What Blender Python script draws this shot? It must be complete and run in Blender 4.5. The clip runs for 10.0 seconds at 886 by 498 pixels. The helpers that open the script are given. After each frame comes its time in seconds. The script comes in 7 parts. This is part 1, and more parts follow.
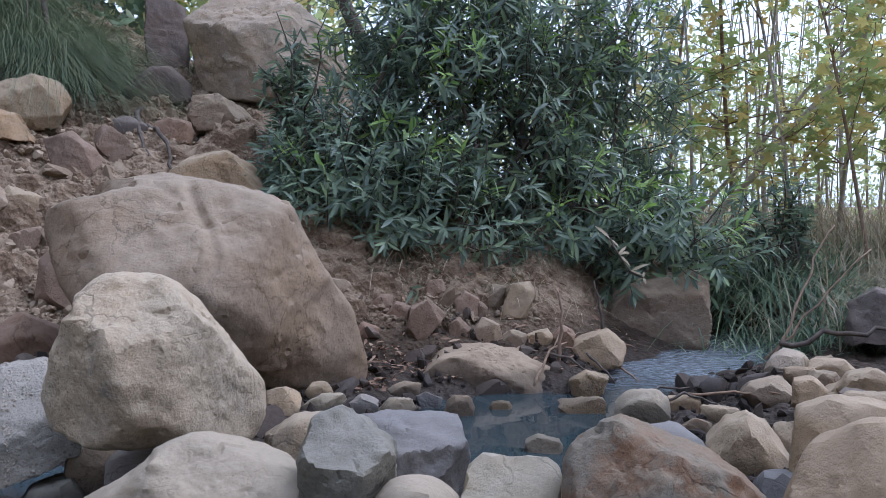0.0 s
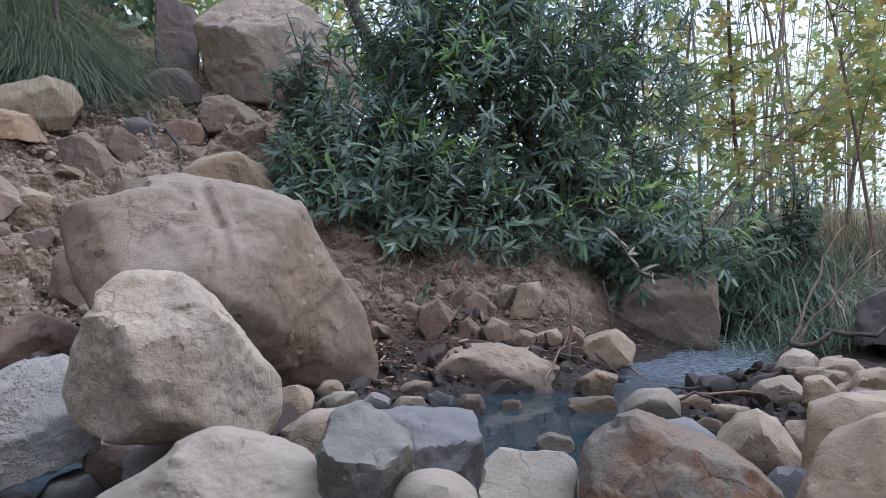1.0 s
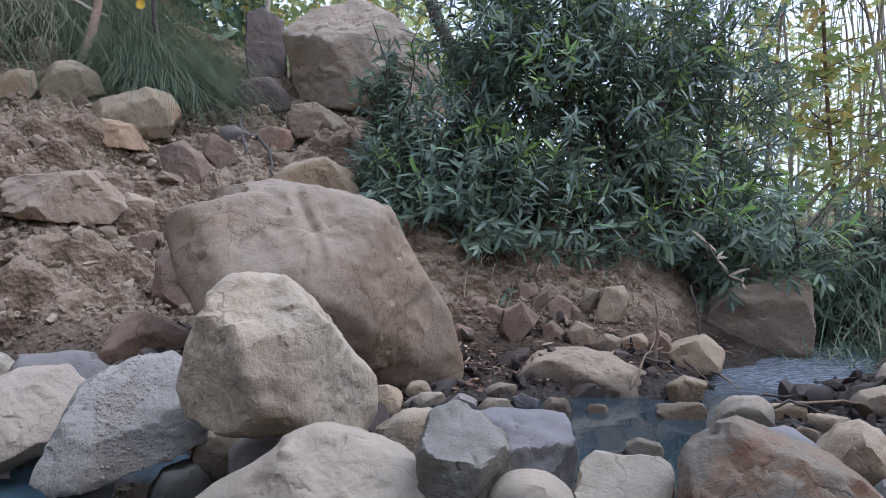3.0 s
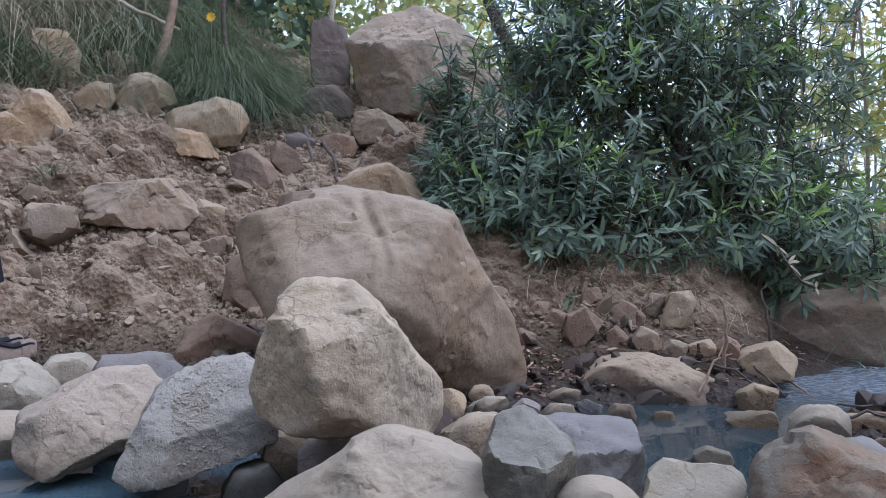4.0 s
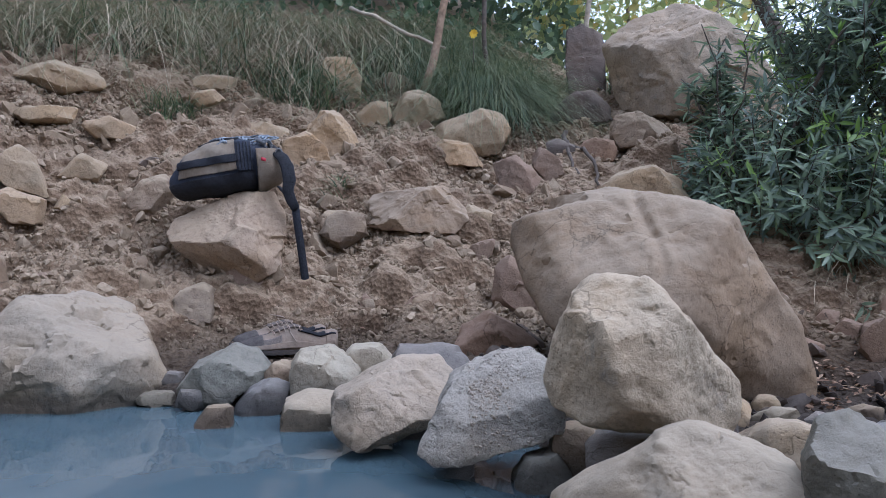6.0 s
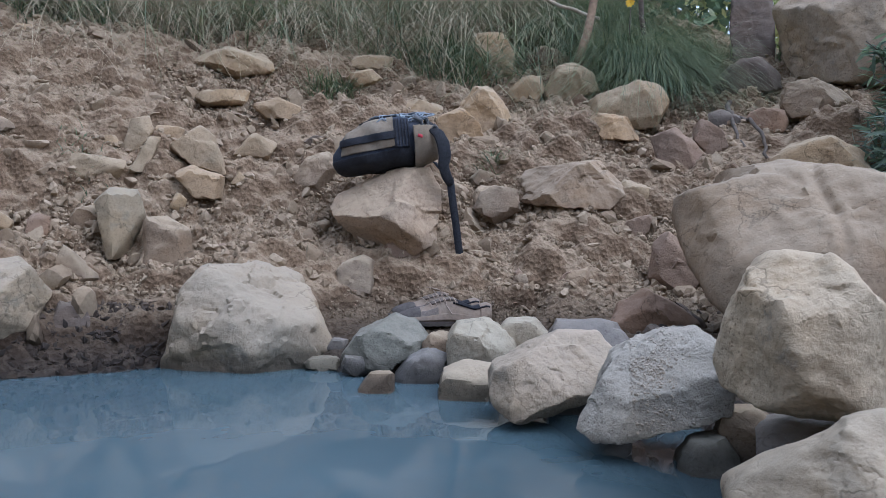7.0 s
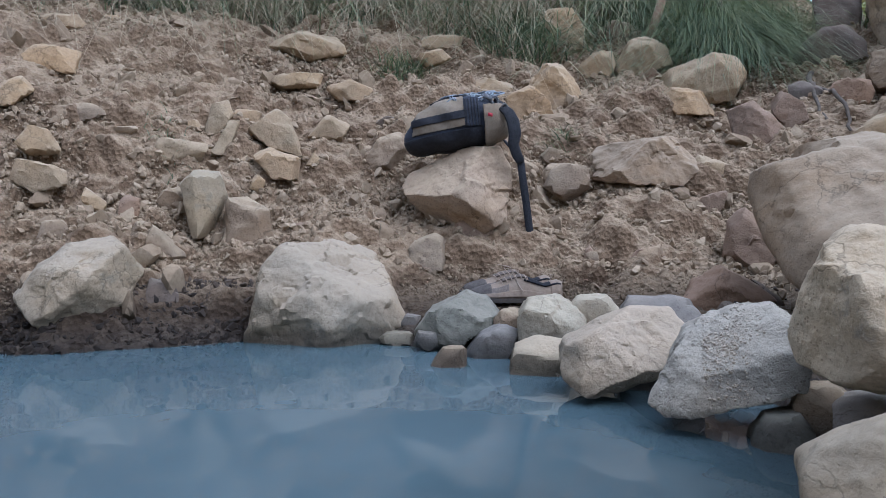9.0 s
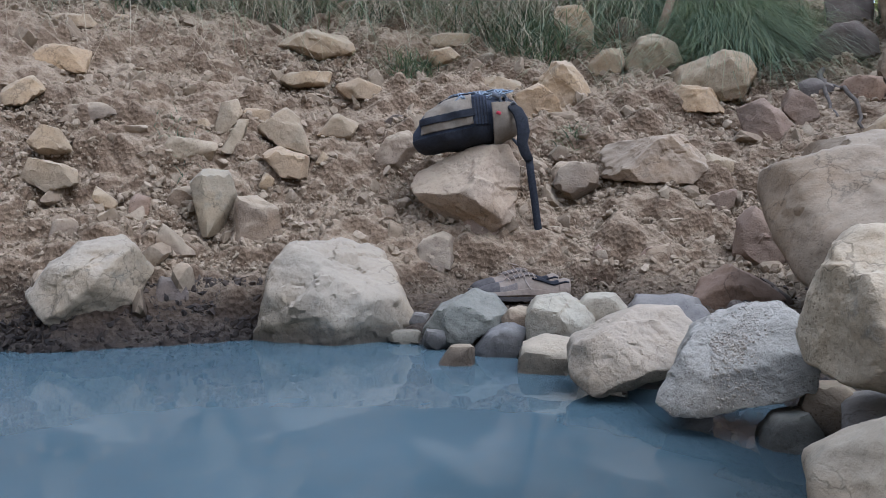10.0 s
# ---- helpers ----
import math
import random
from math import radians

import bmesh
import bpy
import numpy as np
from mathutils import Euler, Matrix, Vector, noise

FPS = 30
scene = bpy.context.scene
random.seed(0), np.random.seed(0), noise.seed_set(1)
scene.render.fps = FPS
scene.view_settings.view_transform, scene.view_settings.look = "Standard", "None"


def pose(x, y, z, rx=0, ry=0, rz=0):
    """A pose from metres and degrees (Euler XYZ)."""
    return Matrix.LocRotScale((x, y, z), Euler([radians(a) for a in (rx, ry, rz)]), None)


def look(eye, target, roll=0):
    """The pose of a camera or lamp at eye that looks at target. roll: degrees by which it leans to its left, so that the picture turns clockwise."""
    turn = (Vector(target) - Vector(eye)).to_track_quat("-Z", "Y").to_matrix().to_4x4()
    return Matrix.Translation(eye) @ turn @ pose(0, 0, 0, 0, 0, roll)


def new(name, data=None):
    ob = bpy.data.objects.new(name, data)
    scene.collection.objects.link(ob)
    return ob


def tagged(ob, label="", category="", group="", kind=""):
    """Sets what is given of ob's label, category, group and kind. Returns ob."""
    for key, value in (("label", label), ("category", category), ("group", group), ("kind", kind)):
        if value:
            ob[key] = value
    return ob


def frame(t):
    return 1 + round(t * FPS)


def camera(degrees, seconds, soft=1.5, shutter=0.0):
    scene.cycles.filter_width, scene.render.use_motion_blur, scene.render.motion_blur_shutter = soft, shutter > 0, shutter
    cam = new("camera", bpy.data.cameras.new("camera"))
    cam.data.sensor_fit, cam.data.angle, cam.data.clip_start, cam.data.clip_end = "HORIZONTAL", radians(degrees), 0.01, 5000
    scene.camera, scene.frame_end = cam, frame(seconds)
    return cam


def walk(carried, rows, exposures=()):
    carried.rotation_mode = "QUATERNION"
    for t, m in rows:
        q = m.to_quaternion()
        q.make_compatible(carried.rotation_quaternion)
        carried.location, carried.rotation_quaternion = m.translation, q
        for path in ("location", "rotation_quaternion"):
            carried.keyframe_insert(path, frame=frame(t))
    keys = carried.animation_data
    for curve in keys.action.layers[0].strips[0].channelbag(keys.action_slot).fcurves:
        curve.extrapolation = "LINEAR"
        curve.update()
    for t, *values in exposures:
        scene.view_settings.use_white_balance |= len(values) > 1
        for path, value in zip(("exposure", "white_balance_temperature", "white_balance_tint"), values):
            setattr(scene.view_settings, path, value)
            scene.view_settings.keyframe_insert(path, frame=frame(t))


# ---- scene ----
cam = camera(61.7, 10.0, soft=0.4)
PATH = [
    (0.0, (0.000, 0.000, 0.391), -1.50, -1.07, 0.03),
    (0.5, (-0.008, -0.006, 0.390), -1.40, -1.01, 0.08),
    (1.0, (-0.013, -0.010, 0.386), -1.09, -0.91, 0.08),
    (1.5, (-0.016, -0.013, 0.387), -0.49, -0.90, 0.07),
    (2.0, (-0.019, -0.015, 0.387), 0.27, -0.86, 0.08),
    (2.5, (-0.030, -0.018, 0.382), 1.28, -0.78, 0.16),
    (3.0, (-0.034, -0.031, 0.389), 4.80, -0.75, 0.14),
    (3.2, (-0.037, -0.035, 0.391), 6.33, -0.76, 0.09),
    (4.5, (-0.039, -0.041, 0.390), 9.81, -0.19, 0.00),
    (5.0, (-0.040, -0.039, 0.385), 10.75, 0.05, 0.10),
    (5.5, (-0.063, -0.067, 0.391), 18.09, 0.05, 0.02),
    (6.0, (-0.097, -0.094, 0.374), 27.91, 0.16, 0.18),
    (6.2, (-0.104, -0.103, 0.367), 31.37, 0.14, 0.32),
    (7.3, (-0.117, -0.125, 0.369), 40.69, -2.18, 0.50),
    (7.5, (-0.108, -0.136, 0.363), 41.71, -2.29, 0.28),
    (8.0, (-0.104, -0.140, 0.365), 43.02, -2.71, 0.23),
    (8.5, (-0.103, -0.137, 0.365), 43.76, -3.02, 0.22),
    (9.0, (-0.100, -0.140, 0.366), 44.35, -3.35, 0.16),
    (9.5, (-0.097, -0.136, 0.368), 44.79, -3.47, 0.14),
    (10.0, (-0.096, -0.139, 0.369), 45.09, -3.55, 0.10),
]
walk(cam, [(t, pose(*eye, 90 + pitch, -roll, yaw)) for t, eye, yaw, pitch, roll in PATH], exposures=[(0.0, 1.18, 4730, 16), (5.0, 1.22, 4730, 16), (6.2, 1.22, 4740, 15), (7.3, 1.24, 4740, 11), (10.0, 1.34, 4740, 11)])

# ---- light: a shaded valley under a bright hazy sky ----
world = bpy.data.worlds.new("sky")
scene.world = world
world.use_nodes = True
sky = world.node_tree.nodes.new("ShaderNodeTexSky")
sky.sky_type, sky.sun_disc = "NISHITA", False
sky.sun_elevation, sky.sun_rotation = radians(60), radians(80)
sky.air_density, sky.dust_density, sky.ozone_density = 0.6, 10.0, 0.6
backdrop = world.node_tree.nodes["Background"]
backdrop.inputs["Strength"].default_value = 0.15
# thin cloud all over whitens the sky evenly
cloud = world.node_tree.nodes.new("ShaderNodeMix")
cloud.data_type = "RGBA"
cloud.inputs[0].default_value = 0.7
cloud.inputs[7].default_value = (4.7, 4.7, 4.7, 1)
world.node_tree.links.new(sky.outputs["Color"], cloud.inputs[6])
world.node_tree.links.new(cloud.outputs[2], backdrop.inputs["Color"])
sun = new("sun", bpy.data.lights.new("sun", "SUN"))
sun.data.energy, sun.data.angle, sun.data.color = 0.28, radians(40), (1.0, 0.97, 0.92)
sun.matrix_world = look((1.5, 0.25, 2.6), (0, 0, 0))


# ---- materials ----
def shader(name):
    m = bpy.data.materials.new(name)
    m.use_nodes = True
    t = m.node_tree
    return m, t, t.nodes["Principled BSDF"], t.nodes, t.links


def noise_node(t, scale, detail, vector, rough=0.6):
    n = t.nodes.new("ShaderNodeTexNoise")
    n.inputs["Scale"].default_value, n.inputs["Detail"].default_value, n.inputs["Roughness"].default_value = scale, detail, rough
    t.links.new(vector, n.inputs["Vector"])
    return n


def ramp_node(t, value, stops):
    n = t.nodes.new("ShaderNodeValToRGB")
    while len(n.color_ramp.elements) < len(stops):
        n.color_ramp.elements.new(0.5)
    for e, (at, c) in zip(n.color_ramp.elements, stops):
        e.position, e.color = at, (*c, 1) if len(c) == 3 else c
    t.links.new(value, n.inputs["Fac"])
    return n


def mix_node(t, a, b, fac, mode="MIX"):
    n = t.nodes.new("ShaderNodeMix")
    n.data_type, n.blend_type = "RGBA", mode
    for value, socket in ((fac, n.inputs[0]), (a, n.inputs[6]), (b, n.inputs[7])):
        if isinstance(value, (int, float)):
            socket.default_value = value
        elif isinstance(value, tuple):
            socket.default_value = (*value, 1)
        else:
            t.links.new(value, socket)
    return n.outputs[2]


def shade_of(c, k):
    return tuple(min(1, v * k) for v in c)


def stone_material(name, colour, stain, dust, stain_at=0.6, bump=0.5, rough=0.85, wet=0.0):
    """Weathered stone: broad tone, blotched stains, speckle, pits and dust on what faces up."""
    m, t, bsdf, nodes, links = shader(name)
    tc = nodes.new("ShaderNodeTexCoord")
    info = nodes.new("ShaderNodeObjectInfo")
    shift = nodes.new("ShaderNodeVectorMath")
    shift.operation = "MULTIPLY_ADD"
    combine = nodes.new("ShaderNodeCombineXYZ")
    for k in range(3):
        links.new(info.outputs["Random"], combine.inputs[k])
    shift.inputs[1].default_value = (37, 53, 71)
    links.new(combine.outputs[0], shift.inputs[0])
    links.new(tc.outputs["Object"], shift.inputs[2])
    v = shift.outputs[0]
    broad = noise_node(t, 5, 7, v, 0.65)
    blotch = noise_node(t, 13, 8, v, 0.7)
    speck = noise_node(t, 110, 8, v, 0.8)
    tone = ramp_node(t, broad.outputs["Fac"], [(0.3, shade_of(colour, 0.76)), (0.5, colour), (0.7, shade_of(colour, 1.14))])
    stains = ramp_node(t, blotch.outputs["Fac"], [(stain_at - 0.05, (0, 0, 0)), (stain_at + 0.08, (0.85, 0.85, 0.85))])
    c = mix_node(t, tone.outputs["Color"], stain, stains.outputs["Color"])
    grain = ramp_node(t, speck.outputs["Fac"], [(0.36, (0.32, 0.30, 0.28)), (0.5, (0.95, 0.95, 0.95)), (0.7, (1.0, 1.0, 1.0))])
    c = mix_node(t, c, grain.outputs["Color"], 0.5, "MULTIPLY")
    # warm and cool patches, and small dark pits in places
    hue = noise_node(t, 3.4, 4, v, 0.55)
    tint = ramp_node(t, hue.outputs["Fac"], [(0.36, (0.88, 0.93, 0.98)), (0.5, (1, 1, 1)), (0.64, (1.0, 0.93, 0.82))])
    c = mix_node(t, c, tint.outputs["Color"], 0.8, "MULTIPLY")
    holes = nodes.new("ShaderNodeTexVoronoi")
    holes.inputs["Scale"].default_value = 120
    links.new(v, holes.inputs["Vector"])
    spread = nodes.new("ShaderNodeMath")
    spread.operation = "MULTIPLY_ADD"
    spread.inputs[1].default_value = -0.9
    links.new(broad.outputs["Fac"], spread.inputs[0])
    links.new(holes.outputs["Distance"], spread.inputs[2])
    dots = ramp_node(t, spread.outputs[0], [(-0.0, (0.25, 0.22, 0.2)), (0.001, (0.35, 0.32, 0.3)), (0.05, (1, 1, 1))])
    lower = nodes.new("ShaderNodeMath")
    lower.inputs[1].default_value = 0.36
    links.new(spread.outputs[0], lower.inputs[0])
    links.new(lower.outputs[0], dots.inputs["Fac"])
    c = mix_node(t, c, dots.outputs["Color"], 0.5, "MULTIPLY")
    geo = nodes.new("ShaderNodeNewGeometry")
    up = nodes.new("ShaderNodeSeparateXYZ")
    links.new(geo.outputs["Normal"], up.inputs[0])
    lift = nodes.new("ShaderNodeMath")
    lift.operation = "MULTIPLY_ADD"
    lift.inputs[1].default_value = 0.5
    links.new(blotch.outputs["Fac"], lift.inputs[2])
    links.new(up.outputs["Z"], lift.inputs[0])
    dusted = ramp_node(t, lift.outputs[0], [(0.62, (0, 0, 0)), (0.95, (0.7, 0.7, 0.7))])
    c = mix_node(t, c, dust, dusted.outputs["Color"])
    level = nodes.new("ShaderNodeSeparateXYZ")
    links.new(geo.outputs["Position"], level.inputs[0])
    edge = nodes.new("ShaderNodeMath")
    edge.operation = "MULTIPLY_ADD"
    edge.inputs[1].default_value = -0.05
    links.new(blotch.outputs["Fac"], edge.inputs[0])
    links.new(level.outputs["Z"], edge.inputs[2])
    soaked = ramp_node(t, edge.outputs[0], [(0.0, (0.42, 0.42, 0.42)), (0.012, (0.55, 0.55, 0.54)), (0.03, (1, 1, 1))])
    c = mix_node(t, c, soaked.outputs["Color"], 1.0, "MULTIPLY")
    vary = ramp_node(t, info.outputs["Random"], [(0, (0.87, 0.87, 0.85)), (0.5, (1, 1, 1)), (1, (1.0, 0.95, 0.9))])
    c = mix_node(t, c, vary.outputs["Color"], 1.0, "MULTIPLY")
    bsdf.inputs["Roughness"].default_value = rough
    bsdf.inputs["Specular IOR Level"].default_value = 0.25 + wet
    # hairline cracks between broken blocks
    warp = nodes.new("ShaderNodeMix")
    warp.data_type = "VECTOR"
    warp.inputs[0].default_value = 0.16
    links.new(v, warp.inputs[4])
    links.new(noise_node(t, 7, 5, v, 0.6).outputs["Color"], warp.inputs[5])
    split = nodes.new("ShaderNodeTexVoronoi")
    split.feature = "DISTANCE_TO_EDGE"
    split.inputs["Scale"].default_value = 8
    links.new(warp.outputs[1], split.inputs["Vector"])
    crack = ramp_node(t, split.outputs["Distance"], [(0.0, (0, 0, 0)), (0.02, (1, 1, 1))])
    where = ramp_node(t, hue.outputs["Fac"], [(0.5, (0, 0, 0)), (0.6, (0.6, 0.6, 0.6))])
    c = mix_node(t, c, mix_node(t, (1.0, 1.0, 1.0), crack.outputs["Color"], where.outputs["Color"]), 0.7, "MULTIPLY")
    links.new(c, bsdf.inputs["Base Color"])
    fine = noise_node(t, 38, 12, v, 0.7)
    pits = nodes.new("ShaderNodeTexVoronoi")
    pits.inputs["Scale"].default_value = 75
    links.new(v, pits.inputs["Vector"])
    pit = ramp_node(t, pits.outputs["Distance"], [(0.0, (0, 0, 0)), (0.2, (1, 1, 1))])
    total = mix_node(t, fine.outputs["Color"], pit.outputs["Color"], 0.12)
    total = mix_node(t, total, crack.outputs["Color"], 0.06)
    b = nodes.new("ShaderNodeBump")
    b.inputs["Strength"].default_value, b.inputs["Distance"].default_value = min(1.0, bump * 1.35), 0.016
    links.new(total, b.inputs["Height"])
    links.new(b.outputs[0], bsdf.inputs["Normal"])
    return m


DUST = (0.325, 0.258, 0.168)
pale = stone_material("pale_sandstone", (0.290, 0.234, 0.156), (0.137, 0.127, 0.104), (0.318, 0.266, 0.186), 0.62, 0.36)
tan = stone_material("tan_sandstone", (0.325, 0.238, 0.140), (0.235, 0.155, 0.088), DUST, 0.6, 0.5)
gray = stone_material("grey_limestone", (0.325, 0.286, 0.228), (0.190, 0.166, 0.132), (0.385, 0.342, 0.274), 0.6, 0.8)
dark = stone_material("dark_stone", (0.165, 0.146, 0.122), (0.088, 0.082, 0.074), (0.230, 0.200, 0.160), 0.6, 0.5, 0.6, 0.2)
grey_blue = stone_material("slate_grey_stone", (0.128, 0.116, 0.100), (0.080, 0.071, 0.062), (0.180, 0.161, 0.138), 0.62, 0.35, 0.7, 0.1)
yellow = stone_material("yellowish_stone", (0.327, 0.274, 0.186), (0.228, 0.179, 0.114), (0.365, 0.319, 0.236), 0.62, 0.4)
warm = stone_material("light_sandstone", (0.262, 0.193, 0.124), (0.219, 0.149, 0.089), (0.305, 0.242, 0.166), 0.62, 0.38)
orange = stone_material("rusty_stone", (0.189, 0.108, 0.056), (0.150, 0.160, 0.132), (0.198, 0.154, 0.100), 0.52, 0.5)
brown = stone_material("brown_stone", (0.210, 0.156, 0.102), (0.159, 0.110, 0.068), DUST, 0.6, 0.5)
clay = stone_material("reddish_stone", (0.204, 0.139, 0.091), (0.155, 0.096, 0.062), (0.240, 0.169, 0.118), 0.6, 0.5)
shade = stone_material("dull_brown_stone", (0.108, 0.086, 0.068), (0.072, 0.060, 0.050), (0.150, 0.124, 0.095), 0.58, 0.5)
cream = stone_material("cream_stone", (0.306, 0.258, 0.181), (0.182, 0.158, 0.110), (0.338, 0.297, 0.214), 0.62, 0.5)
green = stone_material("grey_green_stone", (0.170, 0.158, 0.122), (0.205, 0.188, 0.146), (0.225, 0.205, 0.160), 0.55, 0.5)
pale_tan = stone_material("pale_tan_sandstone", (0.330, 0.250, 0.168), (0.240, 0.182, 0.125), DUST, 0.6, 0.5)
sand = stone_material("sand_coloured_stone", (0.315, 0.257, 0.181), (0.216, 0.195, 0.154), (0.335, 0.275, 0.197), 0.6, 0.55)
chalk = stone_material("chalky_stone", (0.405, 0.318, 0.206), (0.180, 0.166, 0.138), (0.405, 0.330, 0.222), 0.66, 0.6)
ochre = stone_material("ochre_stone", (0.312, 0.232, 0.140), (0.215, 0.152, 0.088), (0.325, 0.256, 0.166), 0.6, 0.5)


def soil_material():
    m, t, bsdf, nodes, links = shader("dry_earth")
    tc = nodes.new("ShaderNodeTexCoord")
    v = tc.outputs["Object"]
    broad = noise_node(t, 1.6, 6, v, 0.6)
    patch = noise_node(t, 9, 8, v, 0.7)
    grit = noise_node(t, 190, 6, v, 0.7)
    a = ramp_node(t, broad.outputs["Fac"], [(0.3, (0.185, 0.134, 0.083)), (0.5, (0.262, 0.195, 0.123)), (0.7, (0.335, 0.260, 0.170))])
    b = ramp_node(t, patch.outputs["Fac"], [(0.34, (0.60, 0.55, 0.50)), (0.48, (1, 1, 1)), (0.72, (1.0, 1.0, 1.0))])
    c = mix_node(t, a.outputs["Color"], b.outputs["Color"], 0.9, "MULTIPLY")
    g = ramp_node(t, grit.outputs["Fac"], [(0.38, (0.55, 0.50, 0.46)), (0.52, (1, 1, 1)), (0.7, (1.0, 1.0, 1.0))])
    c = mix_node(t, c, g.outputs["Color"], 0.8, "MULTIPLY")
    # earth is darker on steep faces than on level ones
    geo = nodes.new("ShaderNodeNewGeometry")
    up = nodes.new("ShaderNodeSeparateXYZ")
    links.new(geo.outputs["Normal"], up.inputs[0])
    levelness = nodes.new("ShaderNodeMath")
    levelness.operation, levelness.inputs[1].default_value = "MULTIPLY_ADD", 0.5
    links.new(patch.outputs["Fac"], levelness.inputs[0])
    links.new(up.outputs["Z"], levelness.inputs[2])
    steep_tone = ramp_node(t, levelness.outputs[0], [(0.72, (0.68, 0.63, 0.59)), (1.14, (1.0, 1.0, 1.0))])
    c = mix_node(t, c, steep_tone.outputs["Color"], 1.0, "MULTIPLY")
    # damp, darker earth within a hand's width of the water
    pos = nodes.new("ShaderNodeSeparateXYZ")
    links.new(v, pos.inputs[0])
    damp = ramp_node(t, pos.outputs["Z"], [(0.0, (0.12, 0.115, 0.115)), (0.09, (0.24, 0.225, 0.215)), (0.2, (1, 1, 1))])
    c = mix_node(t, c, damp.outputs["Color"], 1.0, "MULTIPLY")
    links.new(c, bsdf.inputs["Base Color"])
    wet = ramp_node(t, pos.outputs["Z"], [(0.0, (0.35, 0.35, 0.35)), (0.07, (0.95, 0.95, 0.95))])
    links.new(wet.outputs["Color"], bsdf.inputs["Roughness"])
    bsdf.inputs["Specular IOR Level"].default_value = 0.25
    crumb = nodes.new("ShaderNodeTexVoronoi")
    crumb.inputs["Scale"].default_value = 62
    links.new(v, crumb.inputs["Vector"])
    h = mix_node(t, patch.outputs["Color"], noise_node(t, 48, 8, v, 0.7).outputs["Color"], 0.5)
    h = mix_node(t, h, crumb.outputs["Distance"], 0.3)
    bump = nodes.new("ShaderNodeBump")
    bump.inputs["Strength"].default_value, bump.inputs["Distance"].default_value = 1.0, 0.035
    links.new(h, bump.inputs["Height"])
    links.new(bump.outputs[0], bsdf.inputs["Normal"])
    return m


def pebble_material(name, tones):
    m, t, bsdf, nodes, links = shader(name)
    geo = nodes.new("ShaderNodeNewGeometry")
    tc = nodes.new("ShaderNodeTexCoord")
    n = noise_node(t, 70, 6, tc.outputs["Object"], 0.7)
    c = ramp_node(t, geo.outputs["Random Per Island"], [(k / max(1, len(tones) - 1), x) for k, x in enumerate(tones)])
    g = ramp_node(t, n.outputs["Fac"], [(0.3, (0.6, 0.58, 0.56)), (0.55, (1, 1, 1))])
    pos = nodes.new("ShaderNodeSeparateXYZ")
    links.new(tc.outputs["Object"], pos.inputs[0])
    damp = ramp_node(t, pos.outputs["Z"], [(0.0, (0.22, 0.21, 0.2)), (0.09, (0.36, 0.345, 0.33)), (0.2, (1, 1, 1))])
    c = mix_node(t, c.outputs["Color"], g.outputs["Color"], 0.8, "MULTIPLY")
    links.new(mix_node(t, c, damp.outputs["Color"], 1.0, "MULTIPLY"), bsdf.inputs["Base Color"])
    bsdf.inputs["Roughness"].default_value = 0.88
    bsdf.inputs["Specular IOR Level"].default_value = 0.25
    bump = nodes.new("ShaderNodeBump")
    bump.inputs["Strength"].default_value, bump.inputs["Distance"].default_value = 0.5, 0.006
    links.new(n.outputs["Fac"], bump.inputs["Height"])
    links.new(bump.outputs[0], bsdf.inputs["Normal"])
    return m


def leaf_material(name, tones, gloss=0.45, through_light=0.35):
    m, t, bsdf, nodes, links = shader(name)
    geo = nodes.new("ShaderNodeNewGeometry")
    tc = nodes.new("ShaderNodeTexCoord")
    n = noise_node(t, 1.7, 3, tc.outputs["Object"], 0.5)
    add = nodes.new("ShaderNodeMath")
    add.operation = "MULTIPLY_ADD"
    add.inputs[1].default_value = 0.75
    links.new(geo.outputs["Random Per Island"], add.inputs[0])
    half = nodes.new("ShaderNodeMath")
    half.operation = "MULTIPLY"
    half.inputs[1].default_value = 0.25
    links.new(n.outputs["Fac"], half.inputs[0])
    links.new(half.outputs[0], add.inputs[2])
    c = ramp_node(t, add.outputs[0], [(at, x) for at, x in tones])
    links.new(c.outputs["Color"], bsdf.inputs["Base Color"])
    bsdf.inputs["Roughness"].default_value = gloss
    bsdf.inputs["Specular IOR Level"].default_value = 0.4
    tr = nodes.new("ShaderNodeBsdfTranslucent")
    links.new(c.outputs["Color"], tr.inputs["Color"])
    mix = nodes.new("ShaderNodeMixShader")
    mix.inputs[0].default_value = through_light
    links.new(bsdf.outputs[0], mix.inputs[1])
    links.new(tr.outputs[0], mix.inputs[2])
    links.new(mix.outputs[0], nodes["Material Output"].inputs["Surface"])
    return m


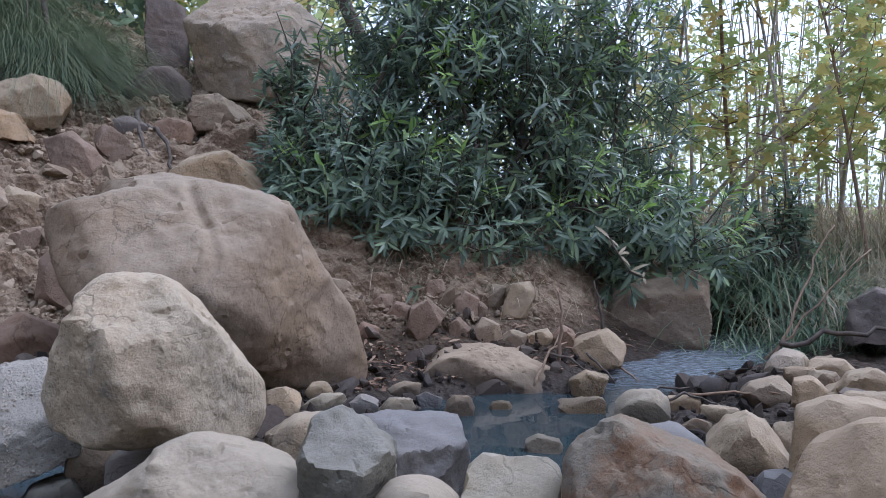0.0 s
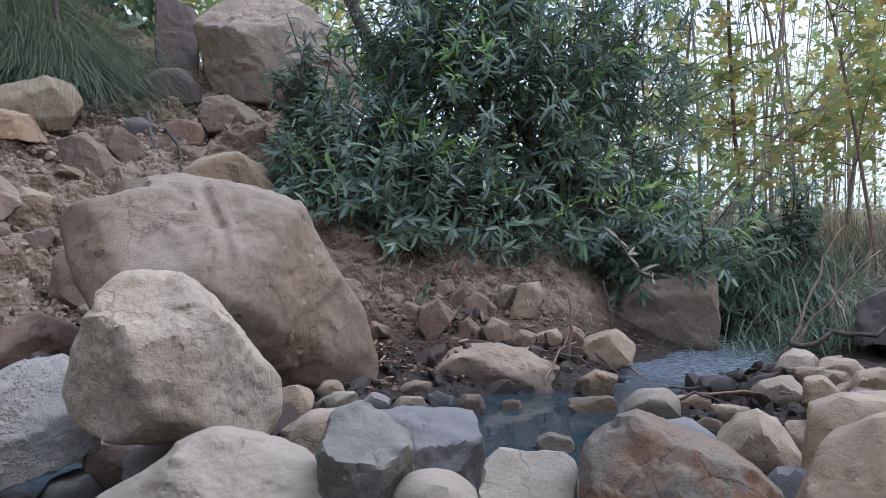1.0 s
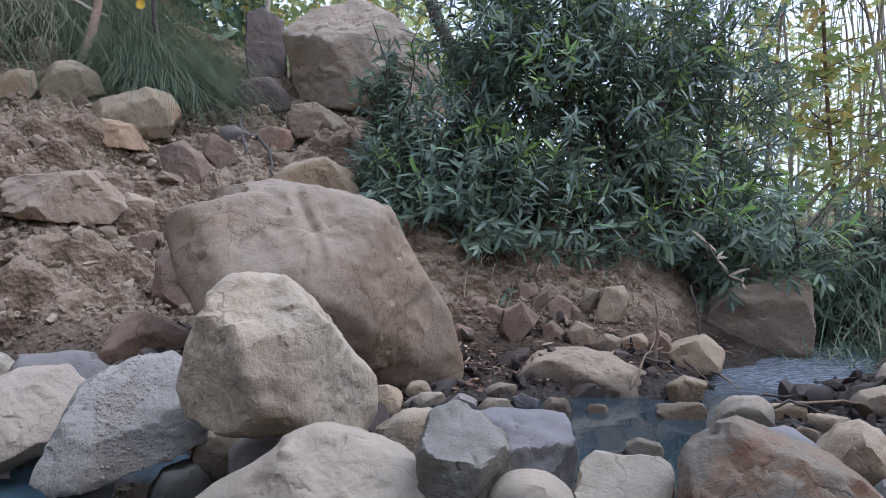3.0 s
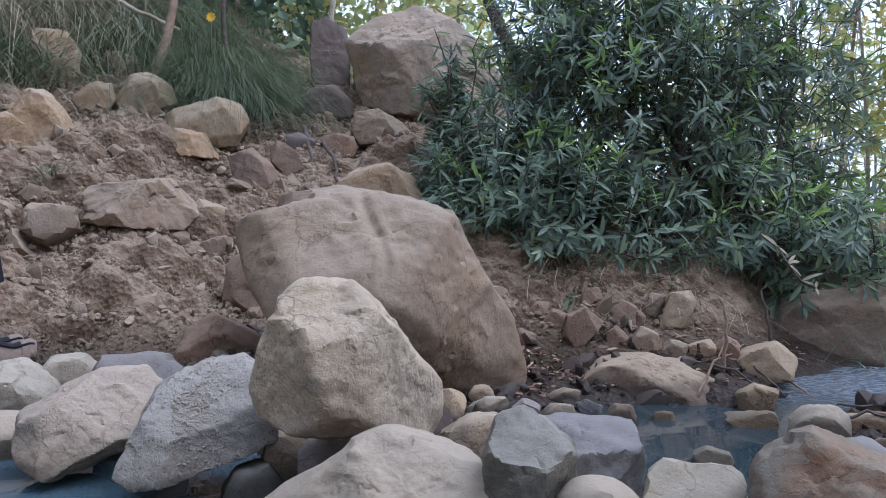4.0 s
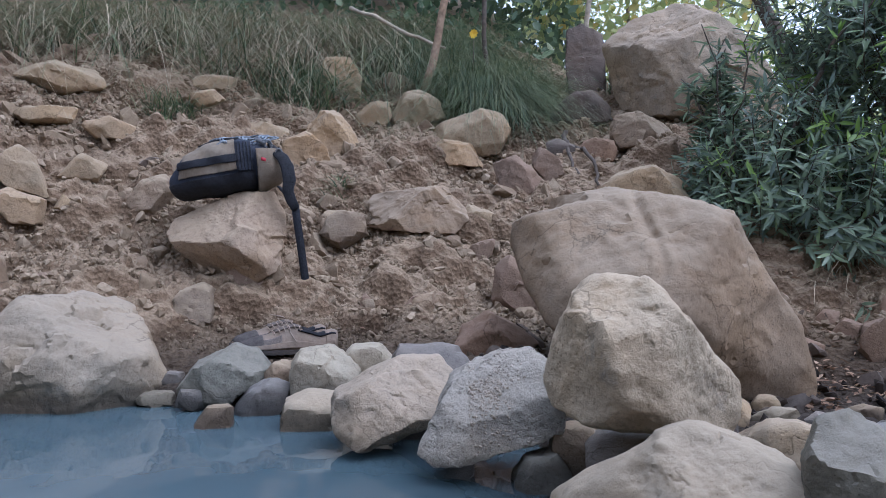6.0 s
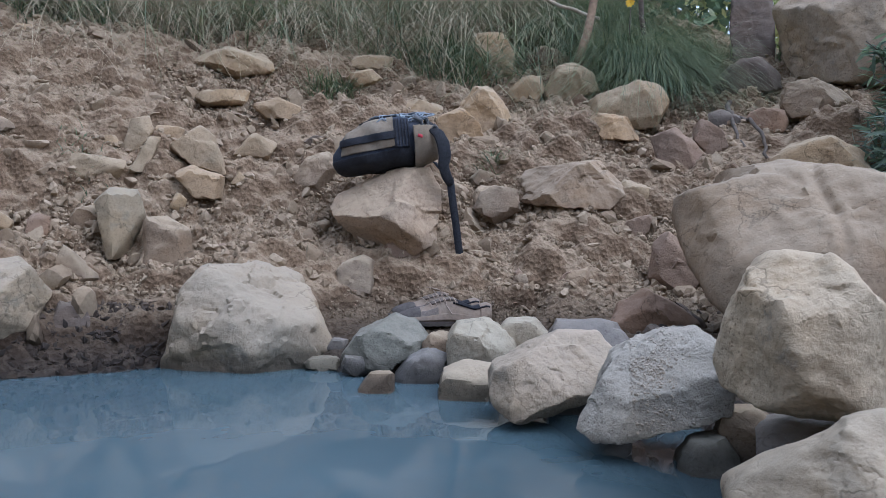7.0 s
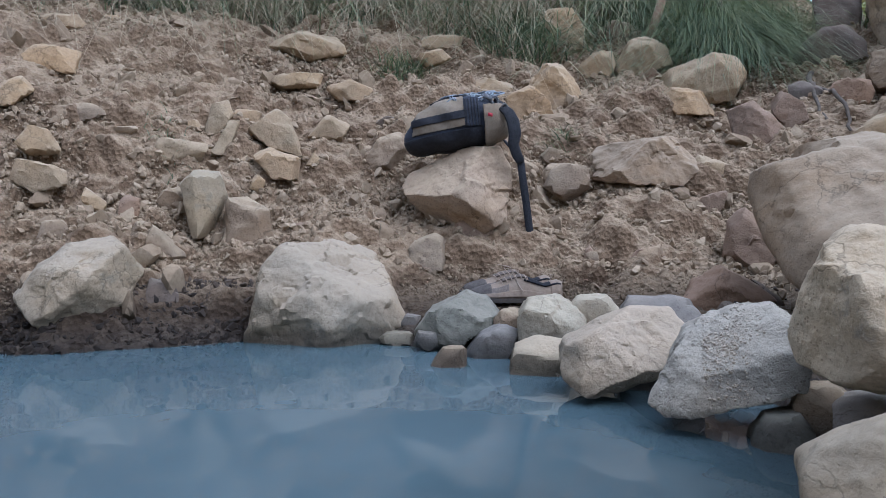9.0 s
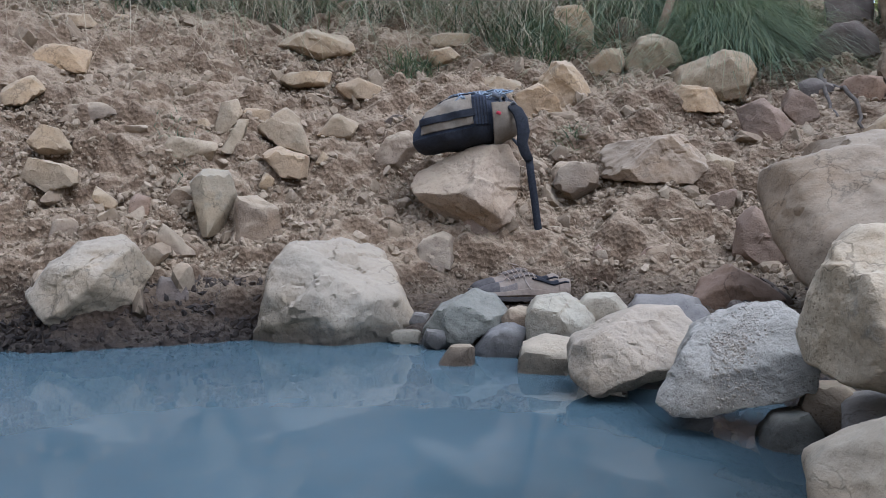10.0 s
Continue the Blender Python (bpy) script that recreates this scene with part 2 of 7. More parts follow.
def plain_material(name, colour, rough=0.8, scale=60, depth=0.25, metal=0.0, weave=False):
    m, t, bsdf, nodes, links = shader(name)
    tc = nodes.new("ShaderNodeTexCoord")
    n = noise_node(t, scale, 6, tc.outputs["Object"], 0.65)
    w = noise_node(t, 9, 4, tc.outputs["Object"], 0.6)
    k = ramp_node(t, n.outputs["Fac"], [(0.3, shade_of(colour, 1 - depth)), (0.7, shade_of(colour, 1 + depth))])
    d = ramp_node(t, w.outputs["Fac"], [(0.4, (1, 1, 1)), (0.75, (1.0, 0.9, 0.78))])
    links.new(mix_node(t, k.outputs["Color"], d.outputs["Color"], 0.8, "MULTIPLY"), bsdf.inputs["Base Color"])
    bsdf.inputs["Roughness"].default_value, bsdf.inputs["Metallic"].default_value = rough, metal
    bsdf.inputs["Specular IOR Level"].default_value = 0.2
    bump = nodes.new("ShaderNodeBump")
    bump.inputs["Strength"].default_value, bump.inputs["Distance"].default_value = 0.4, 0.003
    if weave:
        wave = nodes.new("ShaderNodeTexWave")
        wave.inputs["Scale"].default_value, wave.inputs["Distortion"].default_value = 420, 1.5
        links.new(tc.outputs["Object"], wave.inputs["Vector"])
        links.new(wave.outputs["Fac"], bump.inputs["Height"])
    else:
        links.new(n.outputs["Fac"], bump.inputs["Height"])
    links.new(bump.outputs[0], bsdf.inputs["Normal"])
    return m


def water_material():
    m, t, bsdf, nodes, links = shader("milky_blue_water")
    tc = nodes.new("ShaderNodeTexCoord")
    v = tc.outputs["Object"]
    cloud = noise_node(t, 1.3, 4, v, 0.5)
    c = ramp_node(t, cloud.outputs["Fac"], [(0.3, (0.048, 0.073, 0.083)), (0.7, (0.076, 0.106, 0.116))])
    # milky in the hot pool; eastward the colour carries clearer water and rim-stone shade
    side = nodes.new("ShaderNodeSeparateXYZ")
    links.new(v, side.inputs[0])
    east = nodes.new("ShaderNodeMath")
    drift = nodes.new("ShaderNodeMath")
    drift.operation, drift.inputs[1].default_value = "MULTIPLY_ADD", 0.7
    links.new(noise_node(t, 1.6, 4, v, 0.6).outputs["Fac"], drift.inputs[0])
    links.new(side.outputs["X"], drift.inputs[2])
    east.inputs[1].default_value = 0.66
    links.new(drift.outputs[0], east.inputs[0])
    clear_shaded = ramp_node(t, east.outputs[0], [(0.12, (1, 1, 1)), (0.66, (0.46, 0.43, 0.40))])
    tone = mix_node(t, c.outputs["Color"], clear_shaded.outputs["Color"], 1.0, "MULTIPLY")
    bsdf.inputs["IOR"].default_value = 1.33
    swell = noise_node(t, 6, 2, v, 0.4)
    # livelier where the brook runs in
    pos = nodes.new("ShaderNodeSeparateXYZ")
    links.new(v, pos.inputs[0])
    lively = ramp_node(t, pos.outputs["Z"], [(0.002, (0, 0, 0)), (0.016, (1, 1, 1))])
    ripple = noise_node(t, 55, 3, v, 0.5)
    # running water whitened: foam, plus the sky's reflection put into the colour
    foam_glint = mix_node(t, lively.outputs["Color"], ramp_node(t, ripple.outputs["Fac"], [(0.35, (0.3, 0.3, 0.3)), (0.65, (0.9, 0.9, 0.9))]).outputs["Color"], 1.0, "MULTIPLY")
    links.new(mix_node(t, tone, (0.20, 0.215, 0.225), foam_glint), bsdf.inputs["Base Color"])
    broken = ramp_node(t, pos.outputs["Z"], [(0.004, (0.02, 0.02, 0.02)), (0.016, (0.22, 0.22, 0.22))])
    links.new(broken.outputs["Color"], bsdf.inputs["Roughness"])
    bump = nodes.new("ShaderNodeBump")
    bump.inputs["Strength"].default_value, bump.inputs["Distance"].default_value = 0.2, 0.010
    links.new(swell.outputs["Fac"], bump.inputs["Height"])
    rush = nodes.new("ShaderNodeBump")
    rush.inputs["Distance"].default_value = 0.012
    links.new(lively.outputs["Color"], rush.inputs["Strength"])
    links.new(ripple.outputs["Fac"], rush.inputs["Height"])
    links.new(bump.outputs[0], rush.inputs["Normal"])
    links.new(rush.outputs[0], bsdf.inputs["Normal"])
    return m


soil = soil_material()
water_blue = water_material()
gravel_tones = pebble_material("mixed_pebbles", [(0.155, 0.120, 0.090), (0.219, 0.168, 0.126), (0.258, 0.210, 0.162), (0.187, 0.165, 0.145), (0.239, 0.184, 0.133)])
mud_tones = pebble_material("dark_mud", [(0.052, 0.042, 0.034), (0.086, 0.066, 0.049), (0.115, 0.085, 0.060), (0.069, 0.055, 0.043)])
clod_tones = pebble_material("earth_clods", [(0.182, 0.132, 0.082), (0.245, 0.183, 0.115), (0.315, 0.246, 0.162), (0.210, 0.156, 0.097)])
bush_green = leaf_material("dark_green_leaf", [(0.000, (0.088, 0.118, 0.094)), (0.35, (0.140, 0.182, 0.126)), (0.75, (0.212, 0.270, 0.155)), (0.97, (0.320, 0.420, 0.165))], 0.3, 0.45)
tip_green = leaf_material("fresh_green_leaf", [(0.000, (0.170, 0.270, 0.060)), (0.6, (0.280, 0.410, 0.085)), (1.0, (0.380, 0.480, 0.130))], 0.4, 0.45)
plane_green = leaf_material("yellow_green_leaf", [(0.0, (0.215, 0.280, 0.095)), (0.45, (0.370, 0.410, 0.140)), (0.75, (0.560, 0.490, 0.165)), (0.97, (0.600, 0.370, 0.110))], 0.5, 0.6)
# paler than the near leaves: haze and backlight put into the colour
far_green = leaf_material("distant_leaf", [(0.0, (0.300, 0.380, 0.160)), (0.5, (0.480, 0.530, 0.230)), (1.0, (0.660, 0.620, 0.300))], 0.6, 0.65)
grass_green = leaf_material("grass_blade", [(0.0, (0.046, 0.068, 0.037)), (0.4, (0.088, 0.120, 0.056)), (0.7, (0.165, 0.195, 0.085)), (0.94, (0.360, 0.330, 0.190))], 0.5, 0.35)
reed_green = leaf_material("reed_blade", [(0.0, (0.060, 0.095, 0.060)), (0.45, (0.105, 0.155, 0.085)), (0.8, (0.180, 0.240, 0.120)), (0.95, (0.400, 0.390, 0.230))], 0.45, 0.35)
straw = leaf_material("dry_grass_blade", [(0.0, (0.215, 0.170, 0.100)), (0.5, (0.345, 0.285, 0.178)), (1.0, (0.450, 0.390, 0.265))], 0.7, 0.3)
litter_brown = leaf_material("dry_fallen_leaf", [(0.0, (0.13, 0.075, 0.045)), (0.6, (0.25, 0.155, 0.09)), (1.0, (0.38, 0.28, 0.18))], 0.7, 0.2)
bark = plain_material("brown_bark", (0.21, 0.15, 0.10), 0.9, 40, 0.4)
pale_bark = plain_material("pale_bark", (0.33, 0.29, 0.22), 0.85, 40, 0.35)
dark_bark = plain_material("dark_stem", (0.085, 0.07, 0.055), 0.85, 50, 0.4)


# ---- builders ----
def solid(name, verts, faces, material, parent=None, label="", smooth=True):
    me = bpy.data.meshes.new(name)
    me.from_pydata(np.asarray(verts, float).tolist(), [], np.asarray(faces).tolist() if isinstance(faces, np.ndarray) else faces)
    me.materials.append(material)
    if smooth:
        me.shade_smooth()
    ob = new(name, me)
    if parent:
        ob.parent = parent
    if label:
        tagged(ob, label)
    return ob


def thing(name, label, category, at=None, group=""):
    ob = new(name)
    ob.empty_display_size = 0.05
    if at:
        ob.matrix_world = at
    return tagged(ob, label, category, group)


def lattice(i, j, k, seed):
    n = (i * 374761393 + j * 668265263 + k * 1274126177 + seed * 974634777) & 0xFFFFFFFF
    n = ((n ^ (n >> 13)) * 1274126177) & 0xFFFFFFFF
    n = ((n ^ (n >> 16)) * 2246822519) & 0xFFFFFFFF
    return ((n ^ (n >> 15)) & 0xFFFF) / 32767.5 - 1


def value_noise(p, seed=0):
    """Smooth noise in -1 to 1 at the points p (n x 3)."""
    c = np.floor(p).astype(np.int64)
    f = p - c
    f = f * f * f * (f * (f * 6 - 15) + 10)
    total = 0
    for a in (0, 1):
        for b in (0, 1):
            for d in (0, 1):
                w = (f[:, 0] if a else 1 - f[:, 0]) * (f[:, 1] if b else 1 - f[:, 1]) * (f[:, 2] if d else 1 - f[:, 2])
                total = total + w * lattice(c[:, 0] + a, c[:, 1] + b, c[:, 2] + d, seed)
    return total


def fbm(p, octaves=4, gain=0.5, seed=0):
    total, k = 0, 1.0
    for o in range(octaves):
        total = total + k * value_noise(p * 2.03 ** o + 17.3 * o, seed + o)
        k *= gain
    return total


ICO = {}


def ico(sub):
    if sub not in ICO:
        bm = bmesh.new()
        bmesh.ops.create_icosphere(bm, subdivisions=sub, radius=1)
        ICO[sub] = (np.array([v.co[:] for v in bm.verts]), [[v.index for v in f.verts] for f in bm.faces])
        bm.free()
    return ICO[sub]


def facets(cuts, half, seed, extra=9, faces=()):
    """The planes that bound a stone: its outline's cuts (degrees, centimetres), front, back and some chipped corners."""
    rnd = random.Random(seed)
    normals, reach = [], []
    for a, o in cuts:
        normals.append((math.cos(radians(a)), 0, math.sin(radians(a))))
        reach.append(max(o, 0.6) / 100)
    flat = list(zip(normals, reach))
    for k, (n, o) in enumerate(flat):
        tilt = radians(rnd.uniform(22, 60))
        lip = (math.cos(tilt) * o + math.sin(tilt) * half) * rnd.uniform(.74, .94)
        if rnd.random() > (.75 if n[2] > .3 else .35):
            continue
        normals.append((math.cos(tilt) * n[0], -math.sin(tilt), math.cos(tilt) * n[2]))
        reach.append(lip)
    for side in (1, -1):
        lean = Vector((rnd.uniform(-.25, .25), side, rnd.uniform(-.1, .35))).normalized()
        normals.append(lean[:])
        reach.append(half)
    for a, tilt, frac in faces:
        a, tilt = radians(a), radians(tilt)
        u = (math.cos(a), math.sin(a))
        r = 1 / max(max((n[0] * u[0] + n[2] * u[1]) / o for n, o in flat), 1e-3)
        normals.append((math.cos(tilt) * u[0], -math.sin(tilt), math.cos(tilt) * u[1]))
        reach.append(math.hypot(math.cos(tilt) * r, math.sin(tilt) * half) * frac)
    for k in range(extra):
        a = rnd.uniform(0, 2 * math.pi) if k % 3 == 0 else rnd.uniform(.1, math.pi - .1)
        tilt = radians(rnd.uniform(18, 66))
        u = (math.cos(a), math.sin(a))
        r = 1 / max(max((n[0] * u[0] + n[2] * u[1]) / o for n, o in flat), 1e-3)
        side = -1 if k % 3 else 1
        normals.append((math.cos(tilt) * u[0], side * math.sin(tilt), math.cos(tilt) * u[1]))
        reach.append((math.cos(tilt) * r + math.sin(tilt) * half) * rnd.uniform(.7, .92))
    return np.array(normals), np.array(reach)


def chipped(q, cells, tilt, step, seed, soft=0.06):
    """Broken planes: each cell of the stone's skin leans its own way and stands a little proud or back."""
    rng = np.random.default_rng(seed)
    c = rng.normal(size=(cells, 3))
    c = (c / np.linalg.norm(c, axis=1, keepdims=True) * rng.uniform(.75, 1.2, (cells, 1))).astype(np.float32)
    lean, rise = rng.normal(0, tilt, (cells, 3)), rng.normal(0, step, cells)
    q32 = q.astype(np.float32)
    far = (c * c).sum(1)[None] - 2 * q32 @ c.T
    first = far.argmin(1)
    rows = np.arange(len(q))
    d1 = far[rows, first].copy()
    far[rows, first] = 9e9
    second = far.argmin(1)
    d2 = far[rows, second]
    at = lambda k: rise[k] + ((q - c[k]) * lean[k]).sum(1)
    w = .5 + .5 * np.clip((d2 - d1) / soft, 0, 1)
    return w * at(first) + (1 - w) * at(second)


def wander(d, scale, amount, seed):
    return np.stack([fbm(d * scale + 11.7 * k, 3, .55, seed + 31 * k) for k in range(3)], 1) * amount


def stone_verts(sub, cuts, half, p, seed, rough=1.0, planes=(), chips=None):
    d, faces = ico(sub)
    p = 7.0 * p
    normals, reach = facets(cuts, half, seed, (4 if sub < 4 else 5) if chips is None else chips, planes)
    # edges wander instead of running straight
    e = d + wander(d, 2.3, .045, seed)
    e /= np.linalg.norm(e, axis=1, keepdims=True)
    g = np.maximum(e @ normals.T, 0) / reach
    top = g.max(1, keepdims=True)
    g = top[:, 0] * ((g / top) ** p).sum(1) ** (1 / p)
    v = d / g[:, None] * (1 + 0.3 / p)
    size = float(np.median(np.linalg.norm(v, axis=1)))
    q = v / size
    bent = q + wander(q, 2.6, .10, seed + 7)
    n = chipped(bent, 26, .055, .006, seed + 1, .12)
    if sub > 3:
        n = n + chipped(bent, 120, .05, .003, seed + 2, .03)
    n = n - 0.016 * np.abs(fbm(q * 3.4 + 2.2 * seed, 5, 0.6, seed + 5)) + .008
    if sub > 4:
        n = n + .007 * fbm(q * 15 + seed, 4, .62, seed + 9)
        n = n - .018 * np.maximum(0, 1 - 20 * np.abs(fbm(q * 1.2 + 7.7 * seed, 4, .55, seed + 3))) ** 2
    return v + d * (n * size * rough)[:, None], faces


ROCKS = []


def rock(name, label, material, at, yaw, half, p, sub, seed, cuts, planes=(), chips=None, rough=1.0):
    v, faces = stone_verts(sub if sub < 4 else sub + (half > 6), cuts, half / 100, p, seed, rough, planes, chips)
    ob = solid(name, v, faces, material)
    ob.data.set_sharp_from_angle(angle=radians(29))
    ob.matrix_world = pose(*at, 0, 0, yaw)
    ROCKS.append((at[0], at[1], float(np.abs(v[:, 0]).max()), half / 100, yaw))
    kind = "boulder" if "boulder" in name else "rock" if "rock" in name else "stone"
    return tagged(ob, label, kind)


def polar(b, r, z):
    """A place r metres off at a bearing of b degrees to the left, z metres above the pool."""
    return (-r * math.sin(radians(b)), r * math.cos(radians(b)), z)


# ---- ground ----
COLS = (0, .5, .75, 1.0, 1.3, 1.6, 1.8, 2.0, 2.2, 2.4, 2.6, 3.0, 3.5, 4.0, 5, 8, 15, 60, 900)
PROFILE = {}
# slopes behind the camera are unseen, raised to hold back the sky's light
PROFILE[-180] = (-.4, -.4, -.35, -.3, -.2, -.1, .05, .2, .35, .5, .6, .85, 1.15, 1.5, 2.2, 3.8, 7, 22, 150)
PROFILE[-110] = (-.3, -.2, -.05, .02, .06, .1, .12, .16, .2, .26, .32, .5, .75, 1.0, 1.5, 2.8, 5, 15, 100)
PROFILE[-60] = (-.3, -.1, 0, .03, .06, .1, .12, .14, .16, .18, .2, .25, .3, .35, .4, .6, 1, 3, 50)
PROFILE[-40] = (-.3, -.1, 0, .03, .045, .055, .06, .06, .065, .08, .1, .16, .24, .3, .35, .5, .9, 2, 30)
PROFILE[-30] = (-.3, -.1, 0, .03, .04, .05, .05, .05, .05, .06, .08, .14, .22, .28, .35, .5, .9, 2, 30)
PROFILE[-22] = (-.3, -.1, 0, .02, .02, .025, .03, .035, .04, .06, .1, .17, .23, .28, .36, .5, .9, 2, 30)
PROFILE[-16] = (-.3, -.1, 0, 0, .02, .03, .01, .01, .03, .06, .12, .3, .4, .45, .5, .6, 1, 2, 30)
PROFILE[-8] = (-.3, -.1, 0, 0, .0, .0, .02, .07, .14, .3, .42, .5, .55, .6, .7, .9, 1.2, 2, 30)
PROFILE[0] = (-.3, -.1, 0, 0, .01, .01, .03, .09, .22, .34, .42, .55, .65, .8, 1.0, 1.4, 2, 4, 40)
PROFILE[8] = (-.3, -.1, 0, .02, .02, .04, .06, .1, .22, .4, .5, .65, .8, .95, 1.1, 1.4, 2.2, 5, 50)
PROFILE[15] = (-.3, -.1, 0, .02, .03, .05, .08, .12, .25, .46, .58, .78, 1.0, 1.2, 1.3, 1.4, 2.2, 6, 60)
PROFILE[22] = (-.3, -.15, -.05, 0, .04, .08, .1, .12, .18, .4, .55, .75, 1.0, 1.25, 1.7, 2.6, 4, 8, 80)
PROFILE[27] = (-.3, -.2, -.15, -.14, -.06, .06, .1, .11, .14, .3, .5, .72, 1.03, 1.32, 1.9, 3.2, 5, 10, 90)
PROFILE[34] = (-.35, -.3, -.25, -.2, -.14, .04, .08, .1, .14, .3, .5, .74, 1.05, 1.35, 1.95, 3.4, 5, 10, 90)
PROFILE[42] = (-.4, -.4, -.35, -.3, -.2, .0, .075, .095, .13, .3, .48, .74, 1.05, 1.36, 1.9, 3.4, 5, 10, 90)
PROFILE[50] = (-.4, -.4, -.4, -.35, -.3, -.2, -.03, .07, .12, .28, .46, .76, 1.08, 1.36, 1.9, 3.4, 5, 10, 90)
PROFILE[57] = (-.4, -.4, -.4, -.35, -.32, -.26, -.16, -.02, .15, .3, .46, .78, 1.1, 1.35, 1.9, 3.4, 5, 10, 90)
PROFILE[66] = (-.4, -.4, -.4, -.35, -.32, -.28, -.2, -.06, .1, .25, .44, .78, 1.12, 1.36, 1.9, 3.4, 5, 10, 90)
PROFILE[75] = (-.4, -.4, -.4, -.35, -.32, -.28, -.22, -.08, .08, .22, .42, .76, 1.15, 1.4, 1.9, 3.4, 5, 10, 90)
PROFILE[90] = (-.4, -.4, -.4, -.35, -.32, -.3, -.28, -.2, -.05, .1, .3, .65, 1.05, 1.4, 2, 3.4, 5, 10, 90)
PROFILE[130] = (-.4, -.4, -.4, -.4, -.35, -.3, -.2, -.1, .05, .2, .35, .7, 1.1, 1.5, 2.3, 4.0, 7, 18, 120)
PROFILE[180] = PROFILE[-180]


def base_height(x, y):
    """Height of the ground without its roughness, from the profiles round the pool's rim."""
    x, y = np.asarray(x, float), np.asarray(y, float)
    r, b = np.hypot(x, y), np.degrees(np.arctan2(-x, y))
    angles = sorted(PROFILE)
    heights = np.stack([np.interp(r, COLS, PROFILE[a]) for a in angles])
    k = np.clip(np.searchsorted(angles, b) - 1, 0, len(angles) - 2)
    a0, a1 = np.array(angles)[k], np.array(angles)[k + 1]
    f = (b - a0) / (a1 - a0)
    f = f * f * (3 - 2 * f)
    pick = lambda q: np.take_along_axis(heights, q[None], 0)[0]
    z = pick(k) * (1 - f) + pick(k + 1) * f
    # the small side pool, and the brook that feeds it
    pool = np.exp(-(((x - .24) / .22) ** 2 + ((y - 1.52) / .30) ** 2) ** 2)
    s = np.clip(((x - .42) * .60 + (y - 1.72) * .80) / .85, 0, 1.4)
    off = (x - .42) * .80 - (y - 1.72) * .60 - .03 * np.sin(9 * s) - .09 * s
    brook = np.exp(-(off / (.10 + .13 * np.minimum(s, .8))) ** 4) * ((s > 0) & (s < 1.35))
    bed = .012 + .038 * s
    return np.where(s > 0, z + (np.minimum(z, bed - .03) - z) * brook * np.clip(s * 6, 0, 1), z) - .12 * pool


def bedded(p, seed, share=.4):
    """Angular stones bedded in earth: some cells of a jittered lattice stand proud, each with its own tilt."""
    c = np.floor(p).astype(np.int64)
    d1, d2 = np.full(len(p), 9.0), np.full(len(p), 9.0)
    value = np.zeros(len(p))
    for a in (-1, 0, 1):
        for b in (-1, 0, 1):
            for d in (-1, 0, 1):
                i, j, k = c[:, 0] + a, c[:, 1] + b, c[:, 2] + d
                o = [lattice(i, j, k, seed + m) for m in range(3)]
                q = p - np.stack([i + .5 + .45 * o[0], j + .5 + .45 * o[1], k + .5 + .45 * o[2]], 1)
                e = (q * q).sum(1)
                h = lattice(i, j, k, seed + 5) * .5 + .5
                lean = .9 * (q[:, 0] * lattice(i, j, k, seed + 6) + q[:, 1] * lattice(i, j, k, seed + 7) + q[:, 2] * lattice(i, j, k, seed + 8))
                near = e < d1
                d2 = np.where(near, d1, np.minimum(d2, e))
                value = np.where(near, np.where(h < share, .35 + h / share * .65 + lean, 0), value)
                d1 = np.where(near, e, d1)
    edge = np.clip((np.sqrt(d2) - np.sqrt(d1)) / .34, 0, 1)
    return value * edge * edge * (3 - 2 * edge)


def ground_rough(x, y):
    r, b = np.hypot(x, y), np.degrees(np.arctan2(-x, y))
    p = np.stack([x, y, base_height(x, y)], 1)
    bank = np.clip((r - 2.05) / .3, 0, 1) * np.clip((b + 12) / 10, 0, 1)
    bench = np.clip((r - 1.2) / .3, 0, 1)
    lumps = fbm(p * 3.1, 3, 0.5, 40)
    clods = np.abs(fbm(p * 9.0, 3, 0.55, 50))
    grit = fbm(p * 30.0, 2, 0.6, 60)
    far = np.clip((r - 5) / 10, 0, 1)
    bent = p + .02 * np.stack([fbm(p * 8 + 9.1 * k, 2, .5, 90 + k) for k in range(3)], 1)
    patchy = np.clip(.85 + 1.2 * fbm(p * 2.2, 2, .5, 77), .25, 1.3)
    stony = .030 * bedded(bent * 7.5, 201, .32) + patchy * .011 * bedded(bent * 17, 301, .5)
    z = bank * (.064 * lumps + .034 * (clods - .35) + stony + .008 * grit)
    z = z + (1 - bank) * bench * (.012 * lumps + .012 * (clods - .3) + .006 * grit) + far * .3 * fbm(p * .25, 3, .5, 70)
    return z


def height(x, y):
    return base_height(x, y) + ground_rough(np.asarray(x, float), np.asarray(y, float))


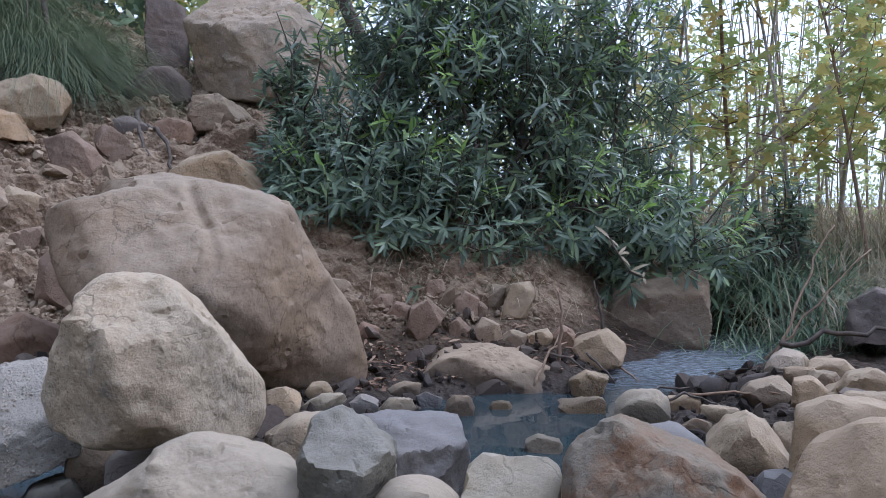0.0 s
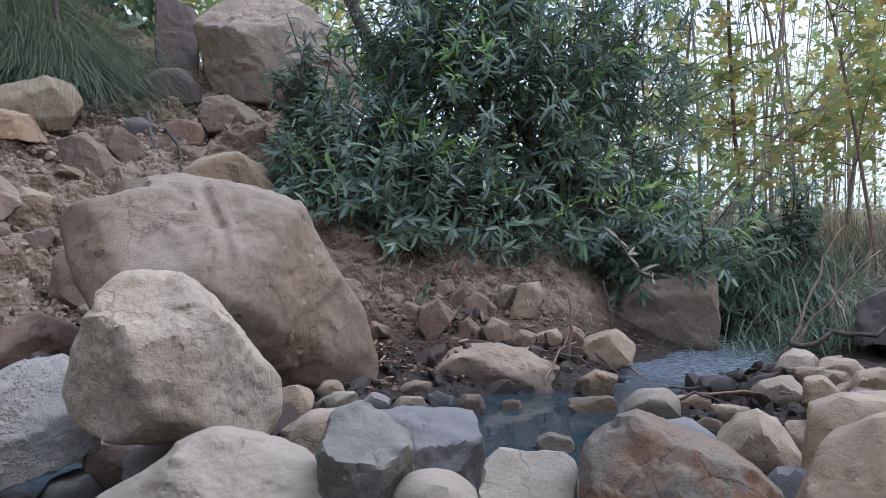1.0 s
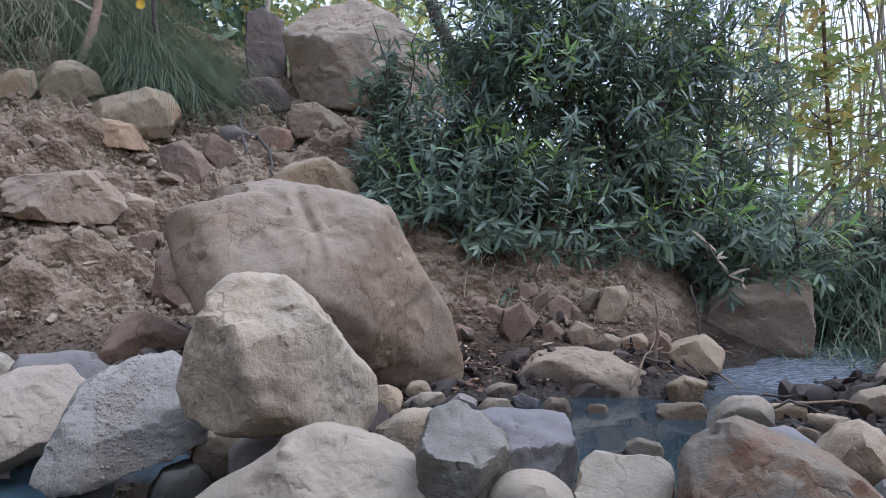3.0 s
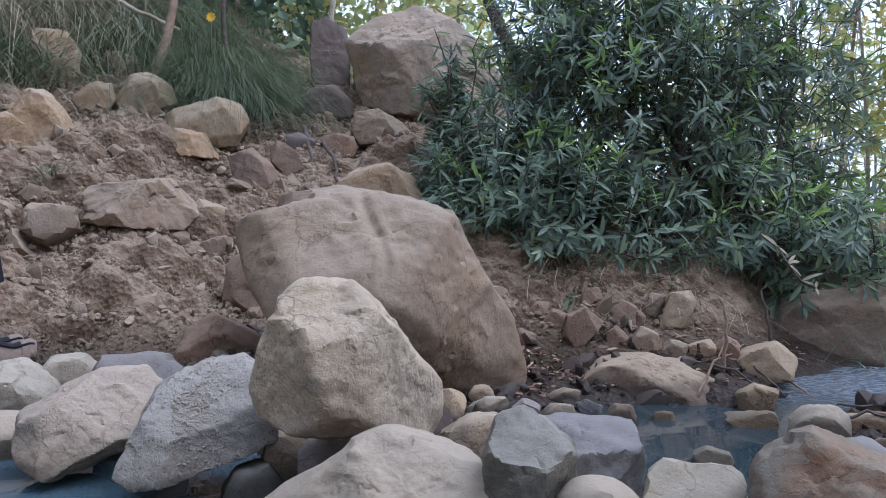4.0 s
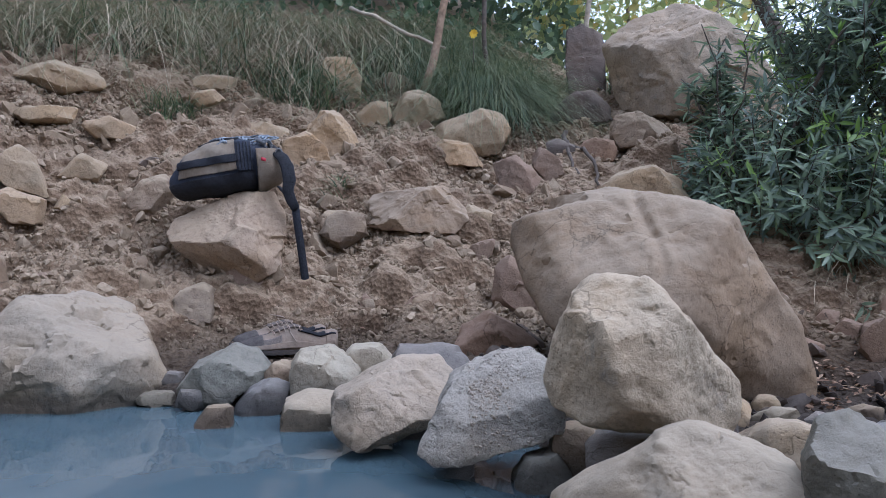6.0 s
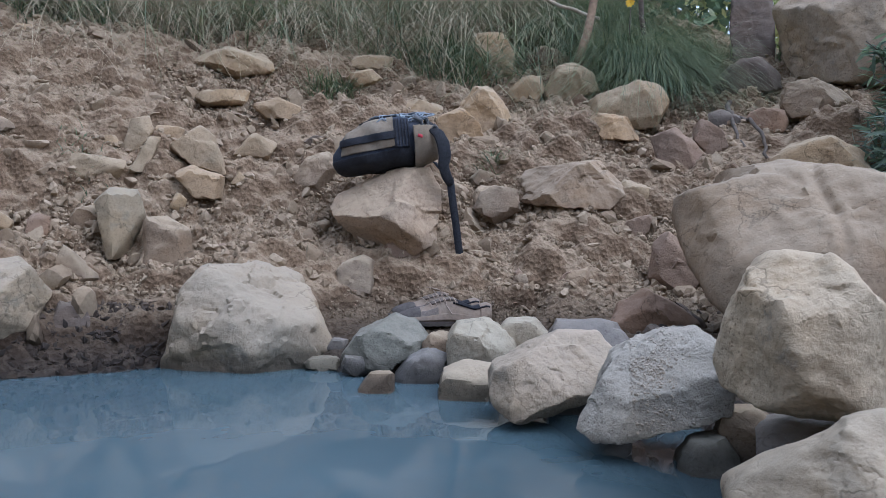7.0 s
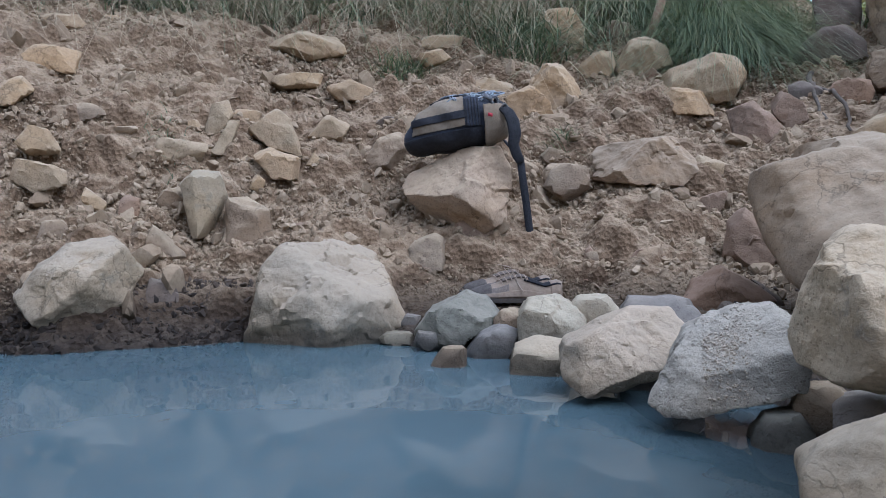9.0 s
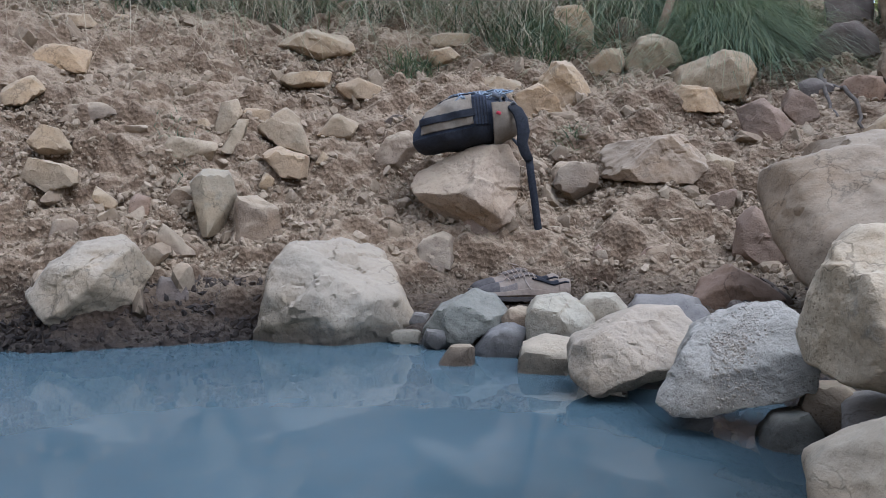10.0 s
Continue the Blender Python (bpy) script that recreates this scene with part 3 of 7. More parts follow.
def build_ground():
    angles = np.concatenate([np.arange(-38, 82, .18), np.arange(82, 322, 3.0)])
    r = [0.0, 0.2]
    while r[-1] < 4.6:
        r.append(r[-1] + .002 + .0034 * r[-1])
    while r[-1] < 900:
        r.append(r[-1] * 1.13)
    r = np.array(r[1:])
    a, q = np.meshgrid(np.radians(angles), r, indexing="ij")
    x, y = (-q * np.sin(a)).ravel(), (q * np.cos(a)).ravel()
    z = base_height(x, y)
    gx, gy = (base_height(x + .03, y) - z) / .03, (base_height(x, y + .03) - z) / .03
    k = np.clip(1 / np.sqrt(1 + gx ** 2 + gy ** 2), .2, 1)
    rise = ground_rough(x, y) * np.clip(6 - q.ravel(), 0, 1)
    x, y, z = x - gx * k * rise, y - gy * k * rise, z + k * rise
    na, nr = len(angles), len(r)
    i, j = np.meshgrid(np.arange(na), np.arange(nr - 1), indexing="ij")
    i2 = (i + 1) % na
    faces = np.stack([i * nr + j, i * nr + j + 1, i2 * nr + j + 1, i2 * nr + j], -1).reshape(-1, 4)
    verts = np.stack([x, y, z], 1)
    centre = len(verts)
    verts = np.vstack([verts, [[0, 0, -.32]]])
    fan = [[centre, int(k * nr), int(((k + 1) % na) * nr)] for k in range(na)]
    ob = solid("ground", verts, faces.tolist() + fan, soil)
    tagged(ob, "dry brown earth bank strewn with clods, rising from the pool", "ground", kind="structure")


build_ground()


def build_water():
    xs, ys = np.arange(-3.4, 1.9, .05), np.arange(-2.6, 2.75, .05)
    x, y = np.meshgrid(xs, ys, indexing="ij")
    s = np.clip(((x - .42) * .60 + (y - 1.72) * .80) / .85, 0, 1.4)
    z = .038 * s
    verts = np.stack([x, y, z], -1).reshape(-1, 3)
    n = len(ys)
    i, j = np.meshgrid(np.arange(len(xs) - 1), np.arange(n - 1), indexing="ij")
    faces = np.stack([i * n + j, (i + 1) * n + j, (i + 1) * n + j + 1, i * n + j + 1], -1).reshape(-1, 4)
    ob = solid("water", verts, faces, water_blue)
    tagged(ob, "still milky-blue pool water fed by a small brook", "water", kind="structure")


build_water()


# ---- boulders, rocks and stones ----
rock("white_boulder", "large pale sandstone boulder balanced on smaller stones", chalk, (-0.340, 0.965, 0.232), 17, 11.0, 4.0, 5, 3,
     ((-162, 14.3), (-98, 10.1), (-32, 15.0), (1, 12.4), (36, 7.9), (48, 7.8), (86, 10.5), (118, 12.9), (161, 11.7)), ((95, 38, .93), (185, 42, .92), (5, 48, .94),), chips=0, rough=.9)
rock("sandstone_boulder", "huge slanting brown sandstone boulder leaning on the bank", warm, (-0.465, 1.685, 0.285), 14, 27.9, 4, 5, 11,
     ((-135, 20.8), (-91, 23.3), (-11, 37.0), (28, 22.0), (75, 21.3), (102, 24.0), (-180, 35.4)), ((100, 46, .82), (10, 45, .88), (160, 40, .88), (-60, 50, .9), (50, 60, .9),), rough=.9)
rock("slab_rock", "flat grey rock with crusted mud at the pool edge", gray, (-0.623, 1.053, 0.117), 28, 7.4, 11, 5, 4,
     ((-118, 11.9), (-76, 6.7), (-12, 12.5), (50, 12.1), (94, 8.1), (121, 6.2), (148, 6.7), (167, 9.0)), ((100, 42, .66),), chips=1)
rock("slab_rock", "tilted tan rock standing in the pool edge", sand, (-0.847, 1.102, 0.083), 35, 7.0, 10, 5, 5,
     ((-160, 11.0), (-113, 8.0), (-80, 5.9), (-63, 5.8), (-33, 8.5), (41, 13.5), (89, 8.8), (120, 6.5), (164, 9.9)), ((75, 46, .72),), chips=1)
rock("flat_stone", "flat blue-grey stone behind the pool rim", grey_blue, (-0.815, 1.223, 0.110), 32, 4.1, 8, 4, 6,
     ((-175, 8.6), (-90, 15.0), (-2, 8.0), (36, 8.9), (74, 7.8), (92, 7.6), (143, 10.1)))
rock("stone", "brown rounded stone wedged under the pale boulder", brown, (-0.470, 1.094, 0.037), 21, 4.7, 8, 4, 7,
     ((-176, 5.0), (-90, 5.0), (-9, 4.6), (-7, 4.5), (53, 4.9), (96, 5.2), (171, 5.0)))
rock("stone", "brown stone wedged under the pale boulder", brown, (-0.393, 1.123, 0.050), 16, 4.2, 9, 4, 8,
     ((-177, 3.8), (-90, 4.4), (-31, 4.1), (70, 4.2), (104, 3.5), (160, 3.4)))
rock("stone", "dark wet stone standing in the pool", green, (-0.512, 1.030, 0.012), 24, 4.4, 6, 4, 9,
     ((-175, 4.6), (-90, 6.0), (-7, 4.4), (39, 4.4), (99, 3.8), (151, 4.0)), chips=2)
rock("slab_rock", "cream-coloured broad slab in the rim of stones", pale, (-0.217, 0.761, 0.095), 16, 7.8, 3.5, 5, 10,
     ((-174, 17.5), (-90, 12.0), (-3, 10.1), (16, 9.9), (71, 7.6), (105, 8.8), (128, 9.0)), ((90, 42, .68), (140, 50, .8),), rough=.7)
rock("stone", "blue-grey angular stone with a flat top", green, (-0.079, 0.752, 0.130), 5, 4.4, 9, 5, 12,
     ((-177, 4.6), (-90, 15.0), (-1, 5.0), (37, 6.4), (72, 7.6), (109, 7.8), (160, 5.7)), ((90, 36, .8), (200, 50, .8), (-20, 45, .82),), chips=1)
rock("stone", "slate-grey angular stone with a chipped corner", grey_blue, (-0.021, 0.883, 0.100), 0, 5.5, 16, 5, 13,
     ((-178, 6.0), (-177, 6.0), (-90, 11.9), (-3, 7.5), (15, 8.1), (87, 7.5), (100, 8.1)), ((90, 30, .86), (200, 45, .8), (-20, 40, .8),))
rock("stone", "pale rounded stone in the rim of stones", pale, (-0.003, 0.704, 0.091), -1, 3.6, 8, 4, 14,
     ((-179, 4.7), (-90, 12.9), (-2, 4.6), (8, 4.5), (51, 5.5), (75, 6.1), (113, 6.9), (154, 5.7)))
rock("stone", "yellowish block-shaped stone in the rim", yellow, (0.091, 0.740, 0.100), -8, 4.0, 16, 4, 15,
     ((-177, 4.6), (-90, 12.2), (-2, 4.6), (48, 7.4), (92, 6.7), (129, 7.3)), ((90, 45, .74),))
rock("stone", "rust-brown angular rock with pale green lichen", orange, (0.206, 0.663, 0.121), -19, 6.4, 14, 5, 16,
     ((-177, 7.5), (-90, 16.1), (-10, 9.2), (47, 9.2), (70, 8.0), (114, 10.0), (150, 9.3)), ((120, 50, .72), (20, 45, .8), (60, 60, .85),))
rock("stone", "grey stone behind the rust-brown rock", grey_blue, (0.266, 0.814, 0.107), -19, 3.2, 10, 4, 116,
     ((-174, 3.5), (-90, 12.4), (-8, 4.2), (58, 6.7), (86, 7.1), (131, 7.0)))
rock("stone", "smooth tan rock at the rim of stones", tan, (0.355, 0.599, 0.132), -32, 5.8, 11, 5, 17,
     ((-179, 6.1), (-90, 17.2), (-13, 5.9), (13, 7.7), (93, 10.3), (120, 8.6), (157, 6.1)), ((110, 50, .75),))
rock("stone", "tan upright stone on the stony bank", tan, (0.516, 0.899, 0.112), -31, 5.2, 13, 4, 18,
     ((-165, 5.7), (-90, 10.0), (-20, 6.2), (9, 6.3), (82, 8.0), (116, 7.7), (176, 5.5)))
rock("stone", "tan angular stone split by dark cracks", tan, (0.510, 1.158, 0.056), -24, 5.0, 16, 4, 19,
     ((-156, 5.5), (-90, 5.2), (-55, 6.0), (34, 4.5), (58, 4.8), (118, 4.6), (142, 4.7)))
rock("stone", "pale stone beside the small pool", pale, (0.467, 1.539, 0.017), -17, 2.7, 12, 4, 20,
     ((-146, 6.2), (-90, 5.2), (-33, 5.0), (-4, 4.8), (31, 5.4), (95, 4.9), (135, 5.9)))
rock("stone", "tan flat stone between the brook and pool", tan, (0.556, 1.553, 0.023), -20, 1.5, 14, 4, 21,
     ((-161, 2.8), (-149, 2.7), (-90, 2.3), (-30, 2.7), (9, 3.4), (98, 2.7)))
rock("stone", "tan block-shaped stone on the gravel", tan, (0.590, 1.452, 0.022), -22, 1.6, 14, 4, 22,
     ((-169, 3.5), (-127, 3.0), (-90, 2.2), (-42, 3.0), (8, 3.9), (91, 2.9)))
rock("stone", "small brown stone on the gravel", brown, (0.519, 1.390, 0.017), -21, 1.2, 9, 4, 23,
     ((-153, 2.3), (-152, 2.3), (-90, 2.1), (-32, 2.4), (-5, 2.7), (75, 2.5), (122, 2.4)))
rock("stepping_stone", "small pale flat stone standing in the little pool", pale, (0.222, 1.335, 0.004), -10, 1.8, 7, 4, 24,
     ((-168, 3.4), (-90, 4.9), (-16, 3.0), (35, 2.9), (81, 2.0), (118, 2.7)), chips=1)
rock("flat_stone", "flat tan stone in the water", tan, (0.358, 1.628, -0.005), -13, 1.9, 16, 4, 25,
     ((-151, 4.0), (-90, 3.5), (-4, 4.4), (96, 3.6)))
rock("stone", "tan angular stone on the brook's bank", tan, (0.489, 2.050, 0.064), -14, 5.1, 14, 4, 26,
     ((-175, 7.2), (-98, 5.0), (-76, 4.5), (-6, 6.7), (53, 6.4), (111, 5.3)))
rock("stone", "tan stone lying by the water", tan, (0.403, 1.809, 0.026), -13, 3.1, 13, 4, 27,
     ((-168, 4.3), (-83, 2.7), (-22, 4.1), (73, 3.0), (121, 2.9)))
rock("ledge_rock", "long low brown ledge at the foot of the bank", brown, (0.180, 1.932, 0.040), -5, 10.4, 4, 5, 28,
     ((-161, 17.5), (-95, 6.6), (-2, 22.0), (62, 7.2), (80, 5.2), (97, 6.0), (130, 11.5)), ((70, 30, .9),), chips=1)
rock("stone", "tan angular stone set in the clay bank", tan, (0.285, 2.205, 0.187), -8, 3.9, 14, 4, 29,
     ((-121, 5.9), (-83, 5.6), (-20, 3.5), (20, 5.3), (97, 6.0), (162, 4.2)))
rock("stone", "brown narrow stone set in the clay bank", brown, (0.218, 2.234, 0.200), -6, 2.7, 14, 4, 30,
     ((-107, 4.1), (-14, 2.2), (79, 4.1), (163, 2.2)))
rock("stone", "reddish stone set in the clay bank", clay, (0.034, 2.197, 0.227), -1, 2.5, 13, 4, 31,
     ((-128, 3.2), (-59, 3.0), (20, 3.2), (95, 3.1), (160, 2.9)))
rock("stone", "reddish angular stone set in the clay bank", clay, (-0.002, 2.075, 0.147), -1, 4.0, 13, 4, 32,
     ((-146, 5.3), (-70, 4.5), (-38, 3.8), (43, 6.0), (110, 5.3), (170, 3.9)))
rock("stone", "brown stone set in the clay bank", brown, (0.184, 2.082, 0.117), -5, 3.2, 13, 4, 33,
     ((-136, 3.5), (-58, 3.8), (18, 3.4), (64, 3.2), (148, 4.0)))
rock("stone", "small tan stone at the foot of the bank", tan, (0.328, 2.061, 0.100), -9, 2.3, 10, 3, 34,
     ((-162, 3.5), (-93, 2.4), (-35, 2.8), (39, 3.2), (106, 2.4)))
rock("stone", "reddish stone set in the clay bank", clay, (0.127, 2.165, 0.187), -4, 2.8, 12, 4, 134,
     ((-164, 3.3), (-81, 3.8), (-6, 3.4), (59, 3.3), (127, 3.7)))
rock("block_rock", "square grey-brown boulder standing at the brook", brown, (0.785, 2.466, 0.110), -17, 12.0, 14, 5, 35,
     ((-178, 22.1), (-103, 14.0), (-89, 13.5), (-60, 16.9), (-1, 16.1), (18, 19.5), (104, 13.6)), chips=2, rough=.7)
rock("stone", "dark rock at the far side of the brook", shade, (1.272, 2.027, 0.172), -32, 6.8, 10, 4, 36,
     ((-86, 7.5), (7, 8.8), (75, 6.7), (121, 6.8), (176, 8.2)))
rock("stone", "grey-tan stone on the stony bank", tan, (0.921, 1.813, 0.070), -27, 3.0, 12, 4, 37,
     ((-94, 2.6), (-48, 2.5), (39, 3.4), (105, 2.4), (170, 3.3)))
rock("stone", "tan stone on the stony bank", tan, (0.941, 1.690, 0.080), -29, 3.2, 14, 4, 38,
     ((-92, 2.2), (-72, 2.3), (46, 3.7), (92, 2.4), (170, 4.4)))
rock("stone", "brown stone on the stony bank", brown, (0.872, 1.589, 0.070), -29, 2.8, 14, 4, 39,
     ((-96, 2.4), (-58, 2.3), (27, 3.3), (87, 2.4), (167, 3.4)))
rock("stone", "tan stone on the stony bank", tan, (0.913, 1.509, 0.082), -31, 3.6, 14, 4, 40,
     ((-120, 3.8), (-90, 2.9), (-28, 4.2), (60, 4.2), (108, 2.8), (141, 3.5)))
rock("stone", "tan upright stone on the stony bank", tan, (0.753, 1.421, 0.077), -28, 2.7, 14, 4, 41,
     ((-114, 3.1), (-90, 2.6), (-24, 2.6), (-18, 2.5), (48, 3.2), (99, 3.6), (176, 3.1)))
rock("stone", "brown stone on the stony bank", brown, (0.730, 1.553, 0.056), -25, 3.3, 12, 4, 42,
     ((-133, 4.0), (-90, 3.0), (-32, 4.2), (51, 4.3), (101, 2.8), (145, 4.0)))
rock("stone", "tan flat stone on the stony bank", tan, (0.831, 1.366, 0.070), -31, 3.0, 12, 4, 43,
     ((-128, 3.9), (-90, 2.6), (-40, 3.7), (20, 4.9), (94, 2.5), (134, 3.8)))
rock("stone", "pale stone on the gravel beside the upright stone", pale, (0.592, 1.199, 0.050), -27, 2.2, 10, 4, 44,
     ((-159, 2.2), (-90, 3.2), (-19, 2.0), (0, 1.9), (104, 3.4), (164, 2.2)))
rock("stone", "wet grey stone low in the trickle", grey_blue, (0.435, 0.890, 0.063), -26, 2.3, 10, 3, 45,
     ((-168, 2.9), (-90, 5.9), (-9, 2.5), (18, 3.4), (98, 3.8), (136, 3.8)))
rock("stone", "small tan stone at the boulder's foot", tan, (-0.227, 1.623, 0.047), 7, 1.3, 9, 4, 46,
     ((-148, 2.7), (-90, 2.3), (-35, 2.6), (28, 2.7), (84, 2.4), (143, 2.7)))
rock("stone", "pale stone at the boulder's foot", pale, (-0.196, 1.522, 0.040), 7, 1.7, 9, 4, 47,
     ((-131, 3.7), (-90, 2.4), (-41, 3.4), (28, 3.9), (88, 2.5), (121, 2.9)))
rock("stone", "dark grey stone among the small stones", dark, (-0.123, 1.518, 0.032), 4, 1.5, 9, 3, 48,
     ((-164, 2.4), (-159, 2.5), (-90, 2.6), (-41, 3.0), (-7, 2.9), (72, 3.1), (122, 3.2)))
rock("stone", "flat brown stone at the water's edge", brown, (-0.040, 1.725, 0.026), 1, 1.5, 12, 4, 49,
     ((-139, 3.5), (-90, 2.2), (-39, 2.7), (-13, 3.1), (79, 2.4), (114, 2.6)))
rock("stone", "pale angular stone at the water's edge", pale, (-0.053, 1.569, 0.019), 2, 1.6, 12, 4, 50,
     ((-141, 3.5), (-90, 2.8), (-28, 3.1), (24, 3.7), (87, 2.6), (139, 3.4)))
rock("stone", "dark stone at the water's edge", dark, (0.014, 1.680, 0.005), -1, 1.3, 12, 4, 51,
     ((-162, 2.7), (-90, 2.6), (-30, 2.4), (-15, 2.4), (68, 2.4), (119, 3.1)))
rock("stone", "brown rounded stone at the water's edge", brown, (0.079, 1.607, 0.007), -3, 1.6, 9, 4, 52,
     ((-161, 3.2), (-90, 4.2), (-18, 3.0), (25, 3.3), (87, 3.4), (140, 3.5)))
rock("stone", "small tan stone in the pool", tan, (0.174, 1.657, -0.004), -6, 1.0, 9, 3, 53,
     ((-161, 2.3), (-90, 3.1), (-17, 2.2), (31, 2.8), (91, 2.2), (154, 2.7)))
rock("stone", "tan stone half hidden behind the pale boulder", tan, (-0.283, 1.472, 0.052), 10, 2.0, 9, 3, 54,
     ((-130, 3.8), (-90, 3.5), (-21, 3.6), (54, 4.1), (106, 3.7), (175, 3.3)))
rock("stone", "cracked pale stone in the rim", pale, (-0.165, 1.046, 0.085), 8, 3.3, 10, 4, 55,
     ((-164, 5.3), (-90, 8.5), (-12, 4.8), (58, 6.1), (96, 5.3), (121, 5.4)))
rock("flat_rock", "brown flat rock behind the huge boulder", tan, (-0.679, 2.439, 0.580), 14, 8.6, 10, 4, 56,
     ((-143, 12.2), (-95, 5.9), (-92, 6.0), (13, 14.0), (66, 8.9), (102, 7.7), (137, 10.0)))
rock("cliff_boulder", "tall tan sandstone boulder above the path", sand, (-0.743, 3.589, 1.259), 10, 25.6, 13, 5, 57,
     ((-138, 32.2), (-102, 27.2), (-65, 42.3), (24, 31.7), (45, 26.8), (69, 25.8), (107, 30.3), (137, 35.0), (-173, 34.4)), ((110, 45, .82), (200, 45, .85), (20, 50, .85),))
rock("stone", "brown rock under the tall boulder", brown, (-0.807, 2.945, 0.860), 14, 8.2, 12, 4, 58,
     ((-143, 10.1), (-92, 7.3), (19, 12.7), (68, 7.0), (98, 7.7), (169, 10.7)))
rock("block_rock", "dark upright rock beside the path", shade, (-1.294, 3.792, 1.366), 18, 7.7, 18, 4, 59,
     ((-179, 9.9), (-97, 21.6), (-72, 21.0), (2, 10.4), (76, 21.1), (106, 21.8)))
rock("rock", "tan rock with a flat top on the slope", tan, (-1.473, 2.804, 0.878), 28, 11.2, 13, 4, 60,
     ((-107, 10.2), (-78, 10.6), (-30, 12.5), (19, 13.9), (80, 10.8), (111, 8.9), (139, 14.5)))
rock("rock", "tan rock leaning on its neighbour", tan, (-1.500, 2.656, 0.780), 28, 6.6, 13, 4, 61,
     ((-129, 5.9), (-90, 5.7), (31, 7.8), (81, 4.8), (122, 7.7)))
rock("rock", "brown angular rock on the slope", clay, (-1.137, 2.462, 0.636), 23, 6.4, 14, 4, 62,
     ((-161, 7.1), (-145, 7.0), (-68, 10.1), (36, 6.9), (53, 6.7), (110, 9.0)))
rock("rock", "brown rock beside the dirt path", clay, (-1.077, 2.612, 0.699), 21, 4.5, 13, 4, 63,
     ((-167, 5.3), (-133, 4.6), (-57, 8.3), (20, 5.1), (55, 4.9), (125, 7.6)))
rock("rock", "rounded tan rock under the grass", tan, (-1.810, 2.857, 1.012), 31, 8.9, 9, 4, 64,
     ((-159, 11.4), (-107, 9.0), (-65, 8.8), (20, 11.7), (55, 10.2), (113, 8.8), (155, 8.7)))
rock("rock", "tan rock on the slope", tan, (-1.946, 2.734, 0.983), 35, 5.8, 11, 4, 65,
     ((-150, 8.3), (-92, 5.5), (-36, 6.6), (12, 7.5), (97, 6.0), (134, 5.8)))
rock("rock", "tall tan rock in the grass", tan, (-2.266, 2.906, 1.214), 37, 6.6, 11, 4, 66,
     ((-161, 9.9), (-84, 11.2), (-8, 10.7), (37, 9.6), (91, 11.0), (168, 9.7)))
rock("rock", "tan rock on the slope above the bag", tan, (-1.931, 2.390, 0.838), 38, 9.7, 12, 4, 67,
     ((-165, 10.4), (-117, 9.8), (-71, 11.8), (20, 9.4), (38, 8.4), (110, 11.4), (143, 10.0)))
rock("rock", "tan split rock beside the bag", tan, (-1.928, 2.228, 0.734), 40, 6.8, 12, 4, 68,
     ((-177, 9.5), (-92, 8.2), (-64, 8.7), (17, 7.9), (48, 7.6), (116, 10.1)))
rock("rock", "broad tan rock jutting from the bank", warm, (-1.374, 2.151, 0.531), 31, 8.0, 14, 5, 69,
     ((-153, 18.8), (-96, 9.5), (-33, 15.4), (64, 11.7), (82, 8.0), (96, 6.0), (156, 17.4)))
rock("rock", "tan wedge-shaped rock at the bank's edge", tan, (-1.198, 2.261, 0.478), 27, 4.6, 15, 4, 70,
     ((-150, 7.2), (-94, 4.4), (-24, 7.5), (38, 5.8), (74, 4.5), (145, 6.9)))
rock("rock", "brown rock in the bank", brown, (-1.638, 2.033, 0.462), 38, 5.0, 12, 4, 71,
     ((-165, 7.2), (-116, 5.9), (-61, 6.1), (-25, 7.0), (60, 6.3), (88, 5.3), (145, 6.7)))
rock("rock", "brown flat rock in the bank", brown, (-1.753, 1.963, 0.491), 41, 2.5, 12, 4, 171,
     ((-170, 5.6), (-107, 3.5), (-77, 3.5), (17, 5.4), (62, 3.6), (108, 4.0)))
rock("rock", "small block-shaped rock stuck in the bank", tan, (-1.373, 2.190, 0.344), 31, 4.6, 18, 4, 72,
     ((-164, 5.5), (-124, 5.6), (-63, 7.2), (-4, 6.1), (42, 6.2), (90, 6.0), (168, 6.5)))
rock("rock", "small brown rock stuck in the bank", brown, (-1.418, 2.125, 0.300), 33, 1.9, 12, 3, 73,
     ((-115, 3.2), (0, 1.9), (63, 3.2), (162, 2.1)))
rock("rock", "brown flat rock in the earth", clay, (-1.153, 2.163, 0.366), 27, 2.8, 12, 3, 74,
     ((-95, 4.8), (-43, 3.1), (-9, 4.4), (109, 3.7), (151, 3.9)))
rock("rock", "brown rock below the huge boulder", clay, (-0.973, 2.052, 0.260), 24, 4.6, 12, 4, 75,
     ((-130, 8.4), (-86, 7.4), (-57, 8.3), (36, 7.2), (54, 6.8), (122, 9.8), (172, 7.4)))
rock("rock", "brown cracked rock at the bank's foot", clay, (-0.901, 1.713, 0.135), 26, 6.1, 13, 4, 76,
     ((-111, 7.4), (-89, 6.1), (-24, 9.8), (52, 7.0), (63, 6.3), (121, 7.7), (164, 9.3)))
rock("rock", "brown rock in the bank", clay, (-1.224, 1.884, 0.189), 32, 3.1, 12, 4, 77,
     ((-114, 5.8), (-80, 5.0), (-9, 5.3), (44, 6.0), (112, 4.8), (149, 4.9)))
rock("rock", "brown flat rock in the bank", brown, (-1.346, 1.804, 0.199), 35, 2.1, 13, 3, 78,
     ((-147, 1.9), (-28, 3.7), (36, 1.9), (139, 4.0)))
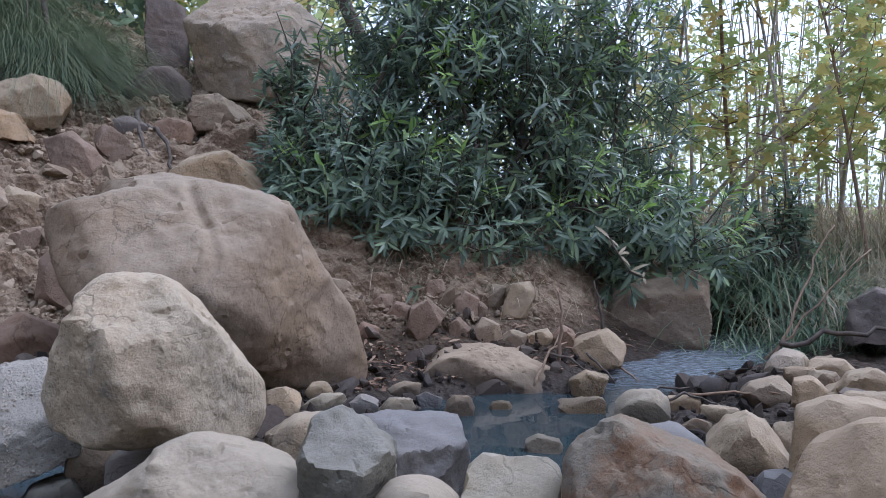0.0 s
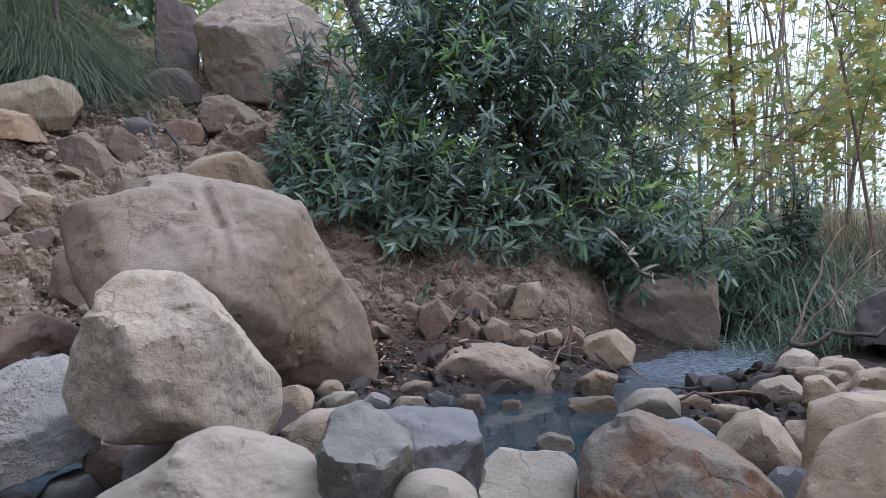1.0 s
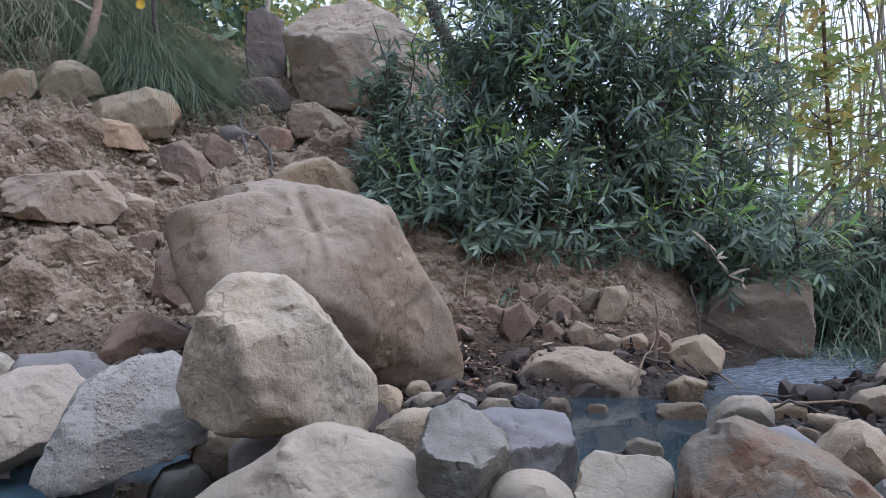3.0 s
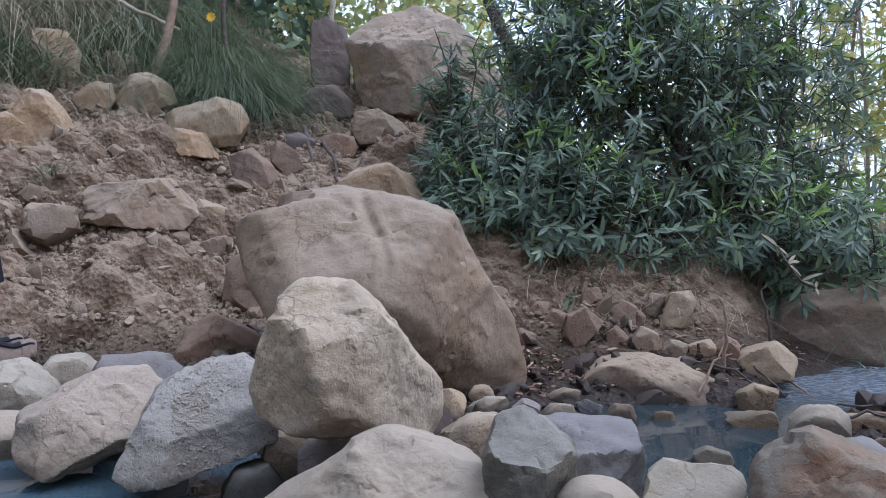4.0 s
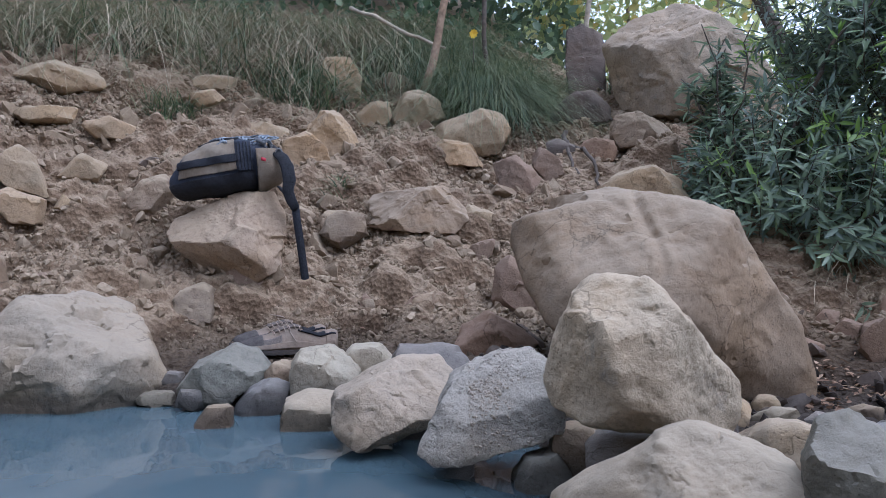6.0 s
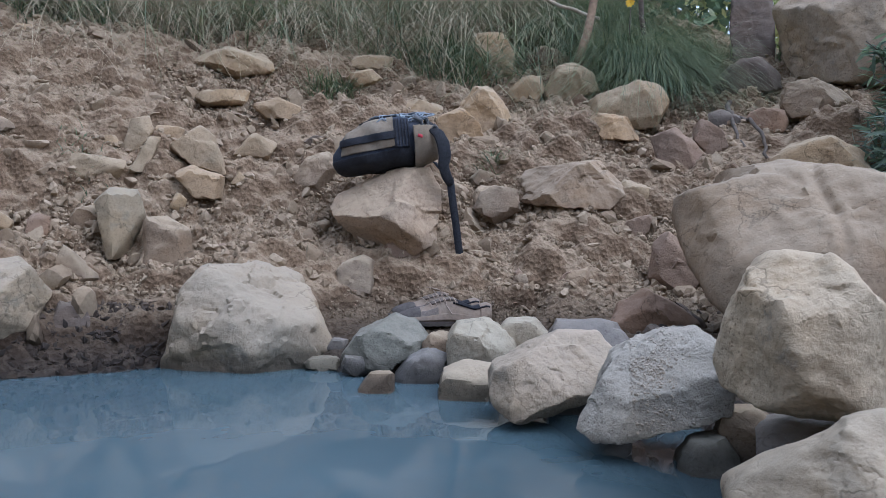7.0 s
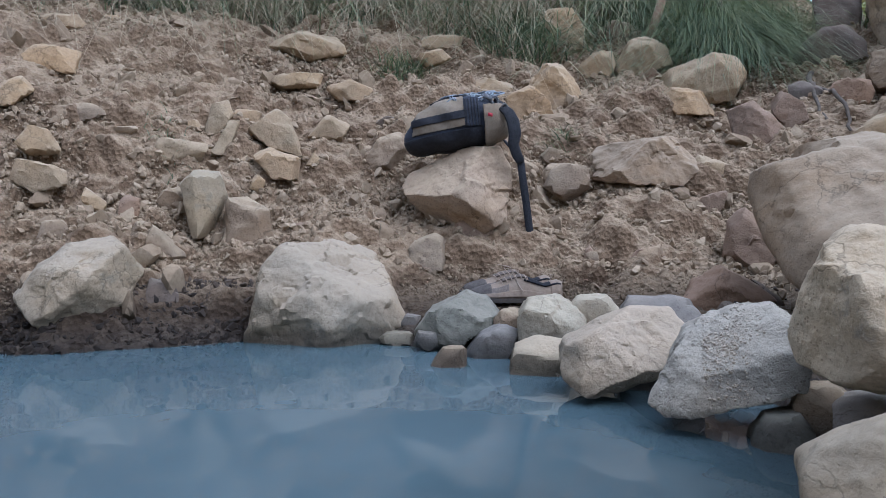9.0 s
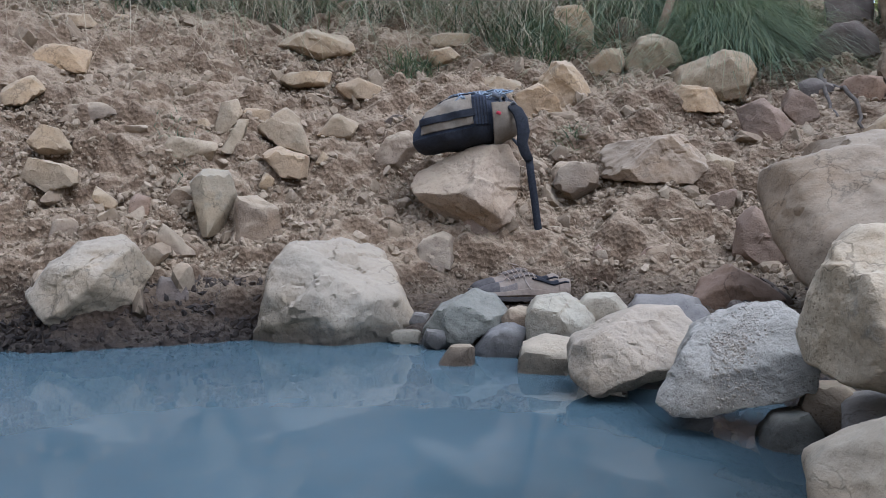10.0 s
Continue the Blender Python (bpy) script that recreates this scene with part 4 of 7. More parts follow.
rock("stone", "cream-coloured cracked stone at the rim", cream, (-1.150, 1.310, 0.085), 37, 6.0, 5, 5, 79,
     ((-175, 8.5), (-90, 9.0), (-2, 8.0), (30, 7.4), (65, 6.2), (100, 6.3), (150, 7.8)), ((80, 40, .85),), chips=2)
rock("slab_rock", "broad pale slab sloping into the pool", sand, (-1.799, 1.131, 0.093), 54, 24.3, 6, 5, 81,
     ((-109, 18.5), (-90, 15.1), (-60, 17.8), (-17, 20.5), (17, 17.8), (69, 17.0), (94, 16.7), (134, 20.1), (165, 19.5)), ((70, 24, .72), (205, 60, .84), (-30, 66, .9), (110, 60, .8),), chips=3, rough=1.2)
rock("rock", "white rounded rock above the waterline", sand, (-2.166, 0.580, 0.162), 71, 14.9, 5, 5, 82,
     ((-149, 13.8), (-84, 11.2), (-38, 12.3), (39, 14.7), (98, 9.6), (128, 8.5), (145, 9.7)), ((105, 30, .8), (150, 52, .8), (10, 58, .84), (-70, 55, .85),), chips=2, rough=.8)
rock("flat_stone", "dark wet flat stone at the waterline", dark, (-2.078, 0.526, 0.013), 71, 2.8, 10, 4, 83,
     ((-109, 2.8), (-78, 2.8), (51, 4.5), (86, 1.9), (119, 4.4)))
rock("stone", "grey-green angular stone below the shoes", green, (-1.423, 1.249, 0.070), 43, 7.8, 13, 4, 84,
     ((-157, 10.3), (-92, 6.3), (-61, 5.5), (35, 10.4), (71, 8.0), (117, 4.8), (143, 6.1)))
rock("stone", "blue-grey stone at the waterline", grey_blue, (-1.278, 1.234, 0.031), 40, 4.8, 12, 4, 85,
     ((-164, 6.3), (-90, 3.6), (-34, 5.2), (70, 5.2), (118, 3.1), (144, 3.4)))
rock("stone", "dark small stone at the waterline", dark, (-1.424, 1.179, 0.026), 45, 3.4, 11, 3, 86,
     ((-113, 2.9), (-67, 2.8), (29, 4.3), (92, 2.4), (161, 4.3)))
rock("stone", "brown small stone in the water", brown, (-1.265, 1.078, 0.004), 44, 3.0, 11, 3, 87,
     ((-176, 4.6), (-90, 4.4), (-4, 3.6), (2, 3.7), (99, 4.0), (144, 3.6)))
rock("flat_stone", "flat ochre stone at the waterline", yellow, (-1.547, 1.165, 0.016), 48, 2.6, 11, 3, 88,
     ((-105, 2.0), (-78, 1.9), (15, 4.5), (93, 1.6), (123, 2.8)))
rock("stone", "small grey stone at the waterline", grey_blue, (-1.562, 1.232, 0.053), 47, 2.3, 9, 3, 89,
     ((-100, 1.8), (-5, 2.6), (85, 1.7), (137, 2.1)))
rock("stone", "small reddish stone under the shoe", brown, (-1.270, 1.300, 0.075), 39, 3.0, 6, 4, 90,
     ((-171, 4.2), (-90, 6.0), (-1, 4.0), (60, 3.8), (95, 3.2), (140, 3.6)))
rock("stone", "cream-coloured stone beside the shoes", cream, (-1.100, 1.410, 0.090), 36, 5.0, 6, 4, 91,
     ((-170, 7.0), (-90, 9.0), (-5, 6.5), (45, 6.2), (95, 5.6), (140, 6.2)), chips=2)
rock("flat_stone", "pale flat stone standing in the water", pale, (-1.085, 1.180, 0.028), 37, 5.6, 8, 4, 93,
     ((-176, 6.6), (-90, 7.0), (-11, 6.8), (18, 6.6), (85, 4.2), (107, 4.3), (165, 6.2)), ((85, 30, .9),), chips=1)
rock("rock", "tan angular rock under the backpack", pale_tan, (-1.755, 1.649, 0.419), 43, 14.7, 14, 5, 94,
     ((-136, 14.9), (-99, 14.8), (-62, 15.5), (-3, 14.8), (25, 16.6), (91, 13.7), (114, 11.9), (152, 18.5)), ((120, 40, .74), (40, 55, .74), (-120, 40, .8),))
rock("rock", "brown rounded rock beside the backpack", brown, (-2.126, 1.646, 0.551), 49, 6.3, 9, 4, 95,
     ((-154, 8.1), (-81, 6.7), (-25, 6.0), (29, 8.2), (107, 6.3), (151, 5.6)))
rock("rock", "brown rock at the foot of the bank", brown, (-1.758, 1.473, 0.215), 46, 4.4, 13, 4, 96,
     ((-125, 8.2), (-84, 5.5), (-17, 6.6), (67, 7.2), (109, 5.0), (146, 4.8)))
rock("rock", "ochre angular rock on the slope", ochre, (-2.410, 1.371, 0.623), 57, 7.3, 13, 4, 97,
     ((-131, 6.4), (-99, 6.6), (19, 5.9), (53, 6.7), (127, 7.1)))
rock("rock", "ochre narrow leaning stone", ochre, (-2.486, 1.209, 0.601), 61, 4.7, 13, 4, 98,
     ((-81, 5.7), (-22, 2.2), (92, 6.1), (153, 2.1)))
rock("rock", "ochre stone bridging its neighbours", ochre, (-2.559, 1.335, 0.693), 59, 3.4, 13, 3, 99,
     ((-102, 2.6), (-22, 4.8), (88, 2.4), (143, 4.3)))
rock("rock", "ochre rough stone on the slope", ochre, (-2.575, 1.231, 0.679), 61, 4.6, 13, 4, 100,
     ((-100, 6.7), (-33, 3.4), (16, 5.0), (104, 5.4), (166, 3.7)))
rock("rock", "tan block on the slope", ochre, (-2.308, 1.303, 0.507), 57, 5.4, 11, 4, 101,
     ((-144, 5.1), (-92, 5.4), (-7, 7.3), (72, 4.4), (116, 6.5)))
rock("rock", "tan angular stone on the slope", tan, (-2.347, 1.563, 0.644), 53, 5.2, 13, 4, 102,
     ((-94, 4.2), (-29, 5.2), (69, 4.8), (140, 4.8)))
rock("rock", "flat ochre stone jutting from the slope", ochre, (-2.518, 1.034, 0.544), 64, 3.8, 15, 4, 103,
     ((-160, 7.4), (-89, 3.9), (-16, 9.1), (84, 4.3), (147, 6.4)))
rock("rock", "small ochre stone on the slope", ochre, (-2.391, 1.220, 0.508), 59, 2.5, 11, 3, 104,
     ((-100, 1.7), (19, 2.1), (128, 1.8)))
rock("rock", "pale upright slab of stone", pale, (-2.251, 0.997, 0.384), 62, 4.4, 12, 4, 105,
     ((-170, 6.1), (-73, 11.0), (-22, 6.1), (21, 7.0), (87, 8.9), (136, 8.2)))
rock("rock", "brown upright block in the bank", brown, (-2.138, 1.084, 0.300), 59, 5.2, 14, 4, 106,
     ((-111, 9.1), (-63, 8.6), (10, 6.9), (52, 7.4), (101, 9.2), (175, 7.0)))
rock("rock", "brown narrow stone in the bank", brown, (-2.291, 0.805, 0.275), 67, 2.6, 13, 3, 107,
     ((-94, 4.5), (-11, 2.6), (97, 4.2), (156, 2.4)))
rock("rock", "brown pointed stone in the bank", brown, (-2.204, 0.836, 0.233), 65, 4.1, 12, 4, 108,
     ((-95, 5.4), (-61, 4.9), (43, 4.1), (46, 4.1), (161, 5.0)))
rock("rock", "ochre flat stone on the slope", ochre, (-2.556, 0.618, 0.449), 73, 4.6, 13, 4, 109,
     ((-122, 5.0), (-74, 4.4), (4, 7.6), (76, 4.2), (160, 7.2)))
rock("rock", "tan stone on the slope", tan, (-2.689, 0.656, 0.567), 73, 4.1, 11, 4, 110,
     ((-137, 5.0), (-84, 4.4), (30, 4.8), (78, 4.5), (146, 4.7)))
rock("rock", "tan flat stone on the slope", tan, (-2.906, 0.643, 0.738), 74, 4.4, 12, 4, 111,
     ((-86, 4.6), (-50, 3.7), (39, 7.1), (116, 4.0), (178, 6.0)))
rock("rock", "tan flat stone on the upper slope", tan, (-3.034, 0.815, 0.891), 72, 4.5, 14, 4, 112,
     ((-119, 5.4), (-95, 4.5), (-18, 9.2), (87, 4.8), (125, 6.6)))
rock("rock", "long flat tan rock at the top of the slope", tan, (-2.870, 1.802, 1.066), 55, 8.1, 16, 4, 113,
     ((-117, 6.2), (-111, 5.9), (-73, 8.4), (18, 17.7), (90, 5.6), (107, 9.4)))
rock("rock", "tan flat rock on the slope", tan, (-2.675, 1.629, 0.870), 55, 4.4, 13, 4, 114,
     ((-117, 5.3), (-88, 3.1), (-14, 10.0), (94, 3.0), (120, 4.9)))
rock("rock", "tan flat rock on the slope", tan, (-2.490, 1.779, 0.821), 51, 5.0, 13, 4, 115,
     ((-136, 6.5), (-91, 3.6), (-57, 6.3), (70, 4.3), (106, 5.1)))
rock("rock", "dark slate stone on the slope", shade, (-2.264, 1.784, 0.679), 48, 4.1, 14, 3, 117,
     ((-115, 3.3), (-68, 3.0), (74, 2.7), (115, 3.1)))
rock("rock", "small tan rock under the grass", tan, (-2.534, 2.286, 1.038), 45, 4.5, 12, 3, 118,
     ((-134, 5.7), (-70, 3.4), (53, 5.3), (106, 3.2)))
rock("rock", "tan flat rock under the grass", tan, (-2.639, 2.439, 1.148), 45, 4.0, 12, 3, 119,
     ((-160, 9.0), (-93, 4.3), (-10, 9.4), (86, 3.7), (99, 3.7)))
rock("rock", "small brown rock on the slope", brown, (-2.394, 2.445, 1.016), 42, 3.1, 12, 3, 120,
     ((-133, 3.4), (-78, 3.4), (36, 3.7), (120, 3.8)))
rock("rock", "tan flat rock behind the backpack", tan, (-2.196, 2.274, 0.861), 41, 4.9, 13, 4, 121,
     ((-108, 5.5), (-82, 4.2), (20, 10.8), (83, 4.1), (110, 5.4)))
rock("rock", "small tan rock on the slope", tan, (-2.440, 0.734, 0.374), 69, 2.6, 12, 3, 122,
     ((-133, 2.2), (-24, 3.8), (51, 2.2), (165, 3.6)))
rock("rock", "pale flat rock at the top of the slope", tan, (-3.265, 0.922, 1.079), 72, 4.9, 12, 4, 123,
     ((-103, 4.8), (-75, 3.5), (42, 8.2), (94, 3.4), (124, 5.0)))
rock("rock", "pale flat rock at the top of the slope", tan, (-3.289, 1.125, 1.126), 68, 3.0, 12, 4, 124,
     ((-109, 3.2), (-78, 2.5), (28, 4.9), (94, 2.5), (129, 3.3)))
rock("rock", "brown flat rock in the slope", brown, (-2.774, 0.800, 0.671), 71, 4.1, 12, 4, 125,
     ((-100, 4.6), (-70, 3.4), (19, 9.9), (100, 3.3), (145, 6.8)))
rock("rock", "brown flat rock in the bank", brown, (-1.542, 1.798, 0.264), 37, 2.2, 12, 3, 126,
     ((-116, 3.3), (-72, 3.3), (15, 4.9), (94, 3.1), (154, 4.7)))
rock("rock", "small brown rock on the slope", brown, (-1.712, 2.168, 0.596), 35, 2.8, 12, 3, 127,
     ((-116, 2.6), (-55, 3.7), (52, 2.8), (129, 3.8)))
rock("rock", "brown rock in the bank beside the strap", brown, (-1.568, 1.965, 0.455), 35, 4.4, 12, 3, 128,
     ((-128, 6.7), (-60, 6.7), (5, 7.5), (79, 5.5), (116, 5.6), (157, 6.5)))
rock("rock", "brown flat stone in the bank", clay, (-2.081, 1.244, 0.291), 55, 2.0, 12, 3, 129,
     ((-106, 2.6), (-75, 2.1), (-27, 4.3), (96, 2.0), (127, 3.1)))
rock("rock", "brown stone in the bank", clay, (-1.976, 1.393, 0.313), 51, 2.3, 12, 3, 130,
     ((-121, 4.2), (-67, 3.3), (12, 4.7), (84, 3.5), (144, 4.0)))
rock("rock", "brown cracked stone below the tan rock", clay, (-1.691, 1.646, 0.295), 42, 4.0, 12, 3, 131,
     ((-141, 6.0), (-76, 8.0), (-12, 7.7), (58, 5.6), (83, 6.1), (164, 8.0)))
rock("rock", "grey-brown worn rock in the dirt path", shade, (-1.156, 3.298, 1.030), 19, 5.8, 6, 4, 140,
     ((-142, 12.8), (-96, 7.9), (-75, 8.0), (9, 13.7), (49, 10.7), (102, 8.9), (136, 10.4)))
rock("rock", "brown step-like rock in the dirt path", clay, (-0.937, 2.815, 0.772), 17, 3.2, 13, 4, 141,
     ((-167, 6.9), (-93, 5.5), (-36, 6.8), (15, 7.1), (87, 5.2), (145, 7.0)))
rock("rock", "dark rock beside the root", shade, (-1.079, 2.789, 0.772), 20, 3.3, 13, 3, 142,
     ((-160, 4.8), (-123, 5.1), (-69, 6.2), (14, 5.7), (66, 5.2), (122, 6.7)))
rock("rock", "small brown rock in the grass", brown, (-2.078, 3.080, 1.215), 33, 4.0, 12, 3, 143,
     ((-152, 6.7), (-78, 5.1), (0, 7.1), (76, 5.2), (131, 5.6)))
rock("rock", "small brown rock under the grass", brown, (-1.775, 3.165, 1.122), 28, 2.4, 12, 3, 144,
     ((-166, 3.6), (-86, 3.7), (-11, 3.6), (61, 3.6), (128, 3.5)))
rock("rock", "small brown stone on the slope", brown, (-1.726, 2.151, 0.583), 38, 2.8, 12, 3, 145,
     ((-149, 4.3), (-88, 2.9), (-26, 4.4), (51, 3.8), (144, 3.7)))
rock("rock", "flat brown stone on the slope", brown, (-1.711, 2.078, 0.545), 38, 2.4, 12, 3, 146,
     ((-146, 4.1), (-84, 2.6), (-12, 4.6), (72, 3.0), (137, 3.5)))
rock("rock", "small brown stone on the slope", clay, (-1.699, 2.776, 0.908), 29, 2.6, 12, 3, 147,
     ((-126, 3.3), (-45, 4.1), (49, 3.4), (128, 4.0)))
rock("rock", "small tan stone on the slope", tan, (-2.603, 1.140, 0.643), 63, 2.0, 12, 3, 148,
     ((-109, 2.5), (-72, 2.5), (30, 3.0), (92, 2.6), (148, 2.9)))
rock("rock", "small tan stone on the slope", tan, (-2.260, 1.426, 0.516), 54, 2.0, 12, 3, 149,
     ((-105, 2.3), (-30, 2.4), (53, 2.4), (149, 2.4)))
rock("rock", "small ochre stone on the slope", ochre, (-2.291, 1.213, 0.437), 58, 1.9, 12, 3, 150,
     ((-106, 2.6), (-13, 2.1), (50, 2.4), (158, 2.2)))
rock("rock", "brown stone in the bank", brown, (-2.371, 0.946, 0.385), 65, 2.1, 12, 3, 151,
     ((-123, 3.8), (-58, 3.2), (-1, 3.7), (99, 3.3), (150, 3.4)))
rock("rock", "reddish stone in the bank", clay, (-2.376, 0.814, 0.353), 67, 2.0, 12, 3, 152,
     ((-98, 4.0), (-7, 3.0), (73, 4.0), (168, 3.0)))
rock("rock", "grey-brown stone in the bank", brown, (-2.399, 0.604, 0.282), 72, 2.2, 12, 3, 153,
     ((-110, 4.1), (-54, 3.5), (14, 4.0), (93, 4.0), (163, 3.7)))
rock("rock", "dark muddy rock above the waterline", shade, (-2.071, 0.773, 0.108), 65, 3.3, 10, 4, 154,
     ((-126, 4.5), (-61, 5.0), (16, 4.4), (81, 4.9), (162, 4.8)))
rock("rock", "brown flat stone in the bank", brown, (-1.329, 1.999, 0.305), 30, 1.8, 12, 3, 155,
     ((-94, 3.4), (-2, 2.8), (68, 3.3), (161, 2.8)))
rock("rock", "brown flat stone in the bank", clay, (-1.355, 1.802, 0.191), 33, 2.2, 12, 3, 156,
     ((-125, 2.6), (-55, 3.7), (38, 2.4), (167, 3.1)))
rock("rock", "brown cracked stone in the bank", brown, (-1.218, 1.882, 0.191), 29, 3.1, 12, 4, 157,
     ((-110, 6.2), (-46, 4.1), (16, 5.5), (99, 5.0), (147, 4.0)))
# filler stone, added to paint the dark gap under the boulder
rock("stone", "added dark stone standing in for the shaded hollow behind the pale boulder", dark, (-0.380, 1.085, 0.035), 17, 6.0, 8, 4, 158,
     ((-174, 7.1), (-156, 7.9), (-90, 5.8), (-19, 9.0), (47, 7.5), (87, 5.5), (106, 6.1)))
rock("stone", "reddish angular stone in the clay bank", clay, (-0.071, 2.121, 0.164), 2, 2.6, 13, 4, 170,
     ((-146, 3.5), (-84, 3.3), (-8, 3.1), (68, 3.8), (146, 2.9)))
rock("stone", "reddish angular stone in the clay bank", clay, (0.099, 2.089, 0.123), -3, 2.4, 13, 4, 171,
     ((-169, 2.7), (-101, 3.0), (-22, 2.9), (45, 2.8), (127, 3.0)))
rock("stone", "brown angular stone in the clay bank", brown, (0.248, 2.073, 0.097), -7, 2.5, 13, 4, 172,
     ((-140, 3.8), (-82, 2.1), (-14, 3.8), (72, 2.8), (133, 2.6)))
rock("stone", "reddish angular stone in the clay bank", clay, (-0.123, 2.147, 0.187), 3, 2.4, 13, 4, 173,
     ((-147, 3.4), (-79, 2.7), (-18, 2.8), (78, 3.3), (141, 2.4)))
rock("stone", "reddish angular stone in the clay bank", clay, (0.391, 2.075, 0.096), -11, 2.8, 13, 4, 174,
     ((-149, 3.5), (-79, 3.3), (-9, 3.2), (60, 3.6), (136, 3.2)))
rock("stone", "brown angular stone in the clay bank", brown, (-0.077, 2.086, 0.078), 2, 2.6, 13, 4, 175,
     ((-147, 3.8), (-90, 2.3), (-34, 3.4), (66, 3.1), (124, 2.7)))
rock("stone", "tan angular stone in the clay bank", tan, (0.154, 2.298, 0.250), -4, 2.5, 13, 4, 176,
     ((-157, 3.4), (-86, 2.8), (-24, 3.6), (72, 2.7), (117, 3.0)))
rock("stone", "reddish angular stone in the clay bank", clay, (-0.159, 2.036, 0.119), 4, 2.4, 13, 4, 177,
     ((-147, 3.3), (-91, 2.5), (-10, 3.5), (71, 2.9), (138, 2.8)))
rock("stone", "brown angular stone in the clay bank", brown, (0.289, 2.335, 0.243), -7, 1.9, 13, 4, 178,
     ((-111, 1.5), (-39, 2.4), (59, 1.6), (121, 2.1)))
rock("stone", "reddish angular stone in the clay bank", clay, (0.156, 2.166, 0.166), -4, 2.4, 13, 4, 179,
     ((-157, 2.8), (-84, 3.1), (-18, 2.7), (50, 3.1), (135, 2.9)))
rock("stone", "brown angular stone in the clay bank", brown, (0.022, 2.087, 0.083), -1, 1.9, 13, 4, 180,
     ((-140, 2.6), (-85, 1.9), (-16, 2.6), (61, 2.4), (132, 2.2)))


def score_boulder():
    """The huge boulder is split by a shallow groove; the stone beyond it stands back a little."""
    me = bpy.data.objects["sandstone_boulder"].data
    v = np.empty(len(me.vertices) * 3)
    me.vertices.foreach_get("co", v)
    v = v.reshape(-1, 3)
    front = np.clip(-v[:, 1] / .05 + .5, 0, 1)
    line = -.035 + .10 * (.22 - v[:, 2]) + .02 * np.sin(v[:, 2] * 21)
    off = v[:, 0] - line
    low = np.clip((v[:, 2] + .04) / .08, 0, 1)
    v[:, 1] += front * (low * .014 * np.exp(-(off / .010) ** 2) + .012 * np.clip(off / .03, 0, 1))
    v[:, 2] -= low * .005 * np.exp(-(off / .022) ** 2) * (v[:, 2] > .12)
    me.vertices.foreach_set("co", v.ravel())
    me.update()


score_boulder()


def mud_crust(host, count, seed):
    """Crumbs of dried mud stuck to the upper face of a rock."""
    rng = np.random.default_rng(seed)
    me = host.data
    v, n = np.empty(len(me.vertices) * 3), np.empty(len(me.vertices) * 3)
    me.vertices.foreach_get("co", v)
    me.vertices.foreach_get("normal", n)
    v, n = v.reshape(-1, 3), n.reshape(-1, 3)
    clump = fbm(v * 16, 3, .6, seed)
    ok = np.where((n[:, 2] > .1) & (n[:, 1] < .1) & (v[:, 0] > -.03) & (clump > -.3))[0]
    d, faces = ico(1)
    faces = np.array(faces)
    verts, out = [], []
    for k, i in enumerate(rng.choice(ok, count)):
        size = .0009 * 4.5 ** (rng.random() ** 3)
        q = (d * rng.uniform(.6, 1.1, (len(d), 1))) @ np.array(Euler(rng.uniform(0, 6.28, 3)).to_matrix()).T * size
        verts.append(q + v[i] - n[i] * size * .1)
        out.append(faces + k * len(d))
    ob = solid("mud_crust", np.vstack(verts), np.vstack(out), gray, host, "crumbs of dried grey mud", smooth=False)
    tagged(ob, kind="stuff")


mud_crust(bpy.data.objects["slab_rock"], 1600, 44)


# ---- loose gravel and clods ----
def scatter(name, label, material, count, bearing, span, sizes, seed, sink=0.3, flat=0.7, sub=1, keep=None):
    """Many small stones lying on the ground, as one sheet of stuff."""
    rng = np.random.default_rng(seed)
    d, faces = ico(sub)
    faces = np.array(faces)
    shapes = []
    for k in range(9):
        normals = rng.normal(size=(9, 3))
        normals /= np.linalg.norm(normals, axis=1, keepdims=True)
        g = np.maximum(d @ normals.T, 0) / rng.uniform(.5, 1.0, 9)
        g = ((g ** 40).sum(1)) ** (1 / 40)
        g = np.maximum(g, .55)
        shapes.append(d / g[:, None] * np.array([1, rng.uniform(.6, 1), rng.uniform(.45, .8)]))
    b, r = rng.uniform(*bearing, count), np.sqrt(rng.uniform(span[0] ** 2, span[1] ** 2, count))
    x, y = -r * np.sin(np.radians(b)), r * np.cos(np.radians(b))
    if keep:
        ok = keep(x, y, r, b)
        x, y = x[ok], y[ok]
    z = height(x, y)
    size = sizes[0] * (sizes[1] / sizes[0]) ** (rng.random(len(x)) ** 2.2)
    verts, out = [], []
    for k in range(len(x)):
        e = Euler(rng.uniform(0, 6.28, 3) * (flat if flat < 1 else 1, 1, 1) if flat < 1 else rng.uniform(0, 6.28, 3)).to_matrix()
        v = shapes[k % 9] @ np.array(e).T * size[k]
        verts.append(v + (x[k], y[k], z[k] + size[k] * (.55 - sink)))
        out.append(faces + k * len(d))
    ob = solid(name, np.vstack(verts), np.vstack(out), material, smooth=sub > 1)
    if sub > 1:
        ob.data.set_sharp_from_angle(angle=radians(28))
    return tagged(ob, label, "gravel", kind="stuff")


